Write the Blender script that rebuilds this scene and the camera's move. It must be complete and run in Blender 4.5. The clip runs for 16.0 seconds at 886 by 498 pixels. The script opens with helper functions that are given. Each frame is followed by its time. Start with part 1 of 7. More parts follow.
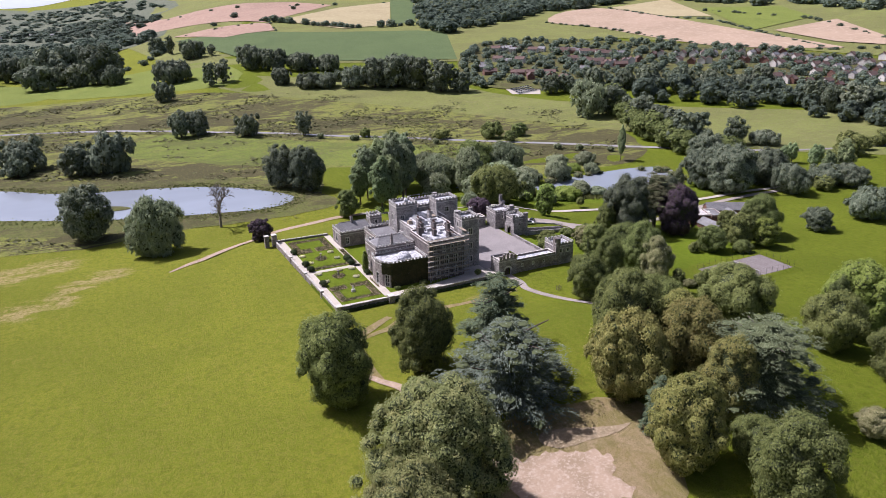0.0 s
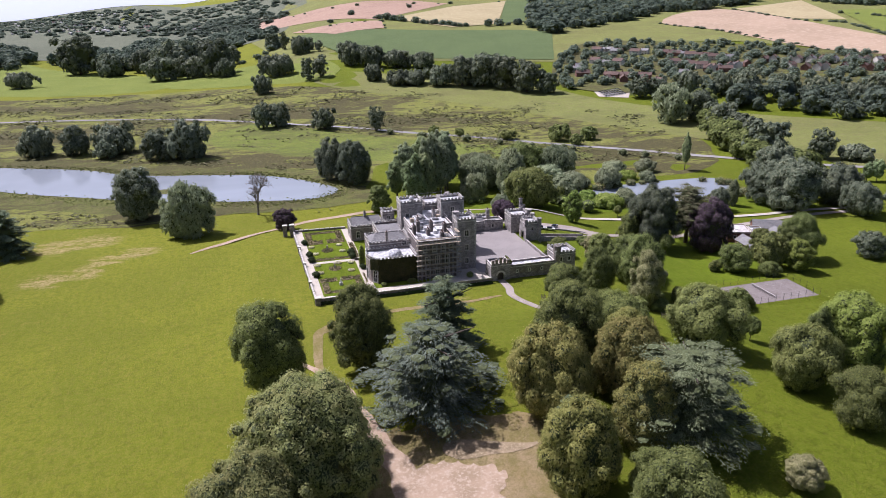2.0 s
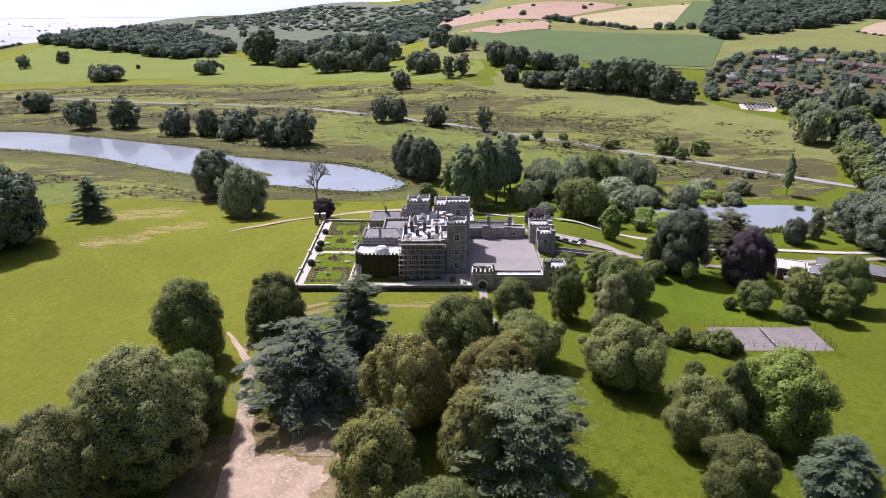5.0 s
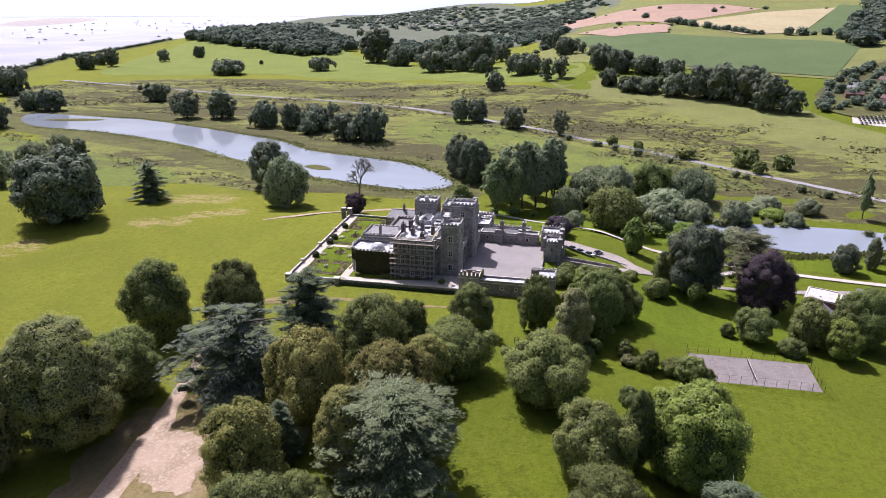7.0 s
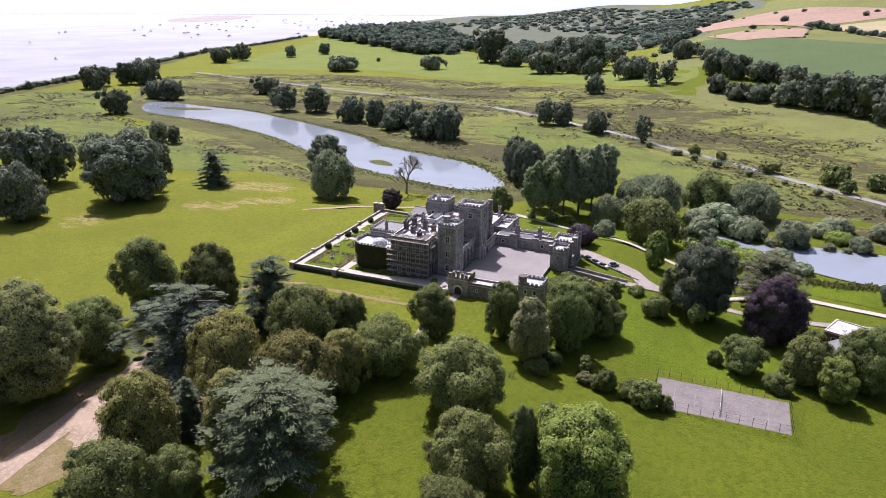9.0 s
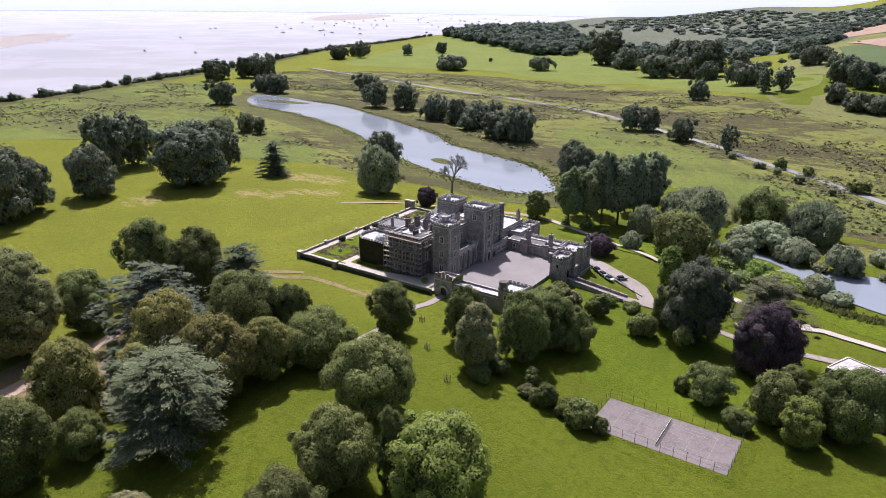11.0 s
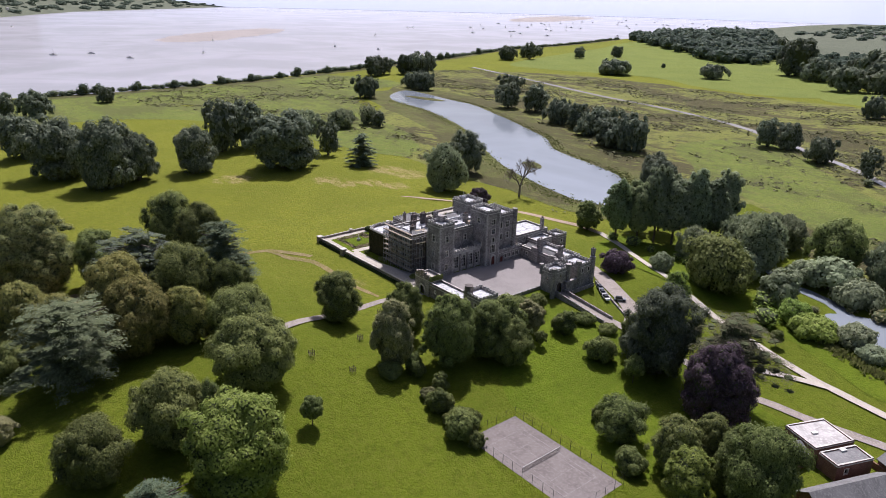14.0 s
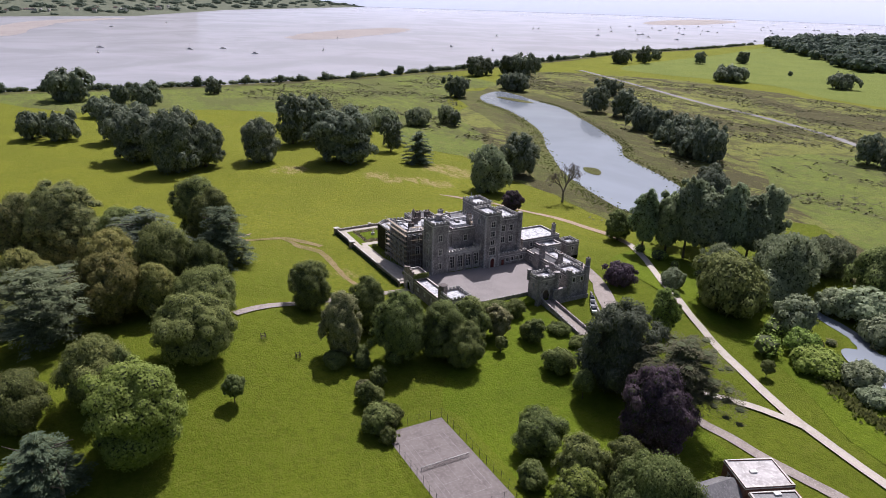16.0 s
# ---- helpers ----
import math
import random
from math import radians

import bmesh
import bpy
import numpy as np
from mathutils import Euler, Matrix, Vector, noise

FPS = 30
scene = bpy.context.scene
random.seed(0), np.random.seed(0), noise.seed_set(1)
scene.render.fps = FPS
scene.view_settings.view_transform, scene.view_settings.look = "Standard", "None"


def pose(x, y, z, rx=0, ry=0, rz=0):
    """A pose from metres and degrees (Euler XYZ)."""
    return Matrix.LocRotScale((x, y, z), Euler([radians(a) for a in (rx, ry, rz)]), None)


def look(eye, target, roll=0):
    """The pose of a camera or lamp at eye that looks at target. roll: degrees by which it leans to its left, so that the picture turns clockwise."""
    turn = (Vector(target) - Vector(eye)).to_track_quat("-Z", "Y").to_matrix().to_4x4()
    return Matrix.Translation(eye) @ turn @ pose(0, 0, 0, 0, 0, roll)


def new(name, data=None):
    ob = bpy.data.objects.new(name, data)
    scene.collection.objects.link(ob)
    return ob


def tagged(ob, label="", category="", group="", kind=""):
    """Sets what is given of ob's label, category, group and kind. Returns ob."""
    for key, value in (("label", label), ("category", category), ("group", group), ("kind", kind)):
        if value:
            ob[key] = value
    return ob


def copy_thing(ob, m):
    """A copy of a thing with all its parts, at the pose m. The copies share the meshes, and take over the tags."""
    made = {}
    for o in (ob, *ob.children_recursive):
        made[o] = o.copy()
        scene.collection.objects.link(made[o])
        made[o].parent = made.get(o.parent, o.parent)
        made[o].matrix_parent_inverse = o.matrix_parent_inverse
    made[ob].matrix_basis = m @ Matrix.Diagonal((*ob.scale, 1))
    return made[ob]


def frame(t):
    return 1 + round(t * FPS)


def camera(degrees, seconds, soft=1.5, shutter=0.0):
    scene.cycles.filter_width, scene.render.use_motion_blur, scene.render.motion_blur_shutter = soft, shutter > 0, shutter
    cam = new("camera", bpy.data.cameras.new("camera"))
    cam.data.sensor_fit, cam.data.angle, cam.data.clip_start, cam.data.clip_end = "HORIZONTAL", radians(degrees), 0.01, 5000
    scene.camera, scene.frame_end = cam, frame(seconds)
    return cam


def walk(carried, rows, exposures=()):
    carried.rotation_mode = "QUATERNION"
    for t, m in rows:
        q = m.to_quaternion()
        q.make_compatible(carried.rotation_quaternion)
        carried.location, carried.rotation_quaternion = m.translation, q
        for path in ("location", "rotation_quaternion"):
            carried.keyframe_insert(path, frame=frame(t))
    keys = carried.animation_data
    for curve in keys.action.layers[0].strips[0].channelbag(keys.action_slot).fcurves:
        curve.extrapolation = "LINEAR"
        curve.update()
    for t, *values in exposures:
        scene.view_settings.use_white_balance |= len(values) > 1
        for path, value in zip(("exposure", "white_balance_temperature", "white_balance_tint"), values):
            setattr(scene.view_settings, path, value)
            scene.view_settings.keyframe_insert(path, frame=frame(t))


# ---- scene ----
cam = camera(64.9, 16.0, soft=0.9)
METRES, EYE, TILT, LEAN, TURN = 387.1, 100.4, 0.0, 0.0, -25.7
ROWS = [
    (0.0, 0.0, 0.0, 0.0, -0.42, -20.1, 1.15),
    (0.5, 0.0276, 0.0014, -0.0004, 2.03, -20.08, 1.11),
    (1.0, 0.0583, 0.0043, -0.001, 4.68, -20.04, 1.12),
    (1.5, 0.0902, 0.0088, -0.0019, 7.43, -20.02, 1.04),
    (2.0, 0.1215, 0.0147, -0.0027, 10.09, -19.98, 0.84),
    (2.5, 0.1524, 0.022, -0.0032, 12.75, -19.95, 0.66),
    (3.0, 0.1825, 0.0307, -0.0036, 15.43, -19.91, 0.52),
    (3.5, 0.2121, 0.0407, -0.0043, 18.11, -19.87, 0.39),
    (4.0, 0.2406, 0.0519, -0.0048, 20.75, -19.84, 0.29),
    (6.5, 0.377, 0.1299, -0.0048, 34.37, -19.75, -0.18),
    (7.0, 0.4023, 0.1489, -0.0055, 37.15, -19.74, -0.26),
    (7.5, 0.4265, 0.1691, -0.0056, 39.98, -19.75, -0.39),
    (8.0, 0.4497, 0.1901, -0.0062, 42.77, -19.75, -0.5),
    (8.5, 0.4717, 0.2124, -0.0063, 45.6, -19.77, -0.56),
    (9.0, 0.4928, 0.2356, -0.006, 48.43, -19.78, -0.59),
    (11.5, 0.5814, 0.3662, -0.0045, 62.37, -19.93, -0.91),
    (12.0, 0.5956, 0.3942, -0.0041, 65.13, -19.94, -0.98),
    (12.5, 0.6082, 0.4221, -0.0042, 67.86, -19.96, -1.09),
    (13.0, 0.6196, 0.4511, -0.0039, 70.66, -20.0, -1.21),
    (13.5, 0.6297, 0.4806, -0.0036, 73.42, -20.05, -1.26),
    (14.0, 0.6382, 0.5104, -0.0033, 76.2, -20.08, -1.35),
    (14.5, 0.6453, 0.5406, -0.0029, 78.94, -20.12, -1.43),
    (15.0, 0.6513, 0.5711, -0.0024, 81.7, -20.18, -1.53),
    (15.5, 0.6558, 0.6021, -0.0016, 84.42, -20.22, -1.59),
    (16.0, 0.6591, 0.6332, -0.0011, 87.16, -20.28, -1.65),
]
walk(cam, [(t, pose(0, 0, EYE, TILT, LEAN, TURN) @ pose(METRES * x, METRES * y, METRES * z, 90 + pitch, roll, yaw)) for t, x, y, z, yaw, pitch, roll in ROWS],
     exposures=((0.0, 0.36, 5760, 25), (4.0, 0.46, 5760, 25), (8.0, 0.56, 5780, 25), (12.0, 0.36, 5860, 22), (16.0, 0.14, 5880, 21)))

# ---- light ----
SUN_EL, SUN_AZ = radians(56), radians(-43.8)   # azimuth from +y towards +x
world = bpy.data.worlds.new("sky")
scene.world = world
world.use_nodes = True
wn = world.node_tree.nodes
sky = wn.new("ShaderNodeTexSky")
sky.sky_type, sky.sun_disc = "NISHITA", False
sky.sun_elevation, sky.sun_rotation = SUN_EL, SUN_AZ % (2 * math.pi)
sky.air_density, sky.dust_density, sky.ozone_density = 1.2, 5.0, 1.0
world.node_tree.links.new(sky.outputs[0], wn["Background"].inputs[0])
wn["Background"].inputs[1].default_value = 0.065
sun_data = bpy.data.lights.new("sun", "SUN")
sun_data.energy, sun_data.angle, sun_data.color = 5.0, radians(0.6), (1.0, 0.955, 0.88)
sun = new("sun", sun_data)
toward = Vector((math.sin(SUN_AZ) * math.cos(SUN_EL), math.cos(SUN_AZ) * math.cos(SUN_EL), math.sin(SUN_EL)))
sun.matrix_world = look(toward * 500, (0, 0, 0))

# ---- materials ----


def rgb(c):
    return (c[0], c[1], c[2], 1.0)


def material(name, rough=0.85, spec=0.3):
    m = bpy.data.materials.new(name)
    m.use_nodes = True
    b = m.node_tree.nodes["Principled BSDF"]
    b.inputs["Roughness"].default_value = rough
    b.inputs["Specular IOR Level"].default_value = spec
    return m, m.node_tree, b


def place(nt):
    return nt.nodes.new("ShaderNodeNewGeometry").outputs["Position"]


def noise_of(nt, vec, scale, detail=4.0, rough=0.6, distort=0.0):
    n = nt.nodes.new("ShaderNodeTexNoise")
    n.inputs["Scale"].default_value, n.inputs["Detail"].default_value = scale, detail
    n.inputs["Roughness"].default_value, n.inputs["Distortion"].default_value = rough, distort
    nt.links.new(vec, n.inputs["Vector"])
    return n.outputs["Fac"]


def step(nt, fac, lo, hi):
    r = nt.nodes.new("ShaderNodeMapRange")
    r.interpolation_type = "SMOOTHSTEP"
    r.inputs["From Min"].default_value, r.inputs["From Max"].default_value = lo, hi
    nt.links.new(fac, r.inputs["Value"])
    return r.outputs["Result"]


def blend(nt, fac, a, b, mode="MIX"):
    m = nt.nodes.new("ShaderNodeMix")
    m.data_type, m.blend_type = "RGBA", mode
    for sock, v in ((m.inputs["Factor"], fac), (m.inputs["A"], a), (m.inputs["B"], b)):
        if isinstance(v, (int, float)):
            sock.default_value = v
        elif isinstance(v, tuple):
            sock.default_value = rgb(v)
        else:
            nt.links.new(v, sock)
    return m.outputs["Result"]


def maths(nt, op, a, b=None):
    m = nt.nodes.new("ShaderNodeMath")
    m.operation = op
    for sock, v in zip(m.inputs, (a, b)):
        if v is None:
            continue
        if isinstance(v, (int, float)):
            sock.default_value = v
        else:
            nt.links.new(v, sock)
    return m.outputs[0]


def bump(nt, b, fac, strength, distance):
    n = nt.nodes.new("ShaderNodeBump")
    n.inputs["Strength"].default_value, n.inputs["Distance"].default_value = strength, distance
    nt.links.new(fac, n.inputs["Height"])
    nt.links.new(n.outputs[0], b.inputs["Normal"])


def rough_surface(name, base, dark, light, big=0.08, small=1.3, rough=0.85, relief=0.3, spec=0.3, obj_random=0.0, stretch=None):
    """A surface that varies at two scales: patches of dark and light on a base, with fine relief."""
    m, nt, b = material(name, rough, spec)
    v = place(nt)
    if stretch:
        mp = nt.nodes.new("ShaderNodeMapping")
        mp.inputs["Scale"].default_value = stretch
        nt.links.new(v, mp.inputs["Vector"])
        v = mp.outputs[0]
    n1, n2 = noise_of(nt, v, big, 5, 0.65, 0.4), noise_of(nt, v, small, 5, 0.65)
    c = blend(nt, step(nt, n1, 0.38, 0.66), base, dark)
    c = blend(nt, step(nt, n2, 0.45, 0.72), c, light)
    if obj_random:
        info = nt.nodes.new("ShaderNodeObjectInfo")
        c = blend(nt, maths(nt, "MULTIPLY", info.outputs["Random"], obj_random), c, dark)
    nt.links.new(c, b.inputs["Base Color"])
    bump(nt, b, n2, relief, 0.15)
    return m


def stone(name, base, dark, light, course=0.32):
    """Coursed rubble: blocks with recessed joints, stained and patched."""
    m, nt, b = material(name, 0.9, 0.25)
    geo = nt.nodes.new("ShaderNodeNewGeometry")
    sep = nt.nodes.new("ShaderNodeSeparateXYZ")
    nt.links.new(geo.outputs["Position"], sep.inputs[0])
    comb = nt.nodes.new("ShaderNodeCombineXYZ")
    nt.links.new(maths(nt, "ADD", sep.outputs[0], sep.outputs[1]), comb.inputs[0])
    nt.links.new(sep.outputs[2], comb.inputs[1])
    br = nt.nodes.new("ShaderNodeTexBrick")
    br.inputs["Scale"].default_value = 1.0
    br.inputs["Brick Width"].default_value, br.inputs["Row Height"].default_value = course * 2.1, course
    br.inputs["Mortar Size"].default_value = 0.03
    br.inputs["Color1"].default_value, br.inputs["Color2"].default_value = rgb(base), rgb(light)
    br.inputs["Mortar"].default_value = rgb(dark)
    nt.links.new(comb.outputs[0], br.inputs["Vector"])
    n1, n2 = noise_of(nt, geo.outputs["Position"], 0.22, 6, 0.7), noise_of(nt, geo.outputs["Position"], 0.8, 7, 0.8)
    c = blend(nt, maths(nt, "MULTIPLY", step(nt, n1, 0.42, 0.7), 0.75), br.outputs["Color"], dark)
    c = blend(nt, maths(nt, "MULTIPLY", step(nt, n2, 0.5, 0.66), 0.6), c, light)
    c = blend(nt, maths(nt, "MULTIPLY", step(nt, n2, 0.5, 0.36), 0.6), c, dark)
    nt.links.new(c, b.inputs["Base Color"])
    bump(nt, b, n2, 0.5, 0.12)
    return m


def leaves(name, dark, mid, light, tip=None, through_it=0.36):
    """Foliage: each clump has its own tone, each plant its own tint, thin leaves let some light through."""
    m, nt, b = material(name, 0.7, 0.12)
    geo, info = nt.nodes.new("ShaderNodeNewGeometry"), nt.nodes.new("ShaderNodeObjectInfo")
    isl = geo.outputs["Random Per Island"]
    c = blend(nt, step(nt, isl, 0.0, 0.7), dark, mid)
    c = blend(nt, step(nt, isl, 0.62, 1.0), c, light)
    n = noise_of(nt, geo.outputs["Position"], 0.35, 3)
    c = blend(nt, maths(nt, "MULTIPLY", step(nt, n, 0.45, 0.7), 0.6), c, tip or light)
    hsv = nt.nodes.new("ShaderNodeHueSaturation")
    r = nt.nodes.new("ShaderNodeMapRange")
    r.inputs["To Min"].default_value, r.inputs["To Max"].default_value = 0.75, 1.2
    nt.links.new(info.outputs["Random"], r.inputs["Value"])
    nt.links.new(r.outputs[0], hsv.inputs["Value"])
    r2 = nt.nodes.new("ShaderNodeMapRange")
    r2.inputs["To Min"].default_value, r2.inputs["To Max"].default_value = 0.485, 0.512
    nt.links.new(maths(nt, "FRACT", maths(nt, "MULTIPLY", info.outputs["Random"], 7.31)), r2.inputs["Value"])
    nt.links.new(r2.outputs[0], hsv.inputs["Hue"])
    nt.links.new(c, hsv.inputs["Color"])
    nt.links.new(hsv.outputs[0], b.inputs["Base Color"])
    tr = nt.nodes.new("ShaderNodeBsdfTranslucent")
    nt.links.new(hsv.outputs[0], tr.inputs["Color"])
    mx = nt.nodes.new("ShaderNodeMixShader")
    mx.inputs[0].default_value = through_it
    nt.links.new(b.outputs[0], mx.inputs[1])
    nt.links.new(tr.outputs[0], mx.inputs[2])
    nt.links.new(mx.outputs[0], nt.nodes["Material Output"].inputs["Surface"])
    return m


def grassland(name, lush, deep, dry, dry_amount=0.55, tuft=0.25, dry_spots=(), stripes=0.0, rush=None, patch=0.0, east=0.0):
    """Grass with broad drifts of lusher, deeper and drier growth, and fine tufts. dry_spots: (x, y, radius) of parched turf."""
    m, nt, b = material(name, 0.9, 0.06)
    rush = rush or tuple(0.8 * k for k in deep)
    v = place(nt)
    n0 = noise_of(nt, v, 0.045, 6, 0.7, 0.8)
    n1, n2, n3 = noise_of(nt, v, 0.018, 5, 0.6, 0.6), noise_of(nt, v, 0.11, 5, 0.65, 0.3), noise_of(nt, v, 1.1, 5, 0.7)
    c = blend(nt, step(nt, n1, 0.35, 0.65), lush, deep)
    c = blend(nt, maths(nt, "MULTIPLY", step(nt, n2, dry_amount, dry_amount + 0.22), 0.6), c, dry)
    if patch:            # beds of dark rushes, drawn out along the valley, with frayed edges
        mq = nt.nodes.new("ShaderNodeMapping")
        mq.inputs["Rotation"].default_value, mq.inputs["Scale"].default_value = (0, 0, 0.6), (0.5, 1.35, 1.0)
        nt.links.new(v, mq.inputs["Vector"])
        beds = maths(nt, "ADD", noise_of(nt, mq.outputs[0], 0.012, 3, 0.5, 0.6), maths(nt, "MULTIPLY", maths(nt, "SUBTRACT", noise_of(nt, mq.outputs[0], 0.09, 7, 0.8, 0.5), 0.5), 1.25))
        c = blend(nt, maths(nt, "MULTIPLY", step(nt, beds, 0.475, 0.535), patch), c, rush)
        c = blend(nt, maths(nt, "MULTIPLY", step(nt, n0, 0.50, 0.63), patch * 0.7), c, rush)
    if stripes:
        w = nt.nodes.new("ShaderNodeTexWave")
        w.bands_direction = "X"
        w.inputs["Scale"].default_value, w.inputs["Distortion"].default_value, w.inputs["Detail"].default_value = 0.11, 1.5, 3
        w.inputs["Detail Scale"].default_value = 0.6
        nt.links.new(v, w.inputs["Vector"])
        c = blend(nt, maths(nt, "MULTIPLY", w.outputs["Fac"], stripes), c, deep)
    if dry_spots:        # parched turf lies in streaks along the mower's way
        mk = nt.nodes.new("ShaderNodeMapping")
        mk.inputs["Rotation"].default_value, mk.inputs["Scale"].default_value = (0, 0, -0.55), (0.45, 1.3, 1.0)
        nt.links.new(v, mk.inputs["Vector"])
        streak = noise_of(nt, mk.outputs[0], 0.16, 7, 0.8, 0.6)
    for x, y, r in dry_spots:
        d = nt.nodes.new("ShaderNodeVectorMath")
        d.operation = "DISTANCE"
        nt.links.new(v, d.inputs[0])
        d.inputs[1].default_value = (x, y, -4.5)
        near = step(nt, d.outputs["Value"], r, 0.25 * r)
        worn = maths(nt, "ADD", maths(nt, "MULTIPLY", near, 0.26), maths(nt, "MULTIPLY", streak, 0.9))
        c = blend(nt, maths(nt, "MULTIPLY", near, step(nt, worn, 0.61, 0.76)), c, (0.40, 0.30, 0.155))
    n4 = noise_of(nt, v, 0.42, 6, 0.75, 0.2)
    c = blend(nt, maths(nt, "MULTIPLY", step(nt, n4, 0.47, 0.63), min(1.0, tuft * 1.6)), c, rush)
    mp = nt.nodes.new("ShaderNodeMapping")
    mp.inputs["Rotation"].default_value, mp.inputs["Scale"].default_value = (0, 0, 0.5), (0.9, 0.16, 1.0)
    nt.links.new(v, mp.inputs["Vector"])
    n5 = noise_of(nt, mp.outputs[0], 0.9, 6, 0.75)
    c = blend(nt, maths(nt, "MULTIPLY", step(nt, n5, 0.50, 0.62), 0.2), c, dry)
    c = blend(nt, maths(nt, "MULTIPLY", step(nt, n5, 0.50, 0.38), 0.3), c, rush)
    n6 = noise_of(nt, v, 3.2, 3, 0.7)
    c = blend(nt, maths(nt, "MULTIPLY", step(nt, n6, 0.50, 0.64), 0.45), c, rush)
    c = blend(nt, maths(nt, "MULTIPLY", step(nt, n3, 0.42, 0.66), tuft), c, deep)
    c = blend(nt, maths(nt, "MULTIPLY", step(nt, n3, 0.56, 0.40), tuft * 0.5), c, dry)
    if east:             # brightness by angle of sun put into colour: darker, greener turf towards the east
        sep = nt.nodes.new("ShaderNodeSeparateXYZ")
        nt.links.new(v, sep.inputs[0])
        c = blend(nt, maths(nt, "MULTIPLY", step(nt, maths(nt, "ADD", sep.outputs[0], maths(nt, "MULTIPLY", n1, 60)), 90, 190), east), c, (0.70, 0.80, 0.62), "MULTIPLY")
    n7 = noise_of(nt, v, 0.32, 8, 0.8)
    c = blend(nt, maths(nt, "MULTIPLY", step(nt, n7, 0.66, 0.74), 0.7), c, dry)
    nt.links.new(c, b.inputs["Base Color"])
    bump(nt, b, maths(nt, "ADD", n3, maths(nt, "MULTIPLY", n6, 0.5)), 1.0, 0.7)
    return m


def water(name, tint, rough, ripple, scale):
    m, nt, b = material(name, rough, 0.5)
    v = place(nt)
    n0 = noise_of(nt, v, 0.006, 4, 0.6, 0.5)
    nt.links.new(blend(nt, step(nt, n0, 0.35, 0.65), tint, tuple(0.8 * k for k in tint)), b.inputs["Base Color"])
    b.inputs["IOR"].default_value = 1.33
    n = noise_of(nt, v, scale, 3, 0.5)
    bump(nt, b, n, ripple, 0.2)
    return m


GRASS = grassland("park_grass", (0.193, 0.212, 0.018), (0.144, 0.167, 0.015), (0.235, 0.205, 0.045), tuft=0.55, east=1.0, dry_spots=((-46, 320, 26), (-31, 326, 25), (-20, 291, 16), (-8, 299, 17), (-40, 274, 19), (-26, 278, 15), (-72, 229, 21), (108, 196, 14), (93, 100, 14)), stripes=0.15)
LAWN = grassland("lawn_grass", (0.136, 0.190, 0.010), (0.098, 0.142, 0.009), (0.175, 0.178, 0.028), 0.58, 0.4)
MARSH = grassland("marsh_grass", (0.215, 0.236, 0.052), (0.175, 0.196, 0.045), (0.25, 0.225, 0.09), 0.5, 0.25, rush=(0.066, 0.058, 0.032), patch=1.0)
MARSH_LUSH = grassland("lush_marsh_grass", (0.175, 0.220, 0.040), (0.135, 0.180, 0.034), (0.22, 0.21, 0.07), 0.5, 0.3, rush=(0.095, 0.098, 0.040), patch=0.65)
MEADOW = grassland("bright_meadow", (0.178, 0.215, 0.046), (0.150, 0.188, 0.040), (0.22, 0.21, 0.075), 0.58, 0.2)
PASTURE = grassland("grazed_pasture", (0.20, 0.225, 0.062), (0.165, 0.188, 0.052), (0.25, 0.23, 0.10), 0.5, 0.3, rush=(0.13, 0.125, 0.055), patch=0.4)
REEDS_GROUND = grassland("reed_ground", (0.135, 0.155, 0.040), (0.098, 0.114, 0.032), (0.18, 0.155, 0.07), 0.45, 0.4, rush=(0.072, 0.066, 0.034), patch=0.8)
# grey-green with distance haze mixed into the colour, for far gardens and banks
HAZED_GROUND = grassland("haze_grey_ground", (0.15, 0.165, 0.115), (0.12, 0.135, 0.095), (0.20, 0.20, 0.15), 0.5, 0.3, rush=(0.07, 0.085, 0.048))
CROP = grassland("crop_green", (0.112, 0.152, 0.062), (0.095, 0.132, 0.055), (0.14, 0.165, 0.07), 0.6, 0.15, stripes=0.25)
STUBBLE = rough_surface("stubble_field", (0.36, 0.262, 0.178), (0.30, 0.22, 0.145), (0.42, 0.32, 0.23), 0.012, 0.15, 0.95)
BARE = rough_surface("red_earth_field", (0.31, 0.205, 0.145), (0.26, 0.17, 0.12), (0.38, 0.27, 0.20), 0.012, 0.15, 0.95)
TAN = rough_surface("ripe_grain_field", (0.34, 0.285, 0.155), (0.29, 0.24, 0.125), (0.39, 0.33, 0.19), 0.012, 0.15, 0.95)
SAND = rough_surface("sandy_track", (0.34, 0.25, 0.175), (0.25, 0.185, 0.12), (0.42, 0.335, 0.26), 0.12, 1.2, 0.95)
GRAVEL = rough_surface("pale_gravel", (0.43, 0.385, 0.325), (0.36, 0.32, 0.265), (0.50, 0.46, 0.40), 0.3, 2.5, 0.95)
YARD = rough_surface("yard_gravel", (0.245, 0.220, 0.21), (0.205, 0.184, 0.175), (0.29, 0.268, 0.255), 0.12, 2.2, 0.95)
LANE = rough_surface("pale_lane", (0.29, 0.25, 0.22), (0.22, 0.188, 0.162), (0.36, 0.32, 0.29), 0.2, 1.8, 0.95)
COURT = rough_surface("court_surface", (0.185, 0.160, 0.150), (0.140, 0.118, 0.110), (0.225, 0.20, 0.185), 0.22, 1.3, 0.92)
WHITE = rough_surface("white_paint", (0.74, 0.73, 0.70), (0.62, 0.61, 0.58), (0.8, 0.79, 0.77), 0.3, 2.0, 0.7)
LEAD = rough_surface("lead_roof", (0.50, 0.50, 0.52), (0.17, 0.17, 0.18), (0.72, 0.72, 0.73), 0.55, 1.4, 0.6, 0.25, 0.4)
lt = LEAD.node_tree
seam = lt.nodes.new("ShaderNodeTexWave")
seam.bands_direction = "X"
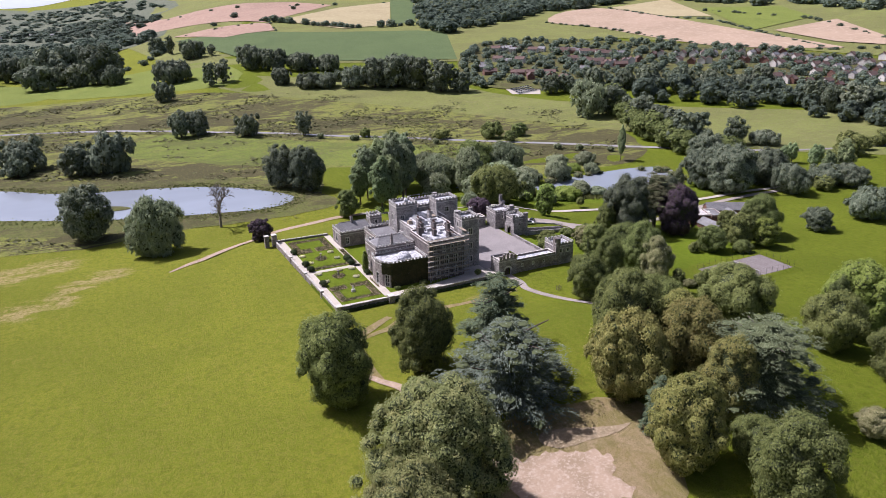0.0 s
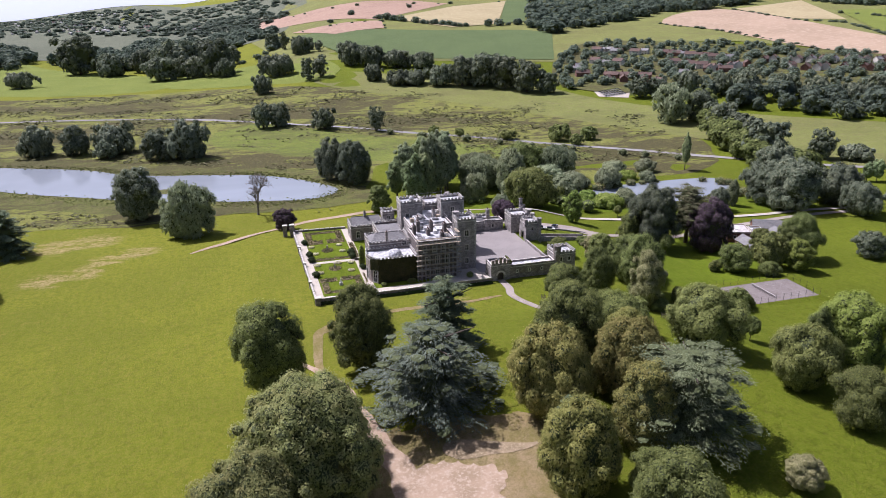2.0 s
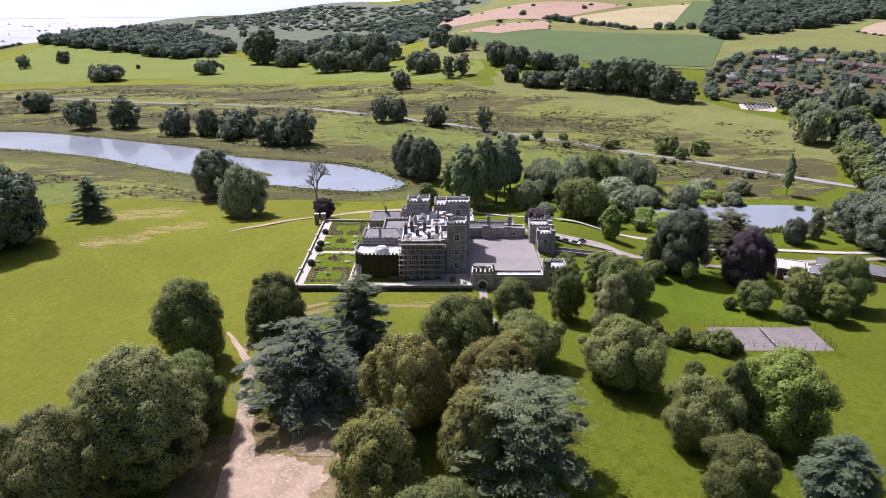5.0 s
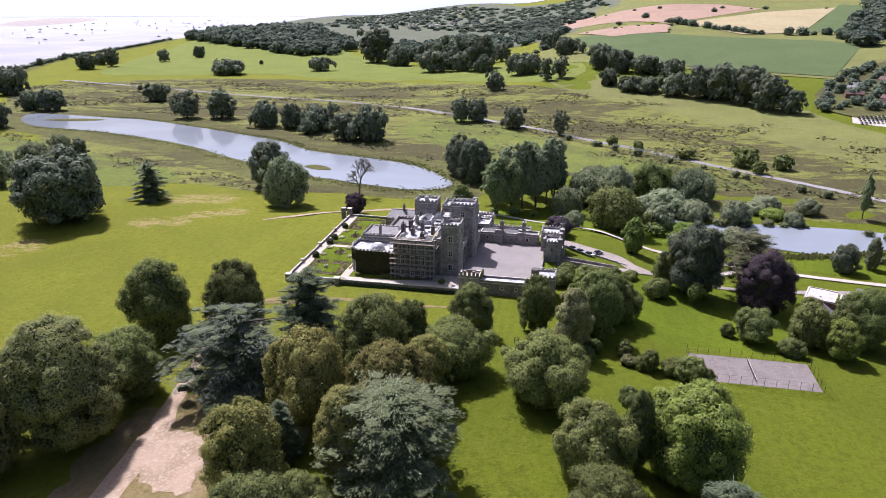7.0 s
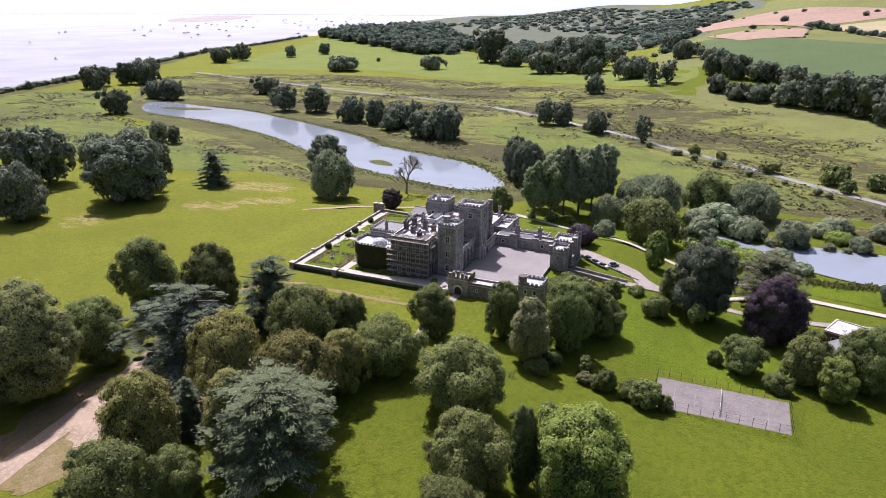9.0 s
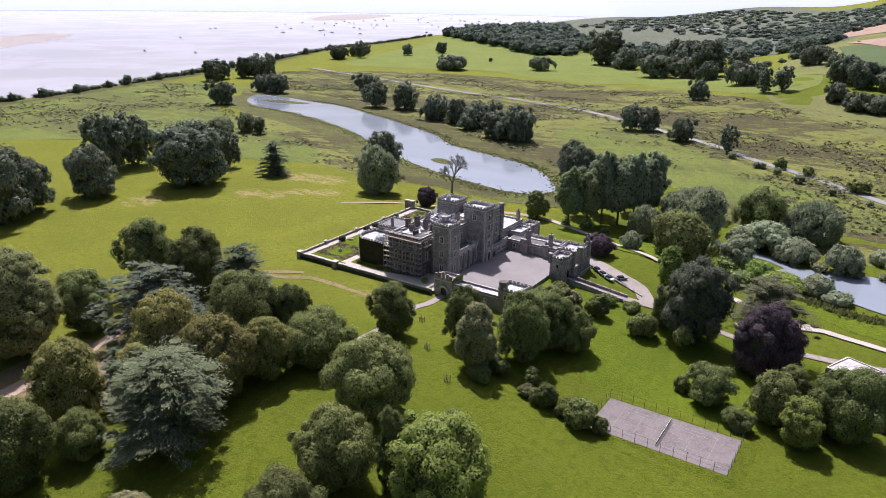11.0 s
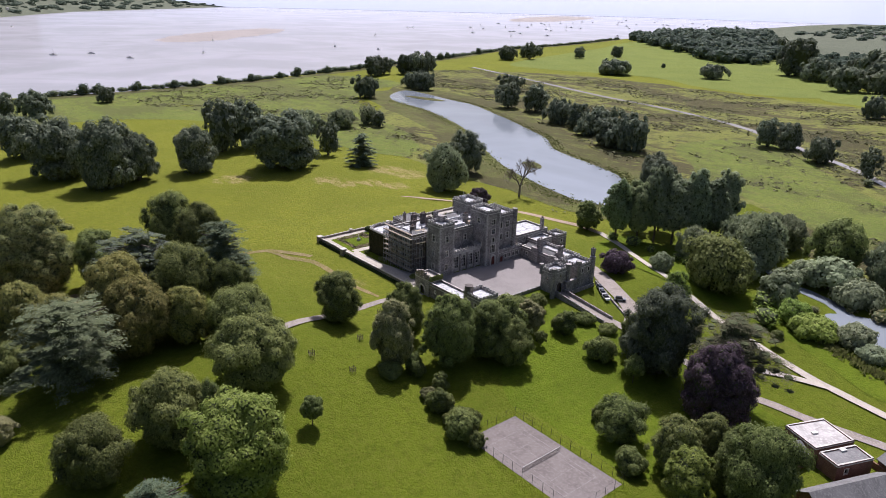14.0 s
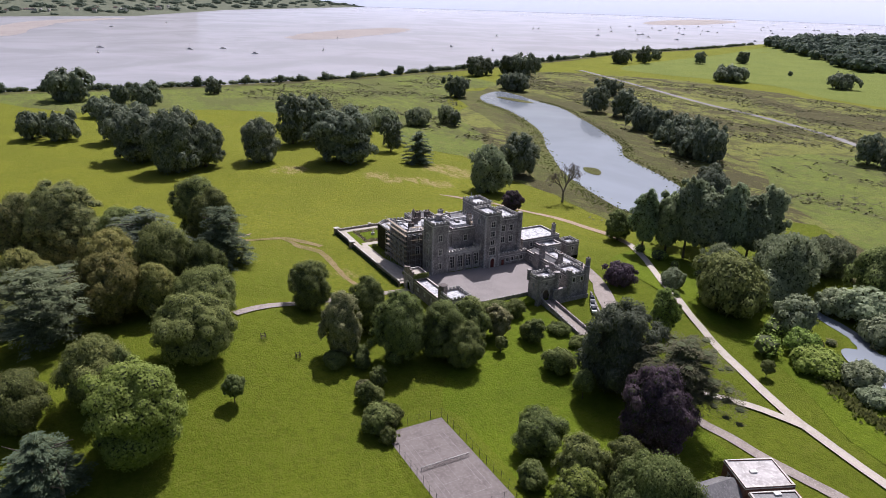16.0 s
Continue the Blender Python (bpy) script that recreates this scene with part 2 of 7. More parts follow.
seam.inputs["Scale"].default_value, seam.inputs["Distortion"].default_value = 0.28, 0.0
lt.links.new(place(lt), seam.inputs["Vector"])
bump(lt, lt.nodes["Principled BSDF"], step(lt, seam.outputs["Fac"], 0.93, 0.99), 0.9, 0.08)
SLATE = rough_surface("slate_roof", (0.17, 0.165, 0.165), (0.12, 0.115, 0.115), (0.24, 0.235, 0.23), 0.25, 1.8, 0.6, 0.5, 0.4)
TILE = rough_surface("clay_tile_roof", (0.15, 0.098, 0.080), (0.105, 0.072, 0.062), (0.20, 0.14, 0.118), 0.2, 1.5, 0.85, 0.5, 0.2, 0.7)
GREY_STONE = stone("grey_limestone", (0.285, 0.262, 0.250), (0.095, 0.088, 0.085), (0.43, 0.40, 0.38))
# sandstone darkened for the shaded wall behind the scaffold; chimneys share it
SHADE_STONE = stone("shade_darkened_stone", (0.145, 0.122, 0.115), (0.065, 0.056, 0.054), (0.22, 0.19, 0.178))
HALL_STONE = stone("pale_limestone", (0.44, 0.42, 0.395), (0.25, 0.238, 0.22), (0.60, 0.58, 0.54))
MERLON = rough_surface("merlon_stone", (0.42, 0.40, 0.375), (0.22, 0.208, 0.195), (0.64, 0.62, 0.58), 0.5, 2.0, 0.9)
RED_STONE = stone("weathered_sandstone", (0.235, 0.200, 0.182), (0.110, 0.094, 0.088), (0.37, 0.325, 0.295))
PALE_STONE = rough_surface("dressed_stone", (0.56, 0.53, 0.48), (0.38, 0.355, 0.32), (0.66, 0.63, 0.58), 0.6, 3.0, 0.9)
BRICK = stone("old_brick", (0.22, 0.105, 0.075), (0.13, 0.07, 0.055), (0.28, 0.16, 0.12), 0.12)
RENDER_WALL = rough_surface("house_render", (0.72, 0.69, 0.63), (0.50, 0.46, 0.41), (0.80, 0.78, 0.73), 0.05, 1.0, 0.9, 0.2, 0.3, 0.6)
STEEL = material("scaffold_steel", 0.4, 0.5)[0]
STEEL.node_tree.nodes["Principled BSDF"].inputs["Base Color"].default_value = (0.36, 0.36, 0.38, 1)
STEEL.node_tree.nodes["Principled BSDF"].inputs["Metallic"].default_value = 0.35
BOARD = rough_surface("scaffold_boards", (0.34, 0.28, 0.21), (0.22, 0.18, 0.13), (0.45, 0.39, 0.31), 0.8, 4.0, 0.9)
GLASS = material("window_glass", 0.08, 0.6)[0]
GLASS.node_tree.nodes["Principled BSDF"].inputs["Base Color"].default_value = (0.018, 0.02, 0.024, 1)
DOOR = rough_surface("red_door_paint", (0.13, 0.03, 0.025), (0.08, 0.02, 0.018), (0.18, 0.05, 0.04), 1.0, 4.0, 0.6)
EARTH = rough_surface("bare_earth", (0.26, 0.20, 0.125), (0.19, 0.145, 0.085), (0.33, 0.26, 0.17), 0.3, 1.5, 0.95)
# dark green for crown cores: inner shade between the leaves, put into the colour
SHADE_CORE = rough_surface("crown_shade_core", (0.082, 0.098, 0.042), (0.058, 0.070, 0.030), (0.11, 0.13, 0.055), 0.8, 4.0, 0.95)
PALE_ROOF = rough_surface("stained_flat_roof", (0.50, 0.47, 0.455), (0.34, 0.315, 0.30), (0.62, 0.59, 0.575), 0.25, 1.1, 0.8)
FADED = rough_surface("faded_lines", (0.27, 0.25, 0.235), (0.19, 0.17, 0.16), (0.34, 0.32, 0.30), 0.5, 2.0)
BARK = rough_surface("bark", (0.10, 0.08, 0.06), (0.06, 0.05, 0.04), (0.16, 0.135, 0.11), 0.8, 4.0, 0.95)
DEAD_WOOD = rough_surface("dead_wood", (0.22, 0.185, 0.155), (0.14, 0.115, 0.095), (0.30, 0.27, 0.235), 0.6, 3.0, 0.9)
# water colours paler than the water: the bright sky's reflection is put in
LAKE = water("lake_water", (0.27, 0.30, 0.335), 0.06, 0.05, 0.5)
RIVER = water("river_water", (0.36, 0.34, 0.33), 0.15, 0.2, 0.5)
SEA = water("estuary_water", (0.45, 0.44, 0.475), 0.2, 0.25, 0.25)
MUD = rough_surface("sandbank", (0.30, 0.262, 0.24), (0.24, 0.21, 0.195), (0.36, 0.32, 0.295), 0.012, 0.2, 0.8)
CAR_PAINT, _, cpb = material("car_paint", 0.25, 0.5)
ci = CAR_PAINT.node_tree.nodes.new("ShaderNodeObjectInfo")
CAR_PAINT.node_tree.links.new(blend(CAR_PAINT.node_tree, ci.outputs["Random"], (0.75, 0.75, 0.74), (0.12, 0.13, 0.16)), cpb.inputs["Base Color"])
RUBBER = rough_surface("rubber", (0.03, 0.03, 0.03), (0.02, 0.02, 0.02), (0.05, 0.05, 0.05))
OAK = leaves("oak_leaves", (0.122, 0.146, 0.046), (0.182, 0.214, 0.068), (0.265, 0.300, 0.100))
# oak green darkened for back-lit sides and blued for haze, in the colour itself
BACKLIT_OAK = leaves("backlit_oak_leaves", (0.094, 0.116, 0.078), (0.145, 0.172, 0.112), (0.225, 0.25, 0.165), None, 0.22)
# woodland green shifted to blue: distance haze put into the leaf colour
HAZED_LEAVES = leaves("haze_blued_leaves", (0.081, 0.110, 0.081), (0.127, 0.166, 0.117), (0.190, 0.234, 0.173))
LIME = leaves("lime_leaves", (0.180, 0.180, 0.052), (0.262, 0.258, 0.078), (0.375, 0.355, 0.118), (0.42, 0.365, 0.13))
BIG_LEAVES = leaves("big_tree_leaves", (0.215, 0.228, 0.082), (0.285, 0.300, 0.112), (0.365, 0.375, 0.155), (0.385, 0.345, 0.150))
GREY_POPLAR = leaves("grey_poplar_leaves", (0.199, 0.237, 0.133), (0.261, 0.314, 0.178), (0.345, 0.398, 0.245))
MAPLE = leaves("maple_leaves", (0.185, 0.255, 0.050), (0.262, 0.340, 0.072), (0.345, 0.420, 0.108))
BLUE = leaves("blue_cedar_needles", (0.110, 0.135, 0.096), (0.166, 0.200, 0.147), (0.234, 0.268, 0.207), None, 0.12)
OLD_CEDAR = leaves("old_cedar_needles", (0.092, 0.092, 0.048), (0.140, 0.142, 0.072), (0.20, 0.20, 0.105), None, 0.12)
CEDAR = leaves("cedar_needles", (0.090, 0.110, 0.058), (0.135, 0.162, 0.086), (0.190, 0.220, 0.120), None, 0.12)
PINE = leaves("pine_needles", (0.075, 0.103, 0.059), (0.115, 0.150, 0.084), (0.169, 0.206, 0.119), None, 0.1)
WILLOW = leaves("willow_leaves", (0.220, 0.255, 0.144), (0.303, 0.342, 0.198), (0.385, 0.426, 0.270))
POPLAR = leaves("poplar_leaves", (0.190, 0.246, 0.114), (0.259, 0.328, 0.153), (0.345, 0.404, 0.202))
OLIVE = leaves("olive_green_leaves", (0.172, 0.175, 0.075), (0.259, 0.257, 0.117), (0.356, 0.339, 0.182))
COPPER = leaves("copper_beech_leaves", (0.065, 0.045, 0.054), (0.105, 0.075, 0.089), (0.163, 0.122, 0.146))
IVY = leaves("ivy_leaves", (0.026, 0.029, 0.012), (0.044, 0.047, 0.017), (0.072, 0.065, 0.024), None, 0.1)
YEW = leaves("clipped_yew", (0.024, 0.036, 0.014), (0.038, 0.055, 0.02), (0.055, 0.075, 0.028), None, 0.1)
GOLDEN = leaves("golden_clipped_foliage", (0.50, 0.47, 0.25), (0.66, 0.63, 0.38), (0.78, 0.76, 0.52), None, 0.15)
ROSES = leaves("rose_foliage", (0.075, 0.080, 0.030), (0.115, 0.115, 0.045), (0.17, 0.155, 0.075), (0.20, 0.15, 0.09))
RUSH = leaves("rush_tussocks", (0.085, 0.082, 0.038), (0.125, 0.125, 0.052), (0.17, 0.165, 0.07), None, 0.1)
REED = leaves("reeds", (0.10, 0.12, 0.035), (0.15, 0.17, 0.055), (0.20, 0.21, 0.08))
# self-lit pale colour for the wall that stands in for haze
HAZE_GLOW = bpy.data.materials.new("glowing_haze_wall")
HAZE_GLOW.use_nodes = True
hz = HAZE_GLOW.node_tree.nodes["Principled BSDF"]
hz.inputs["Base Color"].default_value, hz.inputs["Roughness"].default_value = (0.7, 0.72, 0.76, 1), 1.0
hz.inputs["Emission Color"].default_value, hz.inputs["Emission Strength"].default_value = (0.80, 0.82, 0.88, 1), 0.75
WORN = grassland("worn_turf", (0.29, 0.215, 0.105), (0.20, 0.175, 0.06), (0.38, 0.28, 0.18), 0.42, 0.3)

# ---- mesh helpers ----


def mesh_of(name, verts, faces, mats, index=None, smooth=False):
    me = bpy.data.meshes.new(name)
    me.from_pydata([tuple(v) for v in verts], [], [tuple(f) for f in faces])
    for m in (mats if isinstance(mats, (list, tuple)) else [mats]):
        me.materials.append(m)
    if index is not None:
        me.polygons.foreach_set("material_index", index)
    if smooth:
        me.polygons.foreach_set("use_smooth", [True] * len(faces))
    me.update()
    return me


def quads_mesh(name, verts, mats, index=None, nper=3):
    """A mesh of loose triangles (or quads) from an (n * nper, 3) array."""
    n = len(verts) // nper
    me = bpy.data.meshes.new(name)
    me.vertices.add(len(verts))
    me.vertices.foreach_set("co", np.asarray(verts, dtype=np.float32).ravel())
    me.loops.add(n * nper)
    me.loops.foreach_set("vertex_index", np.arange(n * nper, dtype=np.int32))
    me.polygons.add(n)
    me.polygons.foreach_set("loop_start", np.arange(0, n * nper, nper, dtype=np.int32))
    for m in (mats if isinstance(mats, (list, tuple)) else [mats]):
        me.materials.append(m)
    if index is not None:
        me.polygons.foreach_set("material_index", np.asarray(index, dtype=np.int32))
    me.update(calc_edges=True)
    return me


def thing(name, label="", category="", group="", kind="", at=(0, 0, 0)):
    ob = new(name)
    ob.location = at
    return tagged(ob, label, category, group, kind)


def part(name, me, parent, label=""):
    ob = new(name, me)
    ob.parent = parent
    if label:
        tagged(ob, label)
    return ob


BOXF = ((0, 3, 2, 1), (4, 5, 6, 7), (0, 1, 5, 4), (1, 2, 6, 5), (2, 3, 7, 6), (3, 0, 4, 7))


class Shape:
    """Gathers boxes, prisms and loose faces for one mesh."""

    def __init__(self):
        self.v, self.f, self.i = [], [], []

    def add(self, verts, faces, mi=0):
        k = len(self.v)
        self.v += [tuple(p) for p in verts]
        self.f += [tuple(a + k for a in f) for f in faces]
        self.i += [mi] * len(faces)
        return self

    def box(self, x0, y0, z0, x1, y1, z1, mi=0):
        return self.add([(x0, y0, z0), (x1, y0, z0), (x1, y1, z0), (x0, y1, z0), (x0, y0, z1), (x1, y0, z1), (x1, y1, z1), (x0, y1, z1)], BOXF, mi)

    def prism(self, pts, z0, z1, mi=0, top_scale=1.0, cap=True):
        n = len(pts)
        cx, cy = sum(p[0] for p in pts) / n, sum(p[1] for p in pts) / n
        lo = [(x, y, z0) for x, y in pts]
        hi = [(cx + (x - cx) * top_scale, cy + (y - cy) * top_scale, z1) for x, y in pts]
        fs = [(i, (i + 1) % n, n + (i + 1) % n, n + i) for i in range(n)]
        if cap:
            fs += [tuple(range(n, 2 * n)), tuple(range(n - 1, -1, -1))]
        return self.add(lo + hi, fs, mi)

    def rod(self, a, b, r0, r1=None, n=6, mi=0):
        a, b = Vector(a), Vector(b)
        r1 = r0 if r1 is None else r1
        d = (b - a).normalized()
        u = d.orthogonal().normalized()
        w = d.cross(u)
        ring = [u * math.cos(2 * math.pi * k / n) + w * math.sin(2 * math.pi * k / n) for k in range(n)]
        return self.add([a + q * r0 for q in ring] + [b + q * r1 for q in ring],
                        [(i, (i + 1) % n, n + (i + 1) % n, n + i) for i in range(n)] + [tuple(range(n, 2 * n)), tuple(range(n - 1, -1, -1))], mi)

    def mesh(self, name, mats, smooth=False):
        return mesh_of(name, self.v, self.f, mats, self.i, smooth)


def ring(x, y, r, n=8, turn=0.0):
    return [(x + r * math.cos(turn + 2 * math.pi * k / n), y + r * math.sin(turn + 2 * math.pi * k / n)) for k in range(n)]


# ---- the lie of the land ----
LOW, POND = -7.0, -8.2   # marsh and lake, pond


def sstep(a, b, v):
    u = np.clip((np.asarray(v, dtype=float) - a) / (b - a), 0, 1)
    return u * u * (3 - 2 * u)


SHORE_Y = (-1500, 61, 283, 430, 632, 921, 1164, 1358, 1641, 1763, 4900)
SHORE_X = (-440, -501, -496, -524, -589, -687, -796, -834, -875, -889, -1480)
FAR_Y = (-3000, 0, 388, 859, 2477, 6000)
FAR_X = (-1900, -2240, -2358, -3137, -4600, -5200)


def shore(y):
    return np.interp(y, SHORE_Y, SHORE_X)


def rise(x, y):
    """The hills beyond the village and the swell under the shore wood, in metres above the park."""
    d, az = np.hypot(x, y), np.degrees(np.arctan2(x, y))
    s = d - 655
    h = 0.085 * (s + np.sqrt(s * s + 60 ** 2)) / 2 - 0.085 * (math.sqrt(205 ** 2 + 60 ** 2) - 205) / 2
    return np.maximum(h, 0) * sstep(-4, 12, az) * sstep(125, 75, az) + 0.028 * np.maximum(d - 2000, 0) * sstep(-16, -6, az) * sstep(12, -2, az) + 24 * np.exp(-((x + 560) / 270) ** 2 - ((y - 1720) / 220) ** 2)


def knoll(x, y):
    """The broad knoll under the park trees south of the castle, in metres above the plain."""
    v = y - 143.44
    u = x - 137.89 - -0.51 * v
    return 12.46 * math.exp(-(u / (84.53 if u < 0 else 51.28)) ** 2 - (v / (36.77 if v > 0 else 105.37)) ** 2)


def park(x, y):
    """The park: the castle stands on a low rise, the lake and marsh lie lower."""
    dc = math.hypot(max(61 - x, 0, x - 160), max(210 - y, 0, y - 290))
    z = -1.5 - 3.2 * sstep(0, 60, dc) - 3.0 * sstep(190, 245, x) * sstep(195, 230, y) * sstep(430, 330, x) + knoll(x, y)
    low = max(sstep(292, 332, y), sstep(-330, -400, x))
    z = z + (LOW - z) * low
    return float(z + (POND - z) * sstep(85, 55, math.hypot(x - 258, y - 312)))


def land(x, y):
    return float(rise(x, y)) + park(x, y)


def curve_points(pts, per=8, closed=False):
    """A smooth line through the points."""
    p = [np.array(q, dtype=float) for q in pts]
    n, out = len(p), []
    for i in range(n if closed else n - 1):
        a = p[(i - 1) % n] if closed or i else 2 * p[0] - p[1]
        b, c = p[i], p[(i + 1) % n]
        d = p[(i + 2) % n] if closed or i + 2 < n else 2 * p[-1] - p[-2]
        for k in range(per):
            t = k / per
            out.append(0.5 * (2 * b + (c - a) * t + (2 * a - 5 * b + 4 * c - d) * t * t + (3 * b - a - 3 * c + d) * t ** 3))
    if not closed:
        out.append(p[-1])
    return out


def wobble(x, y, size, scale):
    return size * noise.noise(Vector((x * scale, y * scale, 3.7)))


def sheet(name, pts, mat, lift, label, category, smooth=6, ragged=0.0, grain=0.1, cut=20.0):
    """A patch of ground with a ragged edge, laid on the land. cut: size of the pieces where the land is not level."""
    line = curve_points(pts, smooth, True) if smooth else [np.array(p, dtype=float) for p in pts]
    ed = []
    for q in line:
        x, y = float(q[0]), float(q[1])
        ed.append((x + wobble(x, y, ragged, grain), y + wobble(x + 91, y, ragged, grain), 0.0))
    bm = bmesh.new()
    bm.faces.new([bm.verts.new(p) for p in ed]).normal_update()
    if cut:
        xs, ys = [p[0] for p in ed], [p[1] for p in ed]
        for axis, lo, hi in ((0, min(xs), max(xs)), (1, min(ys), max(ys))):
            k = math.ceil(lo / cut) * cut
            while k < hi:
                co, no = ((k, 0, 0), (1, 0, 0)) if axis == 0 else ((0, k, 0), (0, 1, 0))
                bmesh.ops.bisect_plane(bm, geom=bm.verts[:] + bm.edges[:] + bm.faces[:], plane_co=co, plane_no=no)
                k += cut
    bmesh.ops.triangulate(bm, faces=bm.faces[:])
    for v in bm.verts:
        v.co.z = land(v.co.x, v.co.y) + lift
    bmesh.ops.recalc_face_normals(bm, faces=bm.faces[:])
    if bm.faces and sum(f.normal.z for f in bm.faces) < 0:
        bmesh.ops.reverse_faces(bm, faces=bm.faces[:])
    me = bpy.data.meshes.new(name)
    bm.to_mesh(me)
    bm.free()
    me.materials.append(mat)
    return tagged(new(name, me), label, category, kind="structure")


def ribbon(name, pts, width, mat, lift, label, category, ragged=0.25, per=8):
    """A path of changing width along a smooth line. width: one number, or one for each point."""
    line = curve_points(pts, per)
    w = np.interp(np.linspace(0, 1, len(line)), np.linspace(0, 1, len(pts)), width if isinstance(width, (list, tuple)) else [width] * len(pts))
    vs, fs = [], []
    for i, q in enumerate(line):
        t = line[min(i + 1, len(line) - 1)] - line[max(i - 1, 0)]
        nx, ny = -t[1] / np.hypot(*t), t[0] / np.hypot(*t)
        for s in (1, -1):
            k = s * (w[i] / 2 + wobble(q[0] + 40 * s, q[1], ragged, 0.23))
            x, y = q[0] + nx * k, q[1] + ny * k
            vs.append((x, y, land(x, y) + lift))
        if i:
            fs.append((2 * i - 2, 2 * i - 1, 2 * i + 1, 2 * i))
    return tagged(new(name, mesh_of(name, vs, [f[::-1] for f in fs] if mesh_up(vs, fs) < 0 else fs, mat)), label, category, kind="structure")


def mesh_up(vs, fs):
    a, b, c = (Vector(vs[k]) for k in fs[0][:3])
    return (b - a).cross(c - a).z


# ground: one sheet from behind the flight to the hills, the shore and the far bank
rows_y = [-3000, -2000, -1200, -700, -400, -200, -100] + list(range(-50, 440, 10)) + list(range(440, 1300, 25)) + list(range(1300, 2400, 60)) + [2500, 2800, 3200, 3600, 4000, 4900, 5600]
east = list(range(-120, 360, 10)) + list(range(360, 900, 25)) + [950, 1000, 1060, 1120, 1200, 1300, 1400, 1550, 1700, 2000, 2500, 3200, 4200, 5200]
vs, fs = [], []
for y in rows_y:
    xs0, fx = float(shore(y)), float(np.interp(y, FAR_Y, FAR_X))
    cols = [fx - 2500, fx - 1200, fx - 500, fx - 150, fx - 10, fx + 10] + [fx + 10 + (xs0 - fx - 20) * k for k in (0.25, 0.5, 0.75)] + [xs0 - 40, xs0 - 9, xs0 - 2, xs0 + 3, xs0 + 25]
    cols += [xs0 + 25 + (-130 - xs0 - 25) * k / 18 for k in range(1, 19)] + east
    for j, x in enumerate(cols):
        if j <= 4:
            z = (75.0, 60.0, 30.0, 4.0, -9.0)[j] + (wobble(x, y, 14, 0.002) if j < 3 else 0)
        elif j <= 9:
            z = -14.0
        elif j == 10:
            z = -10.5
        elif j == 11:
            z = -8.6
        else:
            z = land(x, y)
        vs.append((x, y, z))
nc = len(vs) // len(rows_y)
for i in range(len(rows_y) - 1):
    for j in range(nc - 1):
        a = i * nc + j
        fs.append((a, a + 1, a + nc + 1, a + nc))
# far bank faces use the ground whose colour holds haze
far_bank = [1 if j < 5 else 0 for i in range(len(rows_y) - 1) for j in range(nc - 1)]
tagged(new("ground", mesh_of("ground", vs, fs, [GRASS, HAZED_GROUND], far_bank, smooth=True)), "sunlit parkland grass with drier worn patches", "ground", kind="structure")

vs, fs = [], []
for y in rows_y:
    vs += [(float(np.interp(y, FAR_Y, FAR_X)) - 40, y, -9.0), (float(shore(y)) + 2, y, -9.0)]
fs = [(2 * i, 2 * i + 1, 2 * i + 3, 2 * i + 2) for i in range(len(rows_y) - 1)]
tagged(new("estuary", mesh_of("estuary", vs, fs, SEA)), "wide tidal estuary, pale sky sheen put into its colour", "water", kind="structure")


def flat(name, pts, z, mat, label, category, ragged=0.0):
    ob = sheet(name, pts, mat, 0.0, label, category, 8, ragged, 0.02)
    for v in ob.data.vertices:
        v.co.z = z
    return ob


flat("sandbank", [(-1262, 584), (-1494, 732), (-1705, 1027), (-1600, 1059), (-1389, 869), (-1231, 669)], -8.85, MUD, "low sandbank bared by the tide", "sandbank", 20)
flat("sandbank", [(-2019, 2424), (-2336, 2740), (-2652, 3373), (-2441, 3479), (-2072, 2846)], -8.85, MUD, "low sandbank bared by the tide", "sandbank", 20)
flat("mudflat", [(-1389, 57), (-1863, 142), (-2179, 342), (-2179, 258), (-1916, 57), (-1494, -6)], -8.85, MUD, "low mudflat bared by the tide", "sandbank", 20)

# meadows, marsh and fields
sheet("marsh", [(-439, 629), (-229, 437), (-145, 358), (6, 346), (96, 365), (132, 444), (211, 369), (316, 363), (362, 420), (389, 539), (312, 646), (227, 722), (4, 880), (-149, 897), (-363, 884), (-513, 755)], MARSH, 0.10, "rough marshy grassland with dark rushes", "marsh", 5, 12, 0.03)
sheet("rough_pasture", [(-478, 60), (-482, 220), (-505, 430), (-540, 560), (-420, 600), (-350, 500), (-240, 445), (-120, 395), (-75, 352), (-150, 335), (-220, 330), (-300, 250), (-330, 120)], MARSH_LUSH, 0.12, "rough streaky pasture with dark rushes", "pasture", 5, 10, 0.04)
ribbon("shore_bank", [(-482, -200), (-482, 62), (-477, 220), (-503, 430), (-563, 620), (-663, 900), (-773, 1160), (-853, 1640)], 16, REEDS_GROUND, 0.3, "dark overgrown bank along the shore", "bank", 2.0)
sheet("reed_bank", [(-366, 542), (-345, 500), (-240, 463), (-143, 434), (-80, 397), (-15, 367), (37, 353), (88, 349), (113, 365), (96, 402), (75, 444), (20, 465), (-33, 496), (-121, 541), (-205, 578), (-291, 597), (-360, 587)], REEDS_GROUND, 0.16, "rushy bank along the lake", "bank", 5, 4, 0.06)
sheet("river_meadow", [(54, 633), (132, 548), (210, 478), (274, 421), (211, 405), (143, 444), (86, 475), (9, 560)], MARSH_LUSH, 0.16, "bright green damp meadow", "meadow", 5, 7, 0.05)
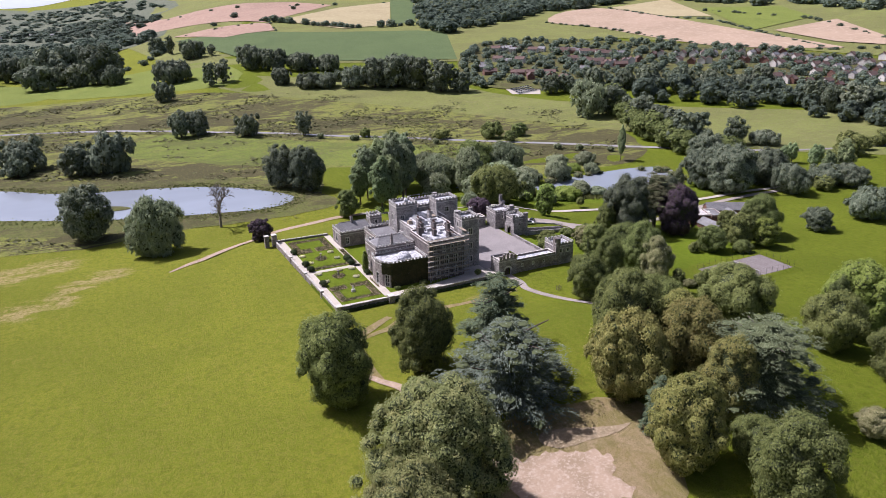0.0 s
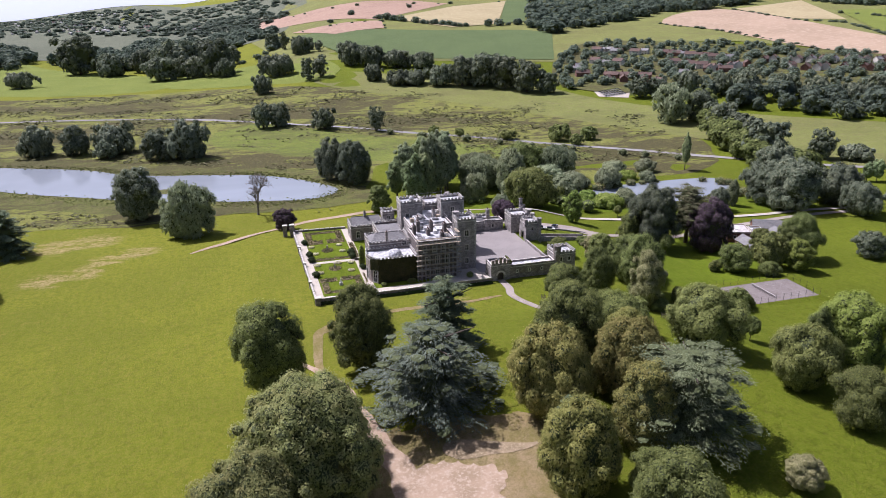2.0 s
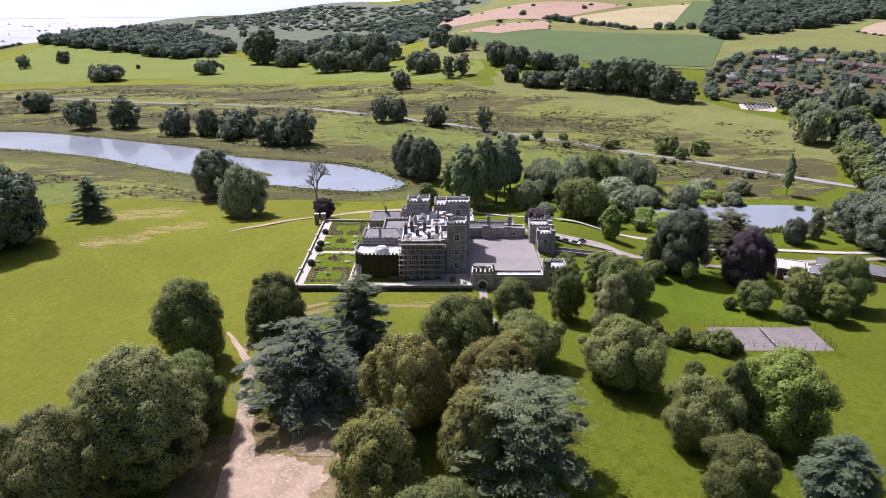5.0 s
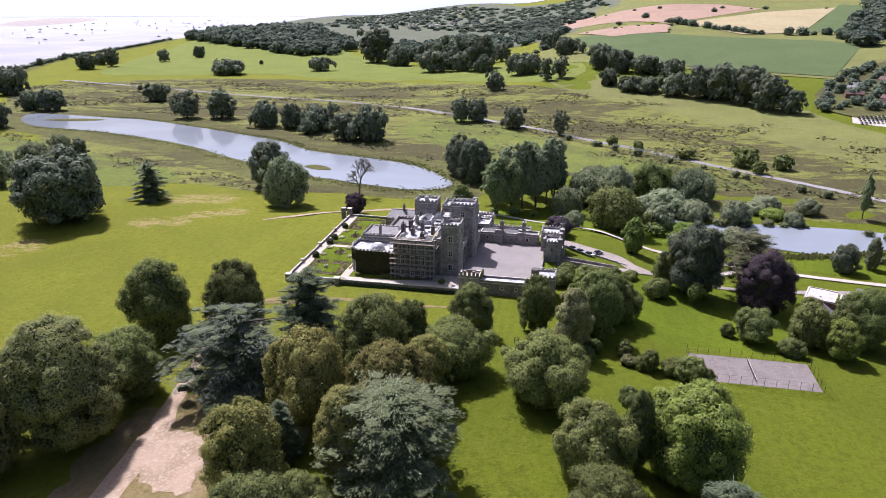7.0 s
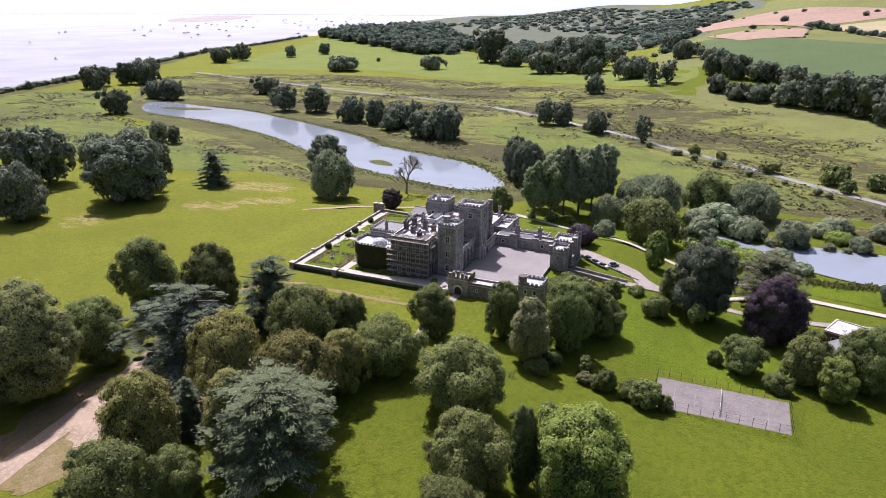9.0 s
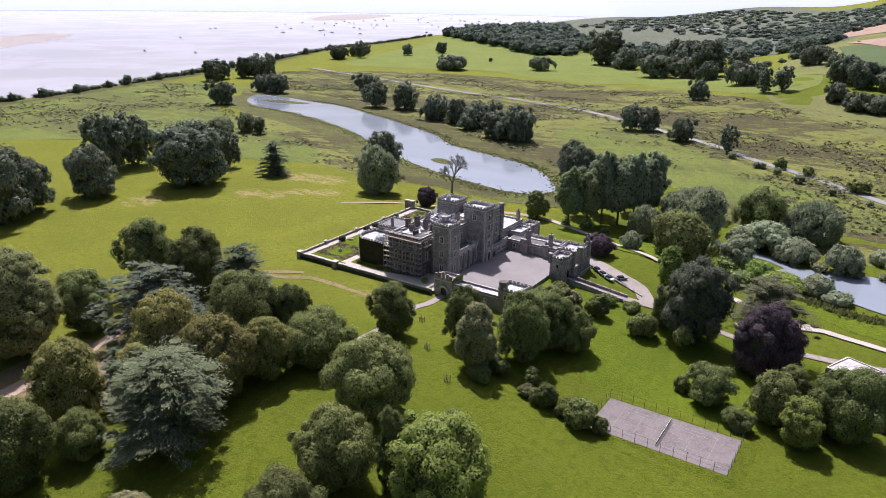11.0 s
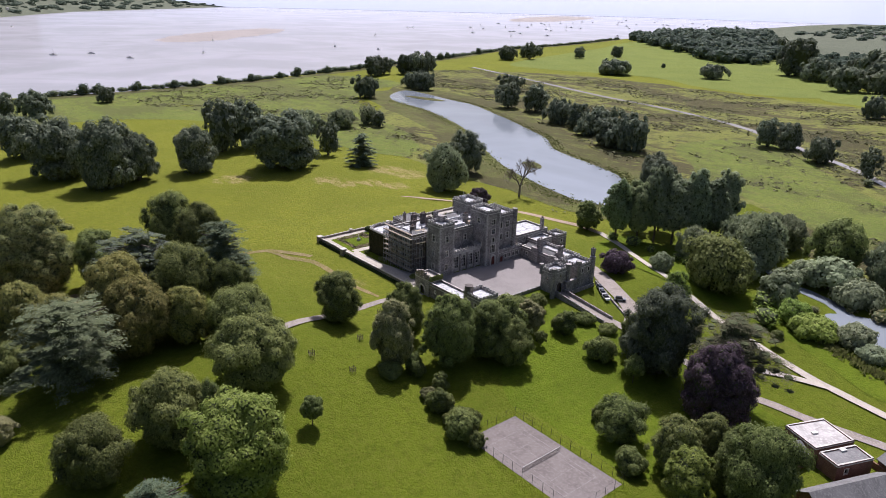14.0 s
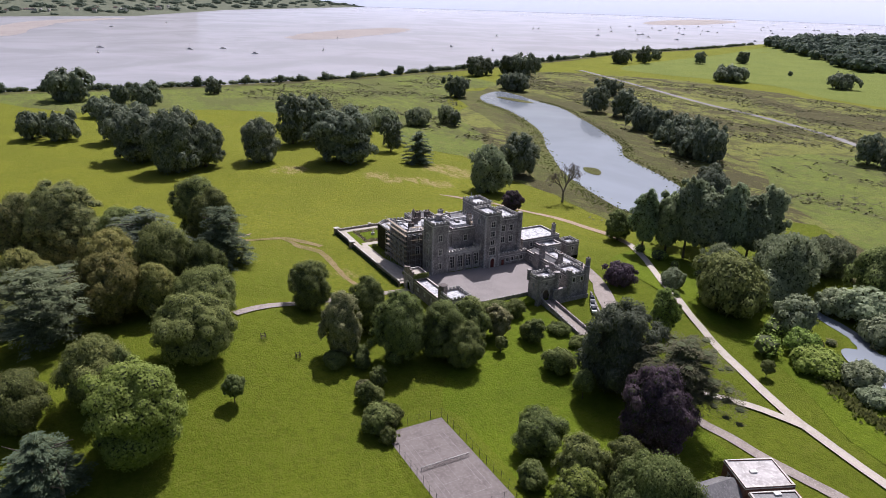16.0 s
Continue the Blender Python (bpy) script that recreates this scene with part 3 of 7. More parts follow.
sheet("bright_meadow", [(-551, 936), (-690, 1305), (-753, 1580), (-476, 1477), (-388, 1505), (-223, 1245), (-39, 1062), (-69, 933), (-181, 918), (-298, 966), (-452, 908)], MEADOW, 0.2, "bright mown meadow by the estuary", "meadow", 4, 5, 0.04)
sheet("bright_meadow", [(-42, 1073), (132, 1033), (163, 894), (121, 834), (22, 889), (-52, 953)], MEADOW, 0.25, "bright green meadow among trees", "meadow", 4, 5, 0.04, 60)
sheet("field", [(152, 884), (343, 716), (406, 583), (584, 396), (686, 343), (535, 257), (433, 299), (378, 441), (259, 647), (132, 792)], PASTURE, 0.15, "green pasture below the village", "field", 4, 5, 0.04, 60)
sheet("field", [(135, 1330), (347, 1201), (505, 1130), (536, 1084), (435, 848), (293, 919), (179, 1028)], CROP, 1.2, "dark green crop field", "field", 0, 0, 0.04, 40)
sheet("field", [(139, 1403), (306, 1357), (291, 1253), (201, 1231)], BARE, 1.6, "bare red earth field", "field", 0, 0, 0.04, 40)
sheet("field", [(38, 2393), (176, 1831), (275, 1782), (451, 1723), (512, 1616), (301, 1379), (96, 1642)], BARE, 1.2, "bare pinkish earth field", "field", 0, 0, 0.04, 40)
sheet("field", [(327, 1386), (505, 1550), (648, 1603), (493, 1225), (403, 1217)], TAN, 1.6, "ripe tan grain field", "field", 0, 0, 0.04, 40)
sheet("field", [(674, 1667), (719, 1634), (549, 1236), (497, 1228)], CROP, 1.4, "narrow green crop strip", "field", 0, 0, 0.04, 40)
sheet("field", [(741, 1088), (853, 1195), (952, 1147), (870, 652), (839, 616), (760, 733), (762, 971)], STUBBLE, 1.2, "orange stubble field on the hillside", "field", 3, 4, 0.02, 40)
sheet("field", [(956, 1186), (1137, 1222), (988, 947), (938, 1005)], TAN, 1.3, "tan grain field on the hillside", "field", 0, 0, 0.04, 40)
sheet("field", [(1068, 1055), (1170, 960), (1084, 820), (901, 783)], MEADOW, 1.5, "green pasture on the hillside", "field", 0, 0, 0.04, 40)
sheet("field", [(920, 759), (1074, 771), (964, 616), (903, 576), (888, 632)], STUBBLE, 1.8, "orange stubble field on the hillside", "field", 0, 0, 0.04, 40)

sheet("hill_pasture", [(100, 1000), (300, 900), (440, 830), (560, 960), (720, 860), (790, 700), (840, 520), (900, 450), (1500, 500), (1700, 1500), (900, 2100), (100, 2450), (60, 1500)], PASTURE, 0.6, "pale green pasture on the hills", "ground", 0, 0, 0.01, 50)
sheet("town_ground", [(-950, 1950), (-600, 1830), (-400, 2250), (93, 2050), (250, 2300), (60, 3600), (-500, 4700), (-1440, 4700)], HAZED_GROUND, 0.8, "haze-tinted grey-green gardens of a distant town", "ground", 3, 10, 0.01, 120)
sheet("wooded_ground", [(-330, 1480), (-60, 1440), (130, 1500), (170, 1900), (110, 2300), (-400, 2400), (-760, 2000), (-700, 1750)], HAZED_GROUND, 0.7, "grey-green ground tinted for haze under scattered trees", "ground", 3, 10, 0.01, 80)
sheet("village_gardens", [(375, 690), (458, 880), (566, 960), (700, 850), (775, 700), (815, 507), (693, 410), (600, 430), (560, 560), (470, 610)], REEDS_GROUND, 0.8, "gardens and verges of the village", "ground", 3, 5, 0.04, 40)

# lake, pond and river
flat("lake", [(-334, 530), (-349, 566), (-270, 560), (-217, 553), (-113, 510), (-62, 485), (-26, 458), (28, 442), (52, 431), (73, 412), (91, 383), (75, 368), (54, 370), (25, 378), (-15, 393), (-66, 420), (-115, 450), (-170, 476), (-228, 494), (-294, 504)], LOW + 0.35, LAKE, "still reflecting lake, the sky's brightness partly put into its colour", "lake", 1.5)
flat("lake_island", [(-314, 533), (-281, 536), (-262, 547), (-281, 549), (-307, 542)], LOW + 0.55, REEDS_GROUND, "low reedy islet in the lake", "islet", 1)
flat("lake_island", [(-14, 410), (-4, 404), (6, 405), (1, 412), (-9, 416)], LOW + 0.55, REEDS_GROUND, "low reedy islet in the lake", "islet", 1)
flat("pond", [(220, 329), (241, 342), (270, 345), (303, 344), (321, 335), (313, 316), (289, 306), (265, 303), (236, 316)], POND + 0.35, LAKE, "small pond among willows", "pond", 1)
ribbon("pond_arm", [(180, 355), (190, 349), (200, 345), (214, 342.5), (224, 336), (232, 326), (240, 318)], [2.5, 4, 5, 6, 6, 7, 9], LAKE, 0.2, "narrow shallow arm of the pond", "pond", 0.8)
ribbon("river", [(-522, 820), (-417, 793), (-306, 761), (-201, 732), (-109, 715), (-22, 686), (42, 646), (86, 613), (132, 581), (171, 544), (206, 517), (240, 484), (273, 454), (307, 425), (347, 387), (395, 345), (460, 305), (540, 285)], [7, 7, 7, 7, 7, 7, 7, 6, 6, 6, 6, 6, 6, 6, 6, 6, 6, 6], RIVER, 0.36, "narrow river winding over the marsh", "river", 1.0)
ribbon("river_bank", [(-522, 810), (-417, 784), (-306, 751), (-201, 723), (-109, 706), (-29, 677), (36, 638), (80, 605), (126, 572), (162, 536), (200, 509), (233, 476), (267, 447), (301, 418), (341, 380)], 5, REEDS_GROUND, 0.3, "dry grass bank along the river", "bank", 1.5)

sheet("worn_turf", [(60, 120), (76, 126), (92, 124), (106, 116), (104, 100), (92, 84), (70, 74), (60, 90), (58, 106)], WORN, 0.12, "worn sandy turf under the trees", "ground", 10, 5.0, 0.25, 5)
ribbon("worn_track", [(60.0, 186.0), (66.0, 188.4), (72.5, 190.1), (81.8, 195.3), (94.6, 195.5), (111.5, 194.8), (124, 197)], [0.6, 2.2, 3.6, 3.2, 2.4, 2.0, 1.4], WORN, 0.14, "worn grass track below the terrace", "track", 0.5)
ribbon("worn_track", [(75, 198), (68, 194), (59.4, 187.1), (57.8, 178.8), (56.7, 167.1), (57.1, 158.1)], [2.6, 3.4, 3.2, 3.0, 2.4, 2.2], WORN, 0.16, "bare reddish path between two trees", "track", 0.4)
# tracks and drives
ribbon("track", [(14, 287), (21, 291), (29, 294), (41, 302), (55, 314), (67, 325), (87, 330.5), (100, 333.5), (114, 332.6)], [1.0, 2.5, 3.5, 4, 4, 4, 4, 4, 3.5], SAND, 0.22, "pale sandy track past the lake", "track")
ribbon("path", [(112.7, 333), (129.2, 326), (145.1, 316.5), (163.2, 304.5), (180.7, 296), (194.7, 292.5), (211, 287), (226.6, 281), (238.8, 277), (246.1, 275.6), (256.3, 273.7), (267, 272), (290, 269), (313, 268), (350, 262)], 3.2, GRAVEL, 0.42, "pale gravel path across the lawn", "path", 0.1, 14)
ribbon("path", [(244, 276), (238, 274.2), (231, 271.6), (224.9, 268), (218, 263)], 3.0, GRAVEL, 0.45, "pale gravel path across the lawn", "path", 0.1)
ribbon("drive", [(181, 250), (192, 251), (203, 251.8), (216, 251.4), (229, 251.4), (238, 253.3), (247, 254), (258, 256), (270, 258), (303, 261), (350, 258)], 3.6, LANE, 0.3, "worn pale drive", "drive", 0.1)
ribbon("drive", [(129.2, 212), (129.2, 203), (127.7, 195.1), (131.0, 180.3), (133.7, 169.3), (136.3, 159.1), (141.1, 148.1)], 2.8, LANE, 0.2, "narrow pale drive to the arch", "drive", 0.15)
ribbon("track", [(47.0, 176.0), (53, 166), (57.4, 157.9), (61.4, 148.6), (63.5, 137.4), (65.5, 129.8), (67.2, 120.8), (69.4, 112.4), (69.8, 107.2), (70.3, 98.5), (71.8, 78.5), (74.3, 53.5)], [1.0, 1.6, 2.3, 3, 3.5, 4, 5, 6, 7, 7, 7, 7], SAND, 0.2, "bare sandy track under the trees", "track", 0.5)
sheet("bare_ground", [(73.2, 111.3), (79.5, 110.8), (86.1, 107.7), (90.8, 102.5), (88.1, 98.4), (88.5, 92.6), (81.9, 92.4), (73.6, 97.8)], SAND, 0.18, "bare sandy ground worn by traffic", "ground", 16, 1.6, 0.55, 3)
sheet("bare_ground", [(80.1, 116.3), (84.1, 117.0), (89.1, 114.8), (97.5, 110.2), (101.0, 108.6), (95.9, 108.7), (87.0, 109.8), (80.9, 112.2)], EARTH, 0.2, "bare reddish earth under a cedar", "ground", 6, 0.8, 0.3, 4)
sheet("lawn", [(160, 240), (184, 247), (224, 250), (247, 247), (256, 242), (237, 193), (201, 188), (183, 201), (165, 222)], LAWN, 0.08, "mown lawn below the gatehouse", "lawn", 4, 2, 0.1, 10)
sheet("lawn", [(132, 306), (166, 297), (211, 300), (247, 285), (270, 278), (312, 274), (330, 287), (300, 300), (269, 297), (248, 305), (226, 316), (200, 322), (158, 339), (121, 337)], LAWN, 0.12, "mown lawn behind the castle", "lawn", 4, 2, 0.1, 10)

# ---- the castle ----
STONES = [GREY_STONE, PALE_STONE]


def window_frame_mesh(w, h):
    """Dressed stone surround with a hood, in one piece; x along the wall, y inward, z up from the sill."""
    t = 0.24
    outer = [(-w / 2 - t, -t), (w / 2 + t, -t), (w / 2 + t, h + t), (-w / 2 - t, h + t)]
    inner = [(-w / 2, 0), (w / 2, 0), (w / 2, h), (-w / 2, h)]
    v = [(x, y, z) for y in (-0.07, 0.04) for line in (outer, inner) for x, z in line]
    f = []
    for k in range(4):
        m = (k + 1) % 4
        f += [(k, m, 4 + m, 4 + k), (8 + k, 12 + k, 12 + m, 8 + m), (k, 8 + k, 8 + m, m), (4 + k, 4 + m, 12 + m, 12 + k)]
    s = Shape()
    s.add(v, f)
    return s.mesh("window", [PALE_STONE])


WINDOWS = {}


def window(parent, at, turn, w, h, arch, name="window"):
    """A window: surround, glass, mullions, transoms, and tracery in an arched head."""
    key = (w, h, arch)
    lights, rows = max(1, round(w / 0.75)), max(1, round(h / 1.3))
    if key not in WINDOWS:
        bits = [("pane", Shape().box(-w / 2, 0.29, 0, w / 2, 0.31, h).mesh("pane", [GLASS]), 0.0, 0.0)]
        bar = Shape().box(-0.06, 0.12, 0, 0.06, 0.28, h).mesh("mullion", [PALE_STONE])
        bits += [("mullion", bar, -w / 2 + w * k / lights, 0.0) for k in range(1, lights)]
        bar = Shape().box(-w / 2, 0.14, -0.05, w / 2, 0.27, 0.05).mesh("transom", [PALE_STONE])
        bits += [("transom", bar, 0.0, h * k / rows) for k in range(1, rows)]
        if arch:
            r = w / lights / 2
            s = Shape()
            s.add([(-r, 0.1, h - 1.3 * r), (0, 0.1, h), (r, 0.1, h - 1.3 * r), (r, 0.1, h + 0.02), (-r, 0.1, h + 0.02)], [(0, 1, 4), (1, 2, 3), (1, 3, 4)])
            bar = s.mesh("tracery", [PALE_STONE])
            bits += [("tracery", bar, -w / 2 + r * (2 * k + 1), 0.0) for k in range(lights)]
        WINDOWS[key] = (window_frame_mesh(w, h), bits)
    frame_me, bits = WINDOWS[key]
    ob = part(name, frame_me, parent)
    ob.location, ob.rotation_euler = at, (0, 0, turn)
    for kind, me, x, z in bits:
        part(kind, me, ob).location = (x, 0, z)
    return ob


def wall_face(s, a, b, z0, z1, openings, mi=0, depth=0.4):
    """An upright wall from a to b (its outside on the right hand), with openings (u, sill, width, height) that go in."""
    ax, ay = a
    L = math.hypot(b[0] - ax, b[1] - ay)
    ux, uy = (b[0] - ax) / L, (b[1] - ay) / L
    nx, ny = -uy, ux          # inward
    us = sorted({0.0, L} | {v for u, sl, w, h in openings for v in (u - w / 2, u + w / 2)})
    zs = sorted({z0, z1} | {v for u, sl, w, h in openings for v in (sl, sl + h)})
    at = lambda u, z, d=0.0: (ax + ux * u + nx * d, ay + uy * u + ny * d, z)
    for i in range(len(us) - 1):
        for j in range(len(zs) - 1):
            um, zm = (us[i] + us[i + 1]) / 2, (zs[j] + zs[j + 1]) / 2
            if any(abs(um - u) < w / 2 and sl < zm < sl + h for u, sl, w, h in openings):
                continue
            s.add([at(us[i], zs[j]), at(us[i + 1], zs[j]), at(us[i + 1], zs[j + 1]), at(us[i], zs[j + 1])], [(0, 1, 2, 3)], mi)
    for u, sl, w, h in openings:
        l, r, t = u - w / 2, u + w / 2, sl + h
        for p, q in (((l, sl), (r, sl)), ((r, sl), (r, t)), ((r, t), (l, t)), ((l, t), (l, sl))):
            s.add([at(*p), at(*q), at(*q, depth), at(*p, depth)], [(0, 1, 2, 3)], 1)
    return at


def battlement_mesh(pts, z, thick=0.42, high=0.62, tooth=0.8, gap=0.6):
    """Merlons with sloped caps on a parapet that follows the outline."""
    s = Shape()
    n = len(pts)
    for i in range(n):
        a, b = Vector(pts[i]).to_2d(), Vector(pts[(i + 1) % n]).to_2d()
        L = (b - a).length
        if L < 1.2:
            continue
        d = (b - a) / L
        m = Vector((-d.y, d.x))
        k = max(2, round((L + gap) / (tooth + gap)))
        tw = (L - (k - 1) * gap) / k
        for j in range(k):
            p, q = a + d * (j * (tw + gap)), a + d * (j * (tw + gap) + tw)
            o, inn = -m * 0.06, m * thick
            c = [p + o, q + o, q + inn, p + inn]
            zz = z + high * random.uniform(0.9, 1.04)
            lo, hi = [(v.x, v.y, z) for v in c], [(v.x, v.y, zz) for v in c]
            mid = [((c[0].x + c[3].x) / 2, (c[0].y + c[3].y) / 2, zz + 0.14), ((c[1].x + c[2].x) / 2, (c[1].y + c[2].y) / 2, zz + 0.14)]
            s.add(lo + hi + mid, [(0, 1, 5, 4), (1, 2, 6, 5), (2, 3, 7, 6), (3, 0, 4, 7), (4, 5, 9, 8), (6, 7, 8, 9), (5, 6, 9), (7, 4, 8)], 0)
    return s.mesh("battlement", [MERLON])


def merlons_of(me, parent):
    return tagged(part("battlement", me, parent), kind="stuff")


def block(name, parent, x0, y0, x1, y1, z1, openings=None, z0=-5.0, mat=None, roof=LEAD, merlons=True, label="", parapet=0.9, win=True, poly=None, sink=0.75):
    """A masonry body with cut openings, a flat roof behind a parapet, and battlements. openings: side letter to (place along it, sill, width, height, arched)."""
    openings = openings or {}
    pts = poly or [(x0, y0), (x1, y0), (x1, y1), (x0, y1)]
    s = Shape()
    body = new(name)
    n = len(pts)
    pending = []
    for i, side in zip(range(n), "SENW" if not poly else [str(k) for k in range(n)]):
        a, b = pts[i], pts[(i + 1) % n]
        ops = openings.get(side, [])
        at = wall_face(s, a, b, z0, z1, [o[:4] for o in ops])
        turn = math.atan2(b[1] - a[1], b[0] - a[0])
        pending += [(at(o[0], o[1]), turn, o[2], o[3], len(o) > 4 and o[4]) for o in ops]
    # parapet: inner faces and top
    t = 0.45
    cx, cy = sum(p[0] for p in pts) / n, sum(p[1] for p in pts) / n
    inner = [(x + math.copysign(min(t, abs(cx - x)), cx - x), y + math.copysign(min(t, abs(cy - y)), cy - y)) for x, y in pts]
    zr = z1 - sink
    for i in range(n):
        j = (i + 1) % n
        s.add([(*pts[i], z1), (*pts[j], z1), (*inner[j], z1), (*inner[i], z1)], [(0, 1, 2, 3)], 1)
        s.add([(*inner[i], z1), (*inner[j], z1), (*inner[j], zr), (*inner[i], zr)], [(0, 1, 2, 3)], 0)
    # string course under the parapet
    for i in range(n):
        j = (i + 1) % n
        a, b = Vector(pts[i]), Vector(pts[j])
        d = (b - a).normalized()
        o = Vector((d.y, -d.x)) * 0.12
        q = [a, b, b + o, a + o]
        z = zr - 0.25
        s.add([(v.x, v.y, z) for v in q] + [(v.x, v.y, z + 0.22) for v in q], BOXF, 1)
    me = s.mesh(name, [mat or GREY_STONE, PALE_STONE])
    body.data = None
    bpy.data.objects.remove(body)
    body = part(name, me, parent, label)
    rs = Shape()
    rs.add([(*p, zr) for p in inner], [tuple(range(n))])
    part("roof", rs.mesh("roof", [roof]), body)
    if merlons:
        merlons_of(battlement_mesh(pts, z1), body)
    if win:
        for at, turn, w, h, arch in pending:
            window(parent, at, turn, w, h, arch)
    return body


def pitched(parent, x0, y0, x1, y1, z0, z1, along="x", mat=SLATE, hip=2.0):
    """A hipped roof, its courses standing slightly proud."""
    s = Shape()
    if along == "x":
        ym = (y0 + y1) / 2
        r = [(x0 + hip, ym, z1), (x1 - hip, ym, z1)]
        v = [(x0, y0, z0), (x1, y0, z0), (x1, y1, z0), (x0, y1, z0)] + r
        f = [(0, 1, 5, 4), (1, 2, 5), (2, 3, 4, 5), (3, 0, 4)]
    else:
        xm = (x0 + x1) / 2
        r = [(xm, y0 + hip, z1), (xm, y1 - hip, z1)]
        v = [(x0, y0, z0), (x1, y0, z0), (x1, y1, z0), (x0, y1, z0)] + r
        f = [(0, 1, 4), (1, 2, 5, 4), (2, 3, 5), (3, 0, 4, 5)]
    s.add(v, f + [(3, 2, 1, 0)])
    s.rod((r[0][0], r[0][1], r[0][2] + 0.03), (r[1][0], r[1][1], r[1][2] + 0.03), 0.14)
    return part("roof", s.mesh("roof", [mat]), parent)


def chimney(parent, x, y, z0, z1, wx=0.9, wy=1.6, pots=2, mat=None):
    s = Shape()
    s.box(x - wx / 2, y - wy / 2, z0, x + wx / 2, y + wy / 2, z1)
    s.box(x - wx / 2 - 0.12, y - wy / 2 - 0.12, z1, x + wx / 2 + 0.12, y + wy / 2 + 0.12, z1 + 0.22)
    for k in range(pots):
        py = y + (k - (pots - 1) / 2) * wy / max(pots, 1)
        s.prism(ring(x, py, 0.2), z1 + 0.22, z1 + 0.85, 1, 0.85)
    return part("chimney", s.mesh("chimney", [mat or GREY_STONE, TILE]), parent)


QUOIN = {}


def corner_stones(parent, pts, z0, z1):
    """Dressed corner stones, long and short by turns."""
    for x, y, sx, sy in pts:
        z, k = z0, 0
        while z < z1 - 0.5:
            a, b = (0.75, 0.4) if k % 2 else (0.4, 0.75)
            if (sx, sy, a) not in QUOIN:
                x0, x1 = sorted((-0.03 * sx, sx * a))
                y0, y1 = sorted((-0.03 * sy, sy * b))
                QUOIN[sx, sy, a] = Shape().box(x0, y0, 0, x1, y1, 0.5).mesh("quoin", [MERLON])
            part("quoin", QUOIN[sx, sy, a], parent).location = (x, y, z)
            z, k = z + 0.56, k + 1


castle = thing("castle", "grey stone castle with battlemented towers, partly scaffolded", "castle")
# entrance front tower
front = block("front_tower", castle, 116.2, 224.3, 123.6, 231.2, 20.0, {
    "S": [(3.7, 13.2, 1.5, 2.4, True), (3.7, 7.6, 1.3, 2.2, True), (3.7, 2.2, 1.4, 2.2, True)],
    "E": [(3.4, 13.2, 1.4, 2.3, True), (3.4, 7.6, 1.3, 2.2, True), (3.4, 2.2, 1.3, 2.2, True)],
    "W": [(3.4, 16.0, 1.3, 2.0, True)]}, label="square tower with arched windows")
s = Shape()
s.prism(ring(117.3, 230.2, 1.35, 8, 0.39), 17.0, 21.6)
part("stair_turret", s.mesh("stair_turret", STONES), front)
merlons_of(battlement_mesh(ring(117.3, 230.2, 1.4, 8, 0.39), 21.6, 0.3, 0.6, 0.5, 0.5), front)
corner_stones(front, ((116.2, 224.3, 1, 1), (123.6, 224.3, -1, 1), (123.6, 231.2, -1, -1)), 0.0, 19.0)
# scaffolded block, the shade on its wall put into a darker stone
east_block = block("drawing_room_block", castle, 99.5, 218.6, 114.0, 236.0, 15.0, {
    "S": [(2.5, 10.6, 1.2, 2.0), (6.0, 10.6, 1.2, 2.0), (9.5, 10.6, 1.2, 2.0), (12.5, 10.6, 1.2, 2.0), (3.5, 5.6, 1.4, 3.0), (7.2, 5.6, 1.4, 3.0), (11.0, 5.6, 1.4, 3.0), (3.5, 0.8, 1.4, 3.0), (7.2, 0.8, 1.4, 3.0), (11.0, 0.8, 1.4, 3.0)],
    "E": [(4.5, 10.6, 1.2, 2.0), (4.5, 5.6, 1.4, 3.0)]}, mat=SHADE_STONE, merlons=False)
for cx, cy, zz in ((100.6, 229.7, 17.6), (102.8, 232.6, 18.2), (107.7, 231.5, 18.0), (105.2, 226.0, 17.0), (112.4, 229.0, 17.6), (109.6, 222.4, 16.6)):
    chimney(east_block, cx, cy, 14.0, zz, 1.2, 2.1, 3, SHADE_STONE)
s = Shape()
s.box(103.2, 222.0, 14.2, 108.0, 226.5, 14.75)
s.box(110.0, 231.0, 14.2, 113.0, 235.0, 14.9)
part("roof_deck", s.mesh("roof_deck", [LEAD]), east_block)
# body between the towers
body = block("main_body", castle, 101.0, 236.0, 117.5, 256.0, 15.2, {"E": [(6.0, 9.6, 1.4, 2.4, True)]}, merlons=False)
block("tower_link", castle, 114.0, 225.5, 117.0, 236.0, 14.0, {}, merlons=False)
for x0, y0, x1, y1, zt in ((104, 240, 109, 247, 16.2), (110.5, 238, 115, 244, 15.6), (109, 248, 114.5, 252, 16.4)):
    s = Shape()
    s.box(x0, y0, 14.2, x1, y1, zt)
    part("roof_deck", s.mesh("roof_deck", [LEAD]), body)
chimney(body, 104.0, 238.0, 14.0, 18.4, 1.0, 2.0, 3)
chimney(body, 112.6, 246.2, 14.0, 18.0, 1.0, 2.0, 3)
for x, y, w, l, h, mt in ((102.0, 221.0, 2.2, 1.6, 0.7, LEAD), (111.5, 221.5, 1.6, 2.4, 0.9, SLATE), (106.5, 233.5, 2.6, 1.8, 1.1, LEAD), (101.6, 225.5, 1.2, 2.6, 0.8, SLATE), (112.0, 226.0, 2.0, 1.4, 0.6, BOARD), (108.4, 228.4, 1.4, 1.2, 1.0, LEAD), (104.0, 234.6, 1.6, 1.0, 1.4, PALE_STONE)):
    s = Shape()
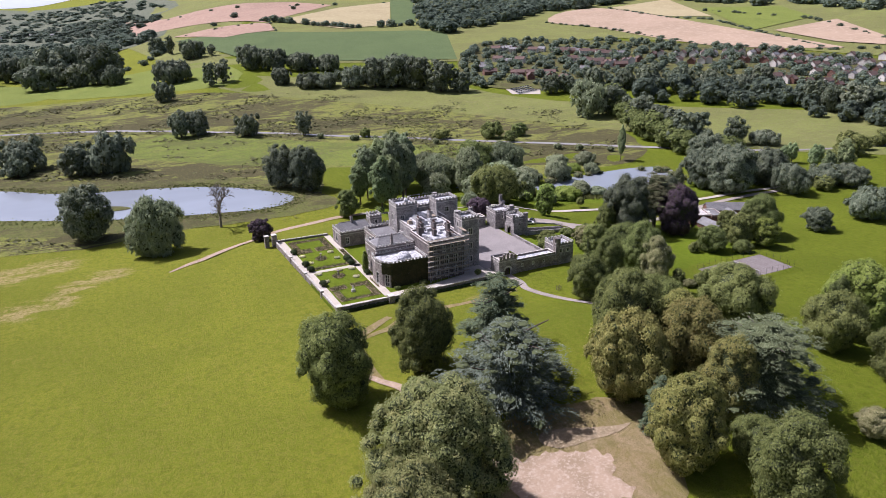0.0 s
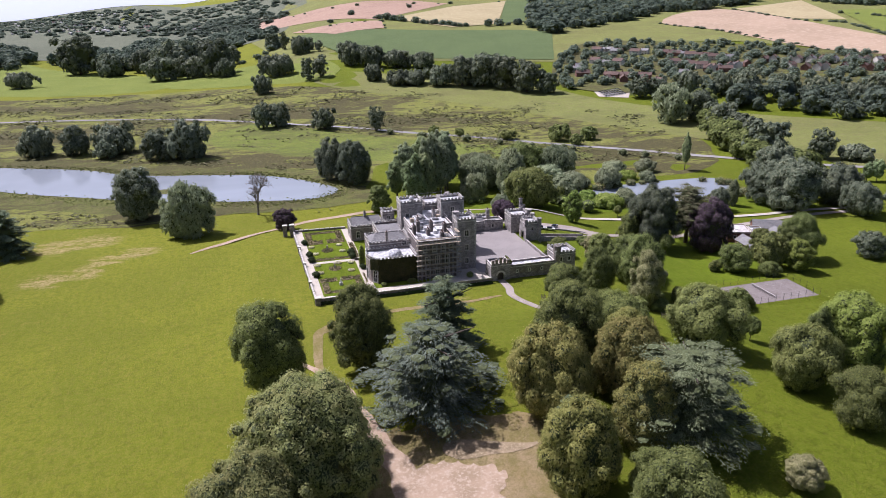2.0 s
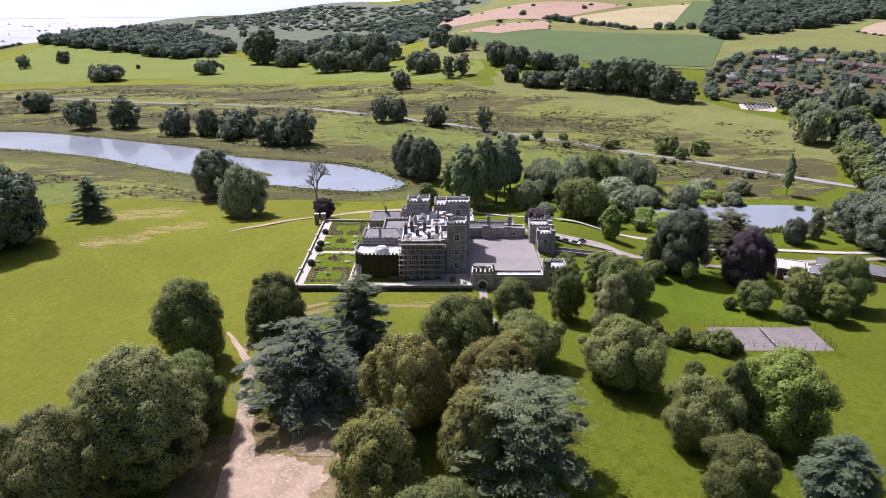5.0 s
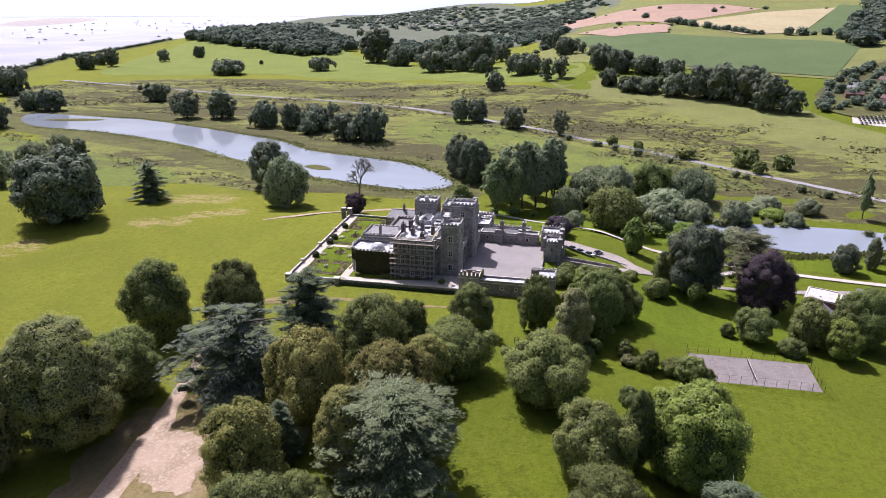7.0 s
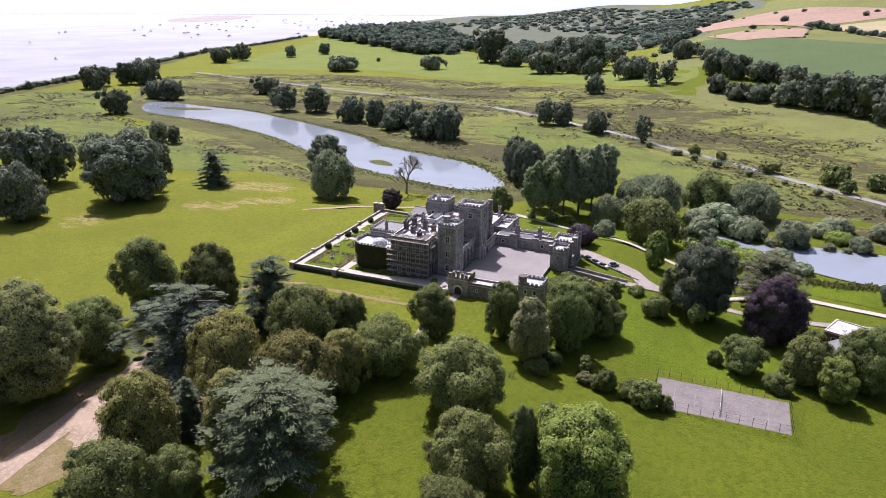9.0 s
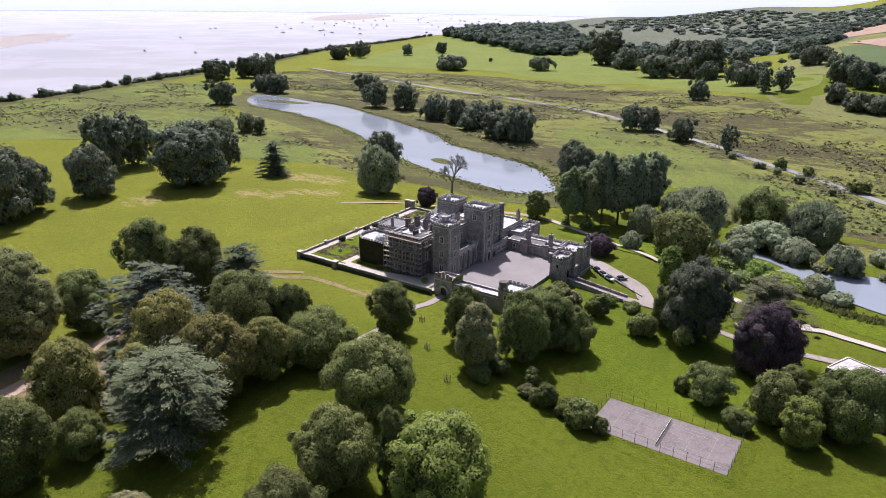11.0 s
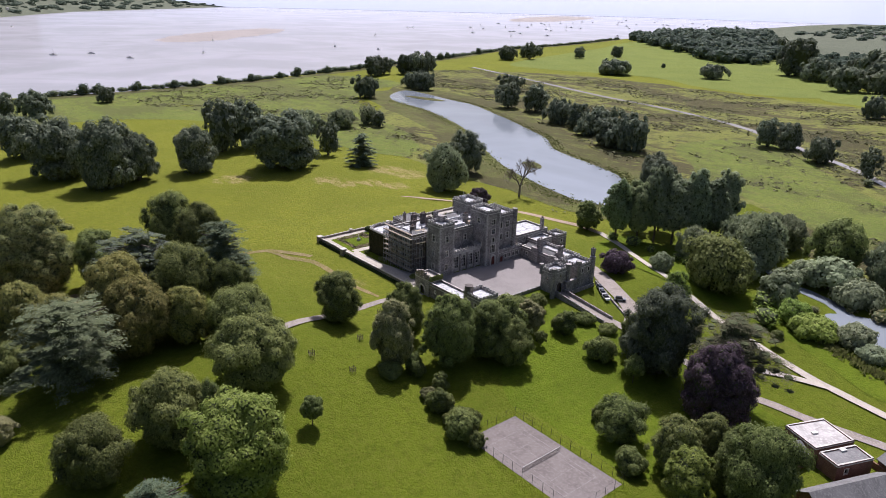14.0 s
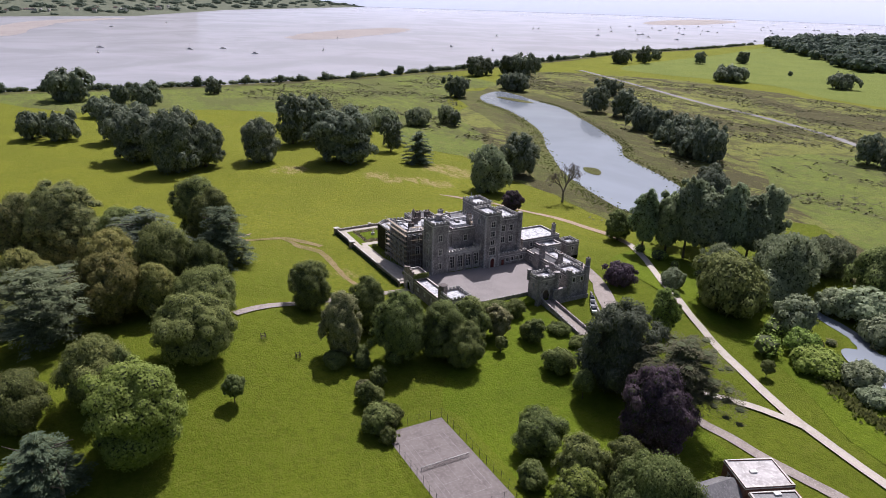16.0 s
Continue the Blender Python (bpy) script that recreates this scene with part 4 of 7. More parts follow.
    s.prism([(x - w / 2, y - l / 2), (x + w / 2, y - l / 2), (x + w / 2, y + l / 2), (x - w / 2, y + l / 2)], 14.2, 14.3 + h, 0, 0.86)
    part("roof_box", s.mesh("roof_box", [mt]), east_block)
for x, y, w, l, h, mt in ((103.2, 244.5, 1.6, 2.0, 0.9, BOARD), (112.0, 241.0, 2.6, 1.6, 1.3, SLATE), (107.0, 249.0, 1.2, 2.2, 1.2, LEAD), (115.2, 250.5, 1.4, 1.4, 1.6, PALE_STONE), (105.5, 238.4, 2.0, 1.2, 0.8, LEAD), (114.6, 246.8, 1.8, 2.6, 0.7, BOARD)):
    s = Shape()
    s.prism([(x - w / 2, y - l / 2), (x + w / 2, y - l / 2), (x + w / 2, y + l / 2), (x - w / 2, y + l / 2)], 14.4, 15.0 + h, 0, 0.86)
    part("roof_box", s.mesh("roof_box", [mt]), body)
pitched(body, 104.6, 240.6, 108.4, 246.4, 16.2, 17.4, "y", SLATE, 0.4)
pitched(east_block, 109.2, 219.8, 113.2, 225.0, 14.4, 15.6, "y", SLATE, 0.8)
pitched(east_block, 100.4, 219.6, 103.0, 224.0, 14.4, 15.4, "y", SLATE, 0.6)
# low hall range towards the courtyard
hall = block("hall_range", castle, 117.0, 231.2, 122.6, 246.0, 7.9, {
    "E": [(2.2, 1.3, 2.1, 4.6, True), (5.8, 1.3, 2.1, 4.6, True), (9.4, 1.3, 2.1, 4.6, True), (12.8, 1.3, 2.1, 4.6, True)]}, roof=SLATE, mat=HALL_STONE, label="low hall range with tall arched windows")
part("roof_deck", Shape().box(117.5, 231.7, 7.2, 122.0, 235.8, 7.75).mesh("roof_deck", [WHITE]), hall)
for k in range(5):
    y = 231.6 + k * 3.55
    s = Shape()
    s.box(122.6, y - 0.32, -0.2, 123.5, y + 0.32, 4.4)
    s.box(122.6, y - 0.28, 4.4, 123.15, y + 0.28, 6.8)
    s.prism(ring(122.85, y, 0.3, 4, 0.785), 7.9, 9.6, 1, 0.25)
    part("buttress", s.mesh("buttress", STONES), hall)
# porch tower with the main door
porch = block("porch_tower", castle, 115.8, 246.0, 125.4, 253.0, 21.8, {
    "E": [(3.5, 16.4, 1.8, 2.0), (3.5, 12.6, 1.8, 2.0), (3.5, 9.2, 1.5, 1.9), (3.5, 5.0, 2.6, 3.2, True)],
    "S": [(4.8, 16.6, 1.6, 2.0)]}, label="tall square porch tower")
corner_stones(porch, ((125.4, 246.0, -1, 1), (125.4, 253.0, -1, -1), (115.8, 246.0, 1, 1)), 0.0, 21.0)
s = Shape()
s.box(125.4, 248.2, -0.2, 125.9, 248.7, 3.8, 1)
s.box(125.4, 250.5, -0.2, 125.9, 251.0, 3.8, 1)
for k in range(8):
    a0, a1 = math.pi * k / 8, math.pi * (k + 1) / 8
    v = [(249.6 + r * math.cos(a), 2.6 + r * 1.25 * math.sin(a)) for r in (0.95, 1.45) for a in (a0, a1)]
    s.add([(125.4, y, z) for y, z in v] + [(125.95, y, z) for y, z in v], [(0, 1, 3, 2), (4, 6, 7, 5), (2, 3, 7, 6), (0, 4, 5, 1)], 1)
part("door_surround", s.mesh("door_surround", STONES), porch)
s = Shape()
s.prism([(125.42, 248.65), (125.55, 248.65), (125.55, 250.55), (125.42, 250.55)], -0.1, 3.6)
part("door", s.mesh("door", [DOOR]), porch, "dark red panelled front door")
north = block("north_range", castle, 111.0, 253.0, 123.2, 263.0, 18.8, {
    "E": [(2.6, 13.2, 1.6, 2.4, True), (6.2, 13.2, 1.6, 2.4, True), (2.6, 8.6, 1.6, 2.4, True), (6.2, 8.6, 1.6, 2.4, True)]}, merlons=True)
s = Shape()
s.prism(ring(123.2, 263.0, 1.1, 8, 0.39), 4.0, 20.2)
part("turret", s.mesh("turret", STONES), north)
# cupola tower
cup = block("cupola_tower", castle, 100.1, 250.5, 109.2, 258.5, 20.9, {"S": [(2.6, 14.0, 1.4, 2.2)], "W": [(4.0, 14.0, 1.4, 2.2), (4.0, 8.0, 1.4, 2.2)]}, label="square tower with a small cupola")
s = Shape()
s.prism(ring(104.9, 251.6, 0.9, 8), 20.0, 22.0)
for k in range(4):
    r0, r1 = 1.05 * math.cos(k * 0.36), 1.05 * math.cos((k + 1) * 0.36)
    s.prism(ring(104.9, 251.6, r0, 8), 22.0 + 1.1 * math.sin(k * 0.36), 22.0 + 1.1 * math.sin((k + 1) * 0.36), 1, r1 / r0)
s.rod((104.9, 251.6, 23.0), (104.9, 251.6, 24.6), 0.05)
part("cupola", s.mesh("cupola", [PALE_STONE, LEAD]), cup, "small domed lead cupola")
# library bow, clad in creeper
bow_pts = [(84.6, 219.6), (99.4, 219.6), (99.4, 232.0), (82.0, 232.0), (81.2, 226.5), (82.2, 222.4)]
bow = block("library_bow", castle, 0, 0, 0, 0, 9.3, {"4": [(1.2, 0.3, 1.7, 4.4, True)], "5": [(2.0, 0.3, 1.7, 4.4, True)]}, poly=bow_pts, mat=RED_STONE, label="low bow-ended wing clad in dark creeper")
s = Shape()
for k in range(6):
    a0, a1 = k * math.pi / 12, (k + 1) * math.pi / 12
    s.prism(ring(91.8, 224.4, 2.7 * math.cos(a0), 16), 9.0 + 2.2 * math.sin(a0), 9.0 + 2.2 * math.sin(a1), 0, max(math.cos(a1) / math.cos(a0), 0.02))
s.rod((91.8, 224.4, 11.1), (91.8, 224.4, 11.9), 0.16, 0.04)
part("dome", s.mesh("dome", [LEAD]), bow, "shallow lead dome with finial")
# range behind the bow, slate roof
lib = block("library_range", castle, 83.6, 232.0, 99.5, 243.0, 11.6, {"S": [(13.5, 9.4, 1.6, 1.7)], "W": [(3, 6, 1.4, 2.4), (7, 6, 1.4, 2.4), (3, 1, 1.4, 2.6), (7, 1, 1.4, 2.6)]}, mat=RED_STONE)
pitched(lib, 84.1, 232.5, 99.0, 242.5, 11.2, 13.6, "x", SLATE, 3.0)
chimney(lib, 90.5, 232.7, 9.0, 15.2, 0.9, 0.9, 1, RED_STONE)
# western fill and chapel wing
block("west_range", castle, 90.0, 243.0, 101.0, 262.0, 10.0, {"W": [(3, 5.5, 1.3, 2.2), (7, 5.5, 1.3, 2.2), (12, 5.5, 1.3, 2.2), (3, 1, 1.3, 2.4), (12, 1, 1.3, 2.4)]}, mat=RED_STONE, roof=SLATE)
chap = block("chapel_wing", castle, 82.0, 270.0, 96.5, 281.0, 6.4, {"S": [(3.0, 1.2, 1.3, 2.8, True), (11.5, 1.6, 1.8, 3.4, True)], "W": [(5.5, 1.2, 2.6, 3.8, True)]}, mat=RED_STONE, label="low chapel wing with a slate roof")
pitched(chap, 82.5, 270.5, 96.0, 280.5, 6.0, 9.2, "x", SLATE, 0.6)
chimney(chap, 89.0, 275.5, 7.0, 11.0, 0.8, 1.4, 2)
block("chapel_turret", castle, 96.4, 272.0, 101.6, 277.0, 11.2, {"S": [(2.6, 7.4, 1.2, 1.8)], "W": [(2.5, 7.4, 1.2, 1.8)]})
block("chapel_link", castle, 96.5, 262.0, 106.0, 272.0, 7.5, {}, roof=SLATE, mat=RED_STONE)
# link with red doors, service buildings north of the courtyard
link = block("screen_range", castle, 121.0, 253.0, 125.2, 266.0, 4.6, {"E": [(4.0, 1.2, 1.2, 1.6), (6.2, 1.2, 1.2, 1.6), (8.4, 1.2, 1.2, 1.6), (10.6, 1.2, 1.2, 1.6)]}, roof=SLATE)
s = Shape()
s.box(125.22, 254.2, -0.1, 125.34, 255.3, 2.2)
part("door", s.mesh("door", [DOOR]), link, "small dark red door")
kit = block("kitchen_block", castle, 109.5, 266.0, 122.5, 284.0, 8.0, {"E": [(4, 4.6, 1.2, 1.7), (9, 4.6, 1.2, 1.7), (13, 4.6, 1.2, 1.7), (4, 1, 1.2, 1.7), (13, 1, 1.2, 1.7)], "N": [(4, 4.6, 1.2, 1.7)]}, merlons=False, label="plain service block with a pale flat roof", mat=GREY_STONE)
chimney(kit, 121.4, 281.5, 7.0, 12.2, 1.2, 1.2, 2)
block("yard_tower", castle, 122.0, 284.0, 128.0, 290.0, 5.6, {"E": [(3, 2.4, 1.0, 1.4)]})
serv = block("service_range", castle, 125.2, 266.0, 150.0, 271.5, 4.5, {"S": [(3, 1.4, 1.0, 1.2), (9, 1.4, 1.0, 1.2), (20, 1.2, 1.0, 1.4)]}, roof=SLATE, merlons=False, label="low stone range along the courtyard")
pitched(serv, 125.8, 266.4, 141.5, 271.1, 3.9, 5.6, "x", SLATE, 0.4)
s = Shape()
s.box(131.5, 264.9, -0.5, 135.0, 266.0, 6.0)
part("porch", s.mesh("porch", STONES), serv)
part("porch", Shape().box(141.0, 265.2, -0.5, 144.0, 266.0, 5.2).mesh("porch", STONES), serv)
chimney(serv, 134.2, 266.9, 4.0, 9.4, 1.5, 1.8, 2)
chimney(kit, 112.0, 268.0, 7.0, 10.6, 1.0, 1.4, 2)
block("kitchen_wing", castle, 122.5, 271.5, 128.0, 281.0, 6.2, {"E": [(3, 3.0, 1.0, 1.5), (6.5, 3.0, 1.0, 1.5)]}, merlons=False, roof=LEAD)
chimney(serv, 143.5, 268.4, 4.0, 9.0, 1.5, 1.5, 2)
chimney(castle, 159.2, 268.2, 4.0, 12.6, 1.2, 1.2, 1)
block("back_range", castle, 128.0, 271.5, 146.0, 277.5, 4.0, {}, roof=LEAD)
ne = block("east_lodge", castle, 151.4, 259.4, 160.0, 267.6, 8.0, {"S": [(4, 4.6, 1.0, 1.6)], "E": [(2.5, 4.8, 1.1, 1.7), (6.0, 4.8, 1.1, 1.7)]}, label="battlemented lodge beside the gatehouse")
for cx, cy in ((159.8, 259.6), (159.8, 267.4)):
    s = Shape()
    s.prism(ring(cx, cy, 1.15, 8, 0.39), -5.0, 10.0)
    tt = part("turret", s.mesh("turret", STONES), ne)
    merlons_of(battlement_mesh(ring(cx, cy, 1.25, 8, 0.39), 10.0, 0.3, 0.6, 0.5, 0.45), tt)

# gatehouse
gate = thing("gatehouse", "small stone gatehouse with corner turrets and pointed arch", "gatehouse")
gx0, gy0, gx1, gy1 = 153.4, 247.0, 159.4, 254.6
g = block("gate_tower", gate, gx0, gy0, gx1, gy1, 8.4, {"E": [(3.6, -0.6, 3.0, 4.2, True), (3.6, 5.4, 0.8, 1.2)], "S": [(3.0, 4.4, 0.8, 1.4)], "W": [(3.6, -0.6, 3.0, 4.2, True)]}, win=False)
for sx, dx in ((gx1, -0.35), (gx0, 0.35)):
    s = Shape()
    for k in range(8):
        a0, a1 = math.pi * k / 8, math.pi * (k + 1) / 8
        v = [(gy0 + 3.6 + r * math.cos(a), 2.4 + r * 0.95 * math.sin(a)) for r in (1.2, 2.1) for a in (a0, a1)]
        s.add([(sx + dx, y, z) for y, z in v], [(0, 1, 3, 2)], 1)
    part("archway", s.mesh("archway", [GREY_STONE, PALE_STONE]), g, "dressed pointed carriage arch")
    part("gate_door", Shape().box(sx + dx * 3 - 0.06, gy0 + 2.1, -0.6, sx + dx * 3 + 0.06, gy0 + 5.1, 3.6).mesh("gate_door", [BARK]), g, "dark timber door")
for cx, cy in ((gx0, gy0), (gx1, gy0), (gx1, gy1), (gx0, gy1)):
    big = 0.95 if cx > 156 else 0.7
    s = Shape()
    s.prism(ring(cx, cy, big, 8, 0.39), -5.0 if cx > 156 else 6.0, 9.8)
    s.prism(ring(cx, cy, big * 1.15, 8, 0.39), 9.3, 9.84)
    tt = part("turret", s.mesh("turret", STONES), g)
    merlons_of(battlement_mesh(ring(cx, cy, big * 1.15, 8, 0.39), 9.8, 0.25, 0.55, 0.45, 0.4), tt)
s = Shape()
s.box(159.4, 252.8, -5.0, 160.6, 258.6, 3.6)
part("curtain_wall", s.mesh("curtain_wall", [GREY_STONE]), gate)

# front range with the garden arch and the corner tower
fr = thing("forecourt_range", "low stone range with arched gateway and flat pale roof", "outbuilding")
arch = block("arch_block", fr, 125.4, 211.8, 133.0, 218.0, 5.6, {"S": [(3.8, -1.5, 2.6, 3.8, True)], "E": [(3, 0.5, 1.0, 1.4)]}, win=False, roof=GRAVEL, merlons=False)
part("gate_door", Shape().box(127.9, 212.85, -1.5, 130.5, 212.97, 2.3).mesh("gate_door", [BARK]), arch, "dark timber door")
s = Shape()
for k in range(8):
    a0, a1 = math.pi * k / 8, math.pi * (k + 1) / 8
    v = [(129.2 + r * math.cos(a), 0.9 + r * 0.95 * math.sin(a)) for r in (1.2, 1.95) for a in (a0, a1)]
    s.add([(x, 211.75, z) for x, z in v], [(0, 1, 3, 2)], 1)
part("archway", s.mesh("archway", [RED_STONE, PALE_STONE]), arch, "dressed pointed arch")
for x, h in ((126.2, 6.9), (127.6, 7.4), (129.2, 7.9), (130.8, 7.4), (132.2, 6.9)):
    part("merlon", Shape().box(x - 0.5, 211.7, 5.6, x + 0.5, 212.4, h).mesh("merlon", [RED_STONE]), arch)
block("low_range", fr, 133.0, 212.4, 151.2, 217.4, 4.2, {"S": [(3, 1.0, 0.6, 1.0), (8, 1.0, 0.6, 1.0), (13, 1.0, 0.6, 1.0)]}, roof=LEAD, mat=RED_STONE, merlons=False)
corner = block("corner_tower", fr, 151.2, 212.0, 159.5, 219.8, 7.2, {"S": [(2.5, 3.6, 0.9, 1.5), (5.8, 3.6, 0.9, 1.5)], "E": [(3.5, 3.6, 0.9, 1.5)]}, label="square corner tower")
s = Shape()
s.prism(ring(152.4, 213.2, 1.5, 8, 0.39), -5.0, 9.6)
tt = part("turret", s.mesh("turret", [RED_STONE]), corner)
merlons_of(battlement_mesh(ring(152.4, 213.2, 1.55, 8, 0.39), 9.6, 0.3, 0.6, 0.55, 0.5), tt)

# raised castle platform, courtyard, ramp
s = Shape()
s.prism([(60.0, 210.2), (125.2, 210.2), (125.2, 213.0), (158.6, 213.0), (158.6, 267.6), (150.0, 277.0), (128.0, 277.0), (128.0, 290.0), (59.0, 290.0)], -5.0, -0.06)
tagged(new("castle_platform", s.mesh("castle_platform", [LAWN])), "level lawn terrace round the castle", "terrace", kind="structure")
for nm, q, lab in (("terrace_path", [(60.4, 210.4), (125.2, 210.4), (125.2, 218.6), (114, 218.6), (99, 215.6), (82.5, 215.6), (82.0, 213.0), (63.6, 213.6), (63.1, 250), (62.3, 289.5), (59.0, 289.5)], "pale gravel terrace walk"), ("garden_path", [(62.2, 246.6), (82.4, 246.2), (82.4, 248.6), (62.2, 248.9)], "pale gravel cross path in the rose garden"), ("garden_path", [(79.6, 214.0), (82.6, 214.0), (82.6, 288.5), (79.9, 288.5)], "pale gravel path beside the castle"), ("forecourt_path", [(114.2, 218.7), (125.2, 218.7), (125.2, 219.0), (123.3, 224.2), (114.2, 224.2)], "pale gravel before the tower")):
    s = Shape()
    s.prism(q, -0.3, -0.02 if nm != "garden_path" else -0.01)
    tagged(new(nm, s.mesh(nm, [GRAVEL])), lab, "path", kind="structure")
s = Shape()
s.prism([(123.4, 219.0), (152.8, 219.0), (152.8, 265.9), (125.3, 265.9), (125.3, 254.0), (123.4, 246.0)], -0.3, 0.03)
tagged(new("courtyard", s.mesh("courtyard", [YARD])), "grey gravel courtyard", "courtyard", kind="structure")
s = Shape()
s.add([(159.2, 249.0, -0.3), (182.5, 247.0, -2.25), (182.5, 251.2, -2.25), (159.2, 252.4, -0.3), (159.2, 249.0, -6.0), (182.5, 247.0, -6.0), (182.5, 251.2, -6.0), (159.2, 252.4, -6.0)], ((0, 1, 2, 3), (4, 5, 1, 0), (5, 6, 2, 1), (6, 7, 3, 2)))
tagged(new("ramp", s.mesh("ramp", [LANE])), "gravel ramp up to the gatehouse arch", "ramp", kind="structure")
for dy, y1 in ((248.6, 246.6), (252.4, 251.2)):
    s = Shape()
    s.add([(159.4, dy, -5.5), (182.5, y1, -5.5), (182.5, y1 + 0.5, -5.5), (159.4, dy + 0.5, -5.5), (159.4, dy, 0.9), (182.5, y1, -1.3), (182.5, y1 + 0.5, -1.3), (159.4, dy + 0.5, 0.9)], BOXF)
    tagged(new("ramp_wall", s.mesh("ramp_wall", [GREY_STONE])), "low stone parapet along the ramp", "wall", kind="structure")
s = Shape()
s.box(152.8, 219.8, -5.0, 153.5, 247.0, 1.2)
tagged(new("courtyard_wall", s.mesh("courtyard_wall", [GREY_STONE])), "low stone wall beside the courtyard", "wall", kind="structure")

sheet("service_yard", [(126, 276), (148, 279), (160, 272), (172, 266), (182, 259), (187, 252), (196, 250), (196, 253), (190, 258), (184, 266), (170, 274), (150, 284), (128, 288)], LANE, 0.25, "grey gravel yard behind the lodge", "yard", 3, 0.3, 0.2, 6)
# terrace walls with piers
def terrace_wall(a, b, z1, coping=True):
    a, b = Vector(a), Vector(b)
    d = (b - a).normalized()
    m = Vector((-d.y, d.x)) * 0.25
    s = Shape()
    L = (b - a).length
    n = max(1, int(L / 2.2))
    q = [a - m, b - m, b + m, a + m]
    s.add([(v.x, v.y, -5.0) for v in q] + [(v.x, v.y, z1) for v in q], BOXF)
    for k in range(n):
        p0, p1 = a + d * (L * k / n + 0.12), a + d * (L * (k + 1) / n - 0.35)
        e = m * 1.25
        q = [p0 - e, p1 - e, p1 + e, p0 + e]
        z = z1 + random.uniform(0.2, 0.34)
        s.add([(v.x, v.y, z1) for v in q] + [(v.x, v.y, z) for v in q], BOXF, 1)
    return tagged(new("terrace_wall", s.mesh("terrace_wall", [RED_STONE, PALE_STONE])), "weathered stone terrace wall with notched coping", "wall", kind="structure")


def pier(x, y, w, z1):
    s = Shape()
    s.box(x - w / 2, y - w / 2, -5.0, x + w / 2, y + w / 2, z1)
    s.box(x - w / 2 - 0.12, y - w / 2 - 0.12, z1, x + w / 2 + 0.12, y + w / 2 + 0.12, z1 + 0.25, 1)
    tagged(new("wall_pier", s.mesh("wall_pier", [RED_STONE, PALE_STONE])), "square stone pier in the terrace wall", "pier", "piers of the terrace wall", "structure")


terrace_wall((61.0, 209.9), (79.5, 209.9), 1.0)
terrace_wall((81.5, 209.9), (125.4, 210.2), 0.9)
terrace_wall((58.6, 290.0), (60.6, 210.5), 0.7)
terrace_wall((58.6, 290.2), (82.0, 289.0), 0.6)
for px, py, pw, pz in ((61.2, 210.0, 2.0, 1.5), (80.3, 209.6, 2.0, 1.6), (60.2, 226.0, 1.1, 1.3), (59.8, 246.0, 1.1, 1.3), (59.3, 266.0, 1.1, 1.3), (58.2, 290.0, 2.0, 3.6), (55.0, 290.5, 1.8, 3.4)):
    pier(px, py, pw, pz)

# scaffold on the drawing room block
scaf = thing("scaffold", "steel tube scaffold with timber platforms against the wall", "scaffold")
def tube(name, a, b, r=0.05):
    part(name, Shape().rod(a, b, r, n=5).mesh(name, [STEEL]), scaf)
for x in np.linspace(98.8, 115.2, 12):
    for y in (216.6, 218.0):
        tube("standard", (x, y, -0.1), (x, y, 16.6))
for z in (2.0, 4.0, 6.0, 8.0, 10.0, 12.0, 14.0, 16.0):
    for y in (216.6, 218.0):
        tube("ledger", (98.5, y, z), (115.5, y, z))
    part("platform", Shape().box(98.4, 216.75, z - 0.1, 115.6, 217.85, z - 0.05).box(98.4, 216.66, z - 0.05, 115.6, 216.7, z + 0.15).mesh("platform", [BOARD]), scaf)
    if z in (4.0, 10.0, 16.0):
        tube("guard_rail", (98.5, 216.6, z + 1.0), (115.5, 216.6, z + 1.0))
for k in range(4):
    tube("brace", (99 + 4 * k, 216.55, 0), (103 + 4 * k, 216.55, 8))
    tube("brace", (103 + 4 * k, 216.55, 8), (99 + 4 * k, 216.55, 16))
for y in (219.5, 222.0, 224.2):
    for x in (114.5, 115.8):
        tube("standard", (x, y, -0.1), (x, y, 19.0))
for z in (6.0, 12.0, 17.0):
    part("platform", Shape().box(114.5, 219.4, z - 0.1, 115.7, 224.0, z - 0.05).mesh("platform", [BOARD]), scaf)
for z in (2.0, 4.0, 8.0, 10.0, 14.0, 16.0):
    for x in (114.5, 115.8):
        tube("ledger", (x, 218.2, z), (x, 224.4, z))
for x in np.linspace(106, 116, 5):
    tube("roof_pole", (x, 236.5, 14.5), (x, 236.5, 18.4))
    tube("roof_pole", (x, 246.0, 15.0), (x, 246.0, 18.4))
    tube("roof_pole", (x, 236.5, 17.6), (x, 246.0, 17.6))
for x in (108.0, 113.0, 119.0):
    tube("roof_pole", (x, 256.5, 15.0), (x, 256.5, 23.0))
tube("roof_pole", (108.0, 256.5, 22.4), (119.0, 256.5, 22.4))

# ---- planting ----
rng = np.random.default_rng(7)


def unit(n):
    v = rng.normal(size=(n, 3))
    return v / np.linalg.norm(v, axis=1)[:, None]


def cards(c, nrm, size, flat=1.0):
    """Small three-cornered leaf sprays at c, roughly facing nrm."""
    n = len(c)
    nrm = nrm / np.linalg.norm(nrm, axis=1)[:, None]
    u = np.cross(nrm, unit(n))
    u /= np.linalg.norm(u, axis=1)[:, None] + 1e-9
    return blades(c, nrm, u, size, flat)


def blades(c, nrm, u, size, long=1.0, wide=0.62):
    """Leaf sprays at c that point along u."""
    n = len(c)
    w = np.cross(nrm, u)
    w /= np.linalg.norm(w, axis=1)[:, None] + 1e-9
    s = (size * rng.uniform(0.6, 1.3, n))[:, None]
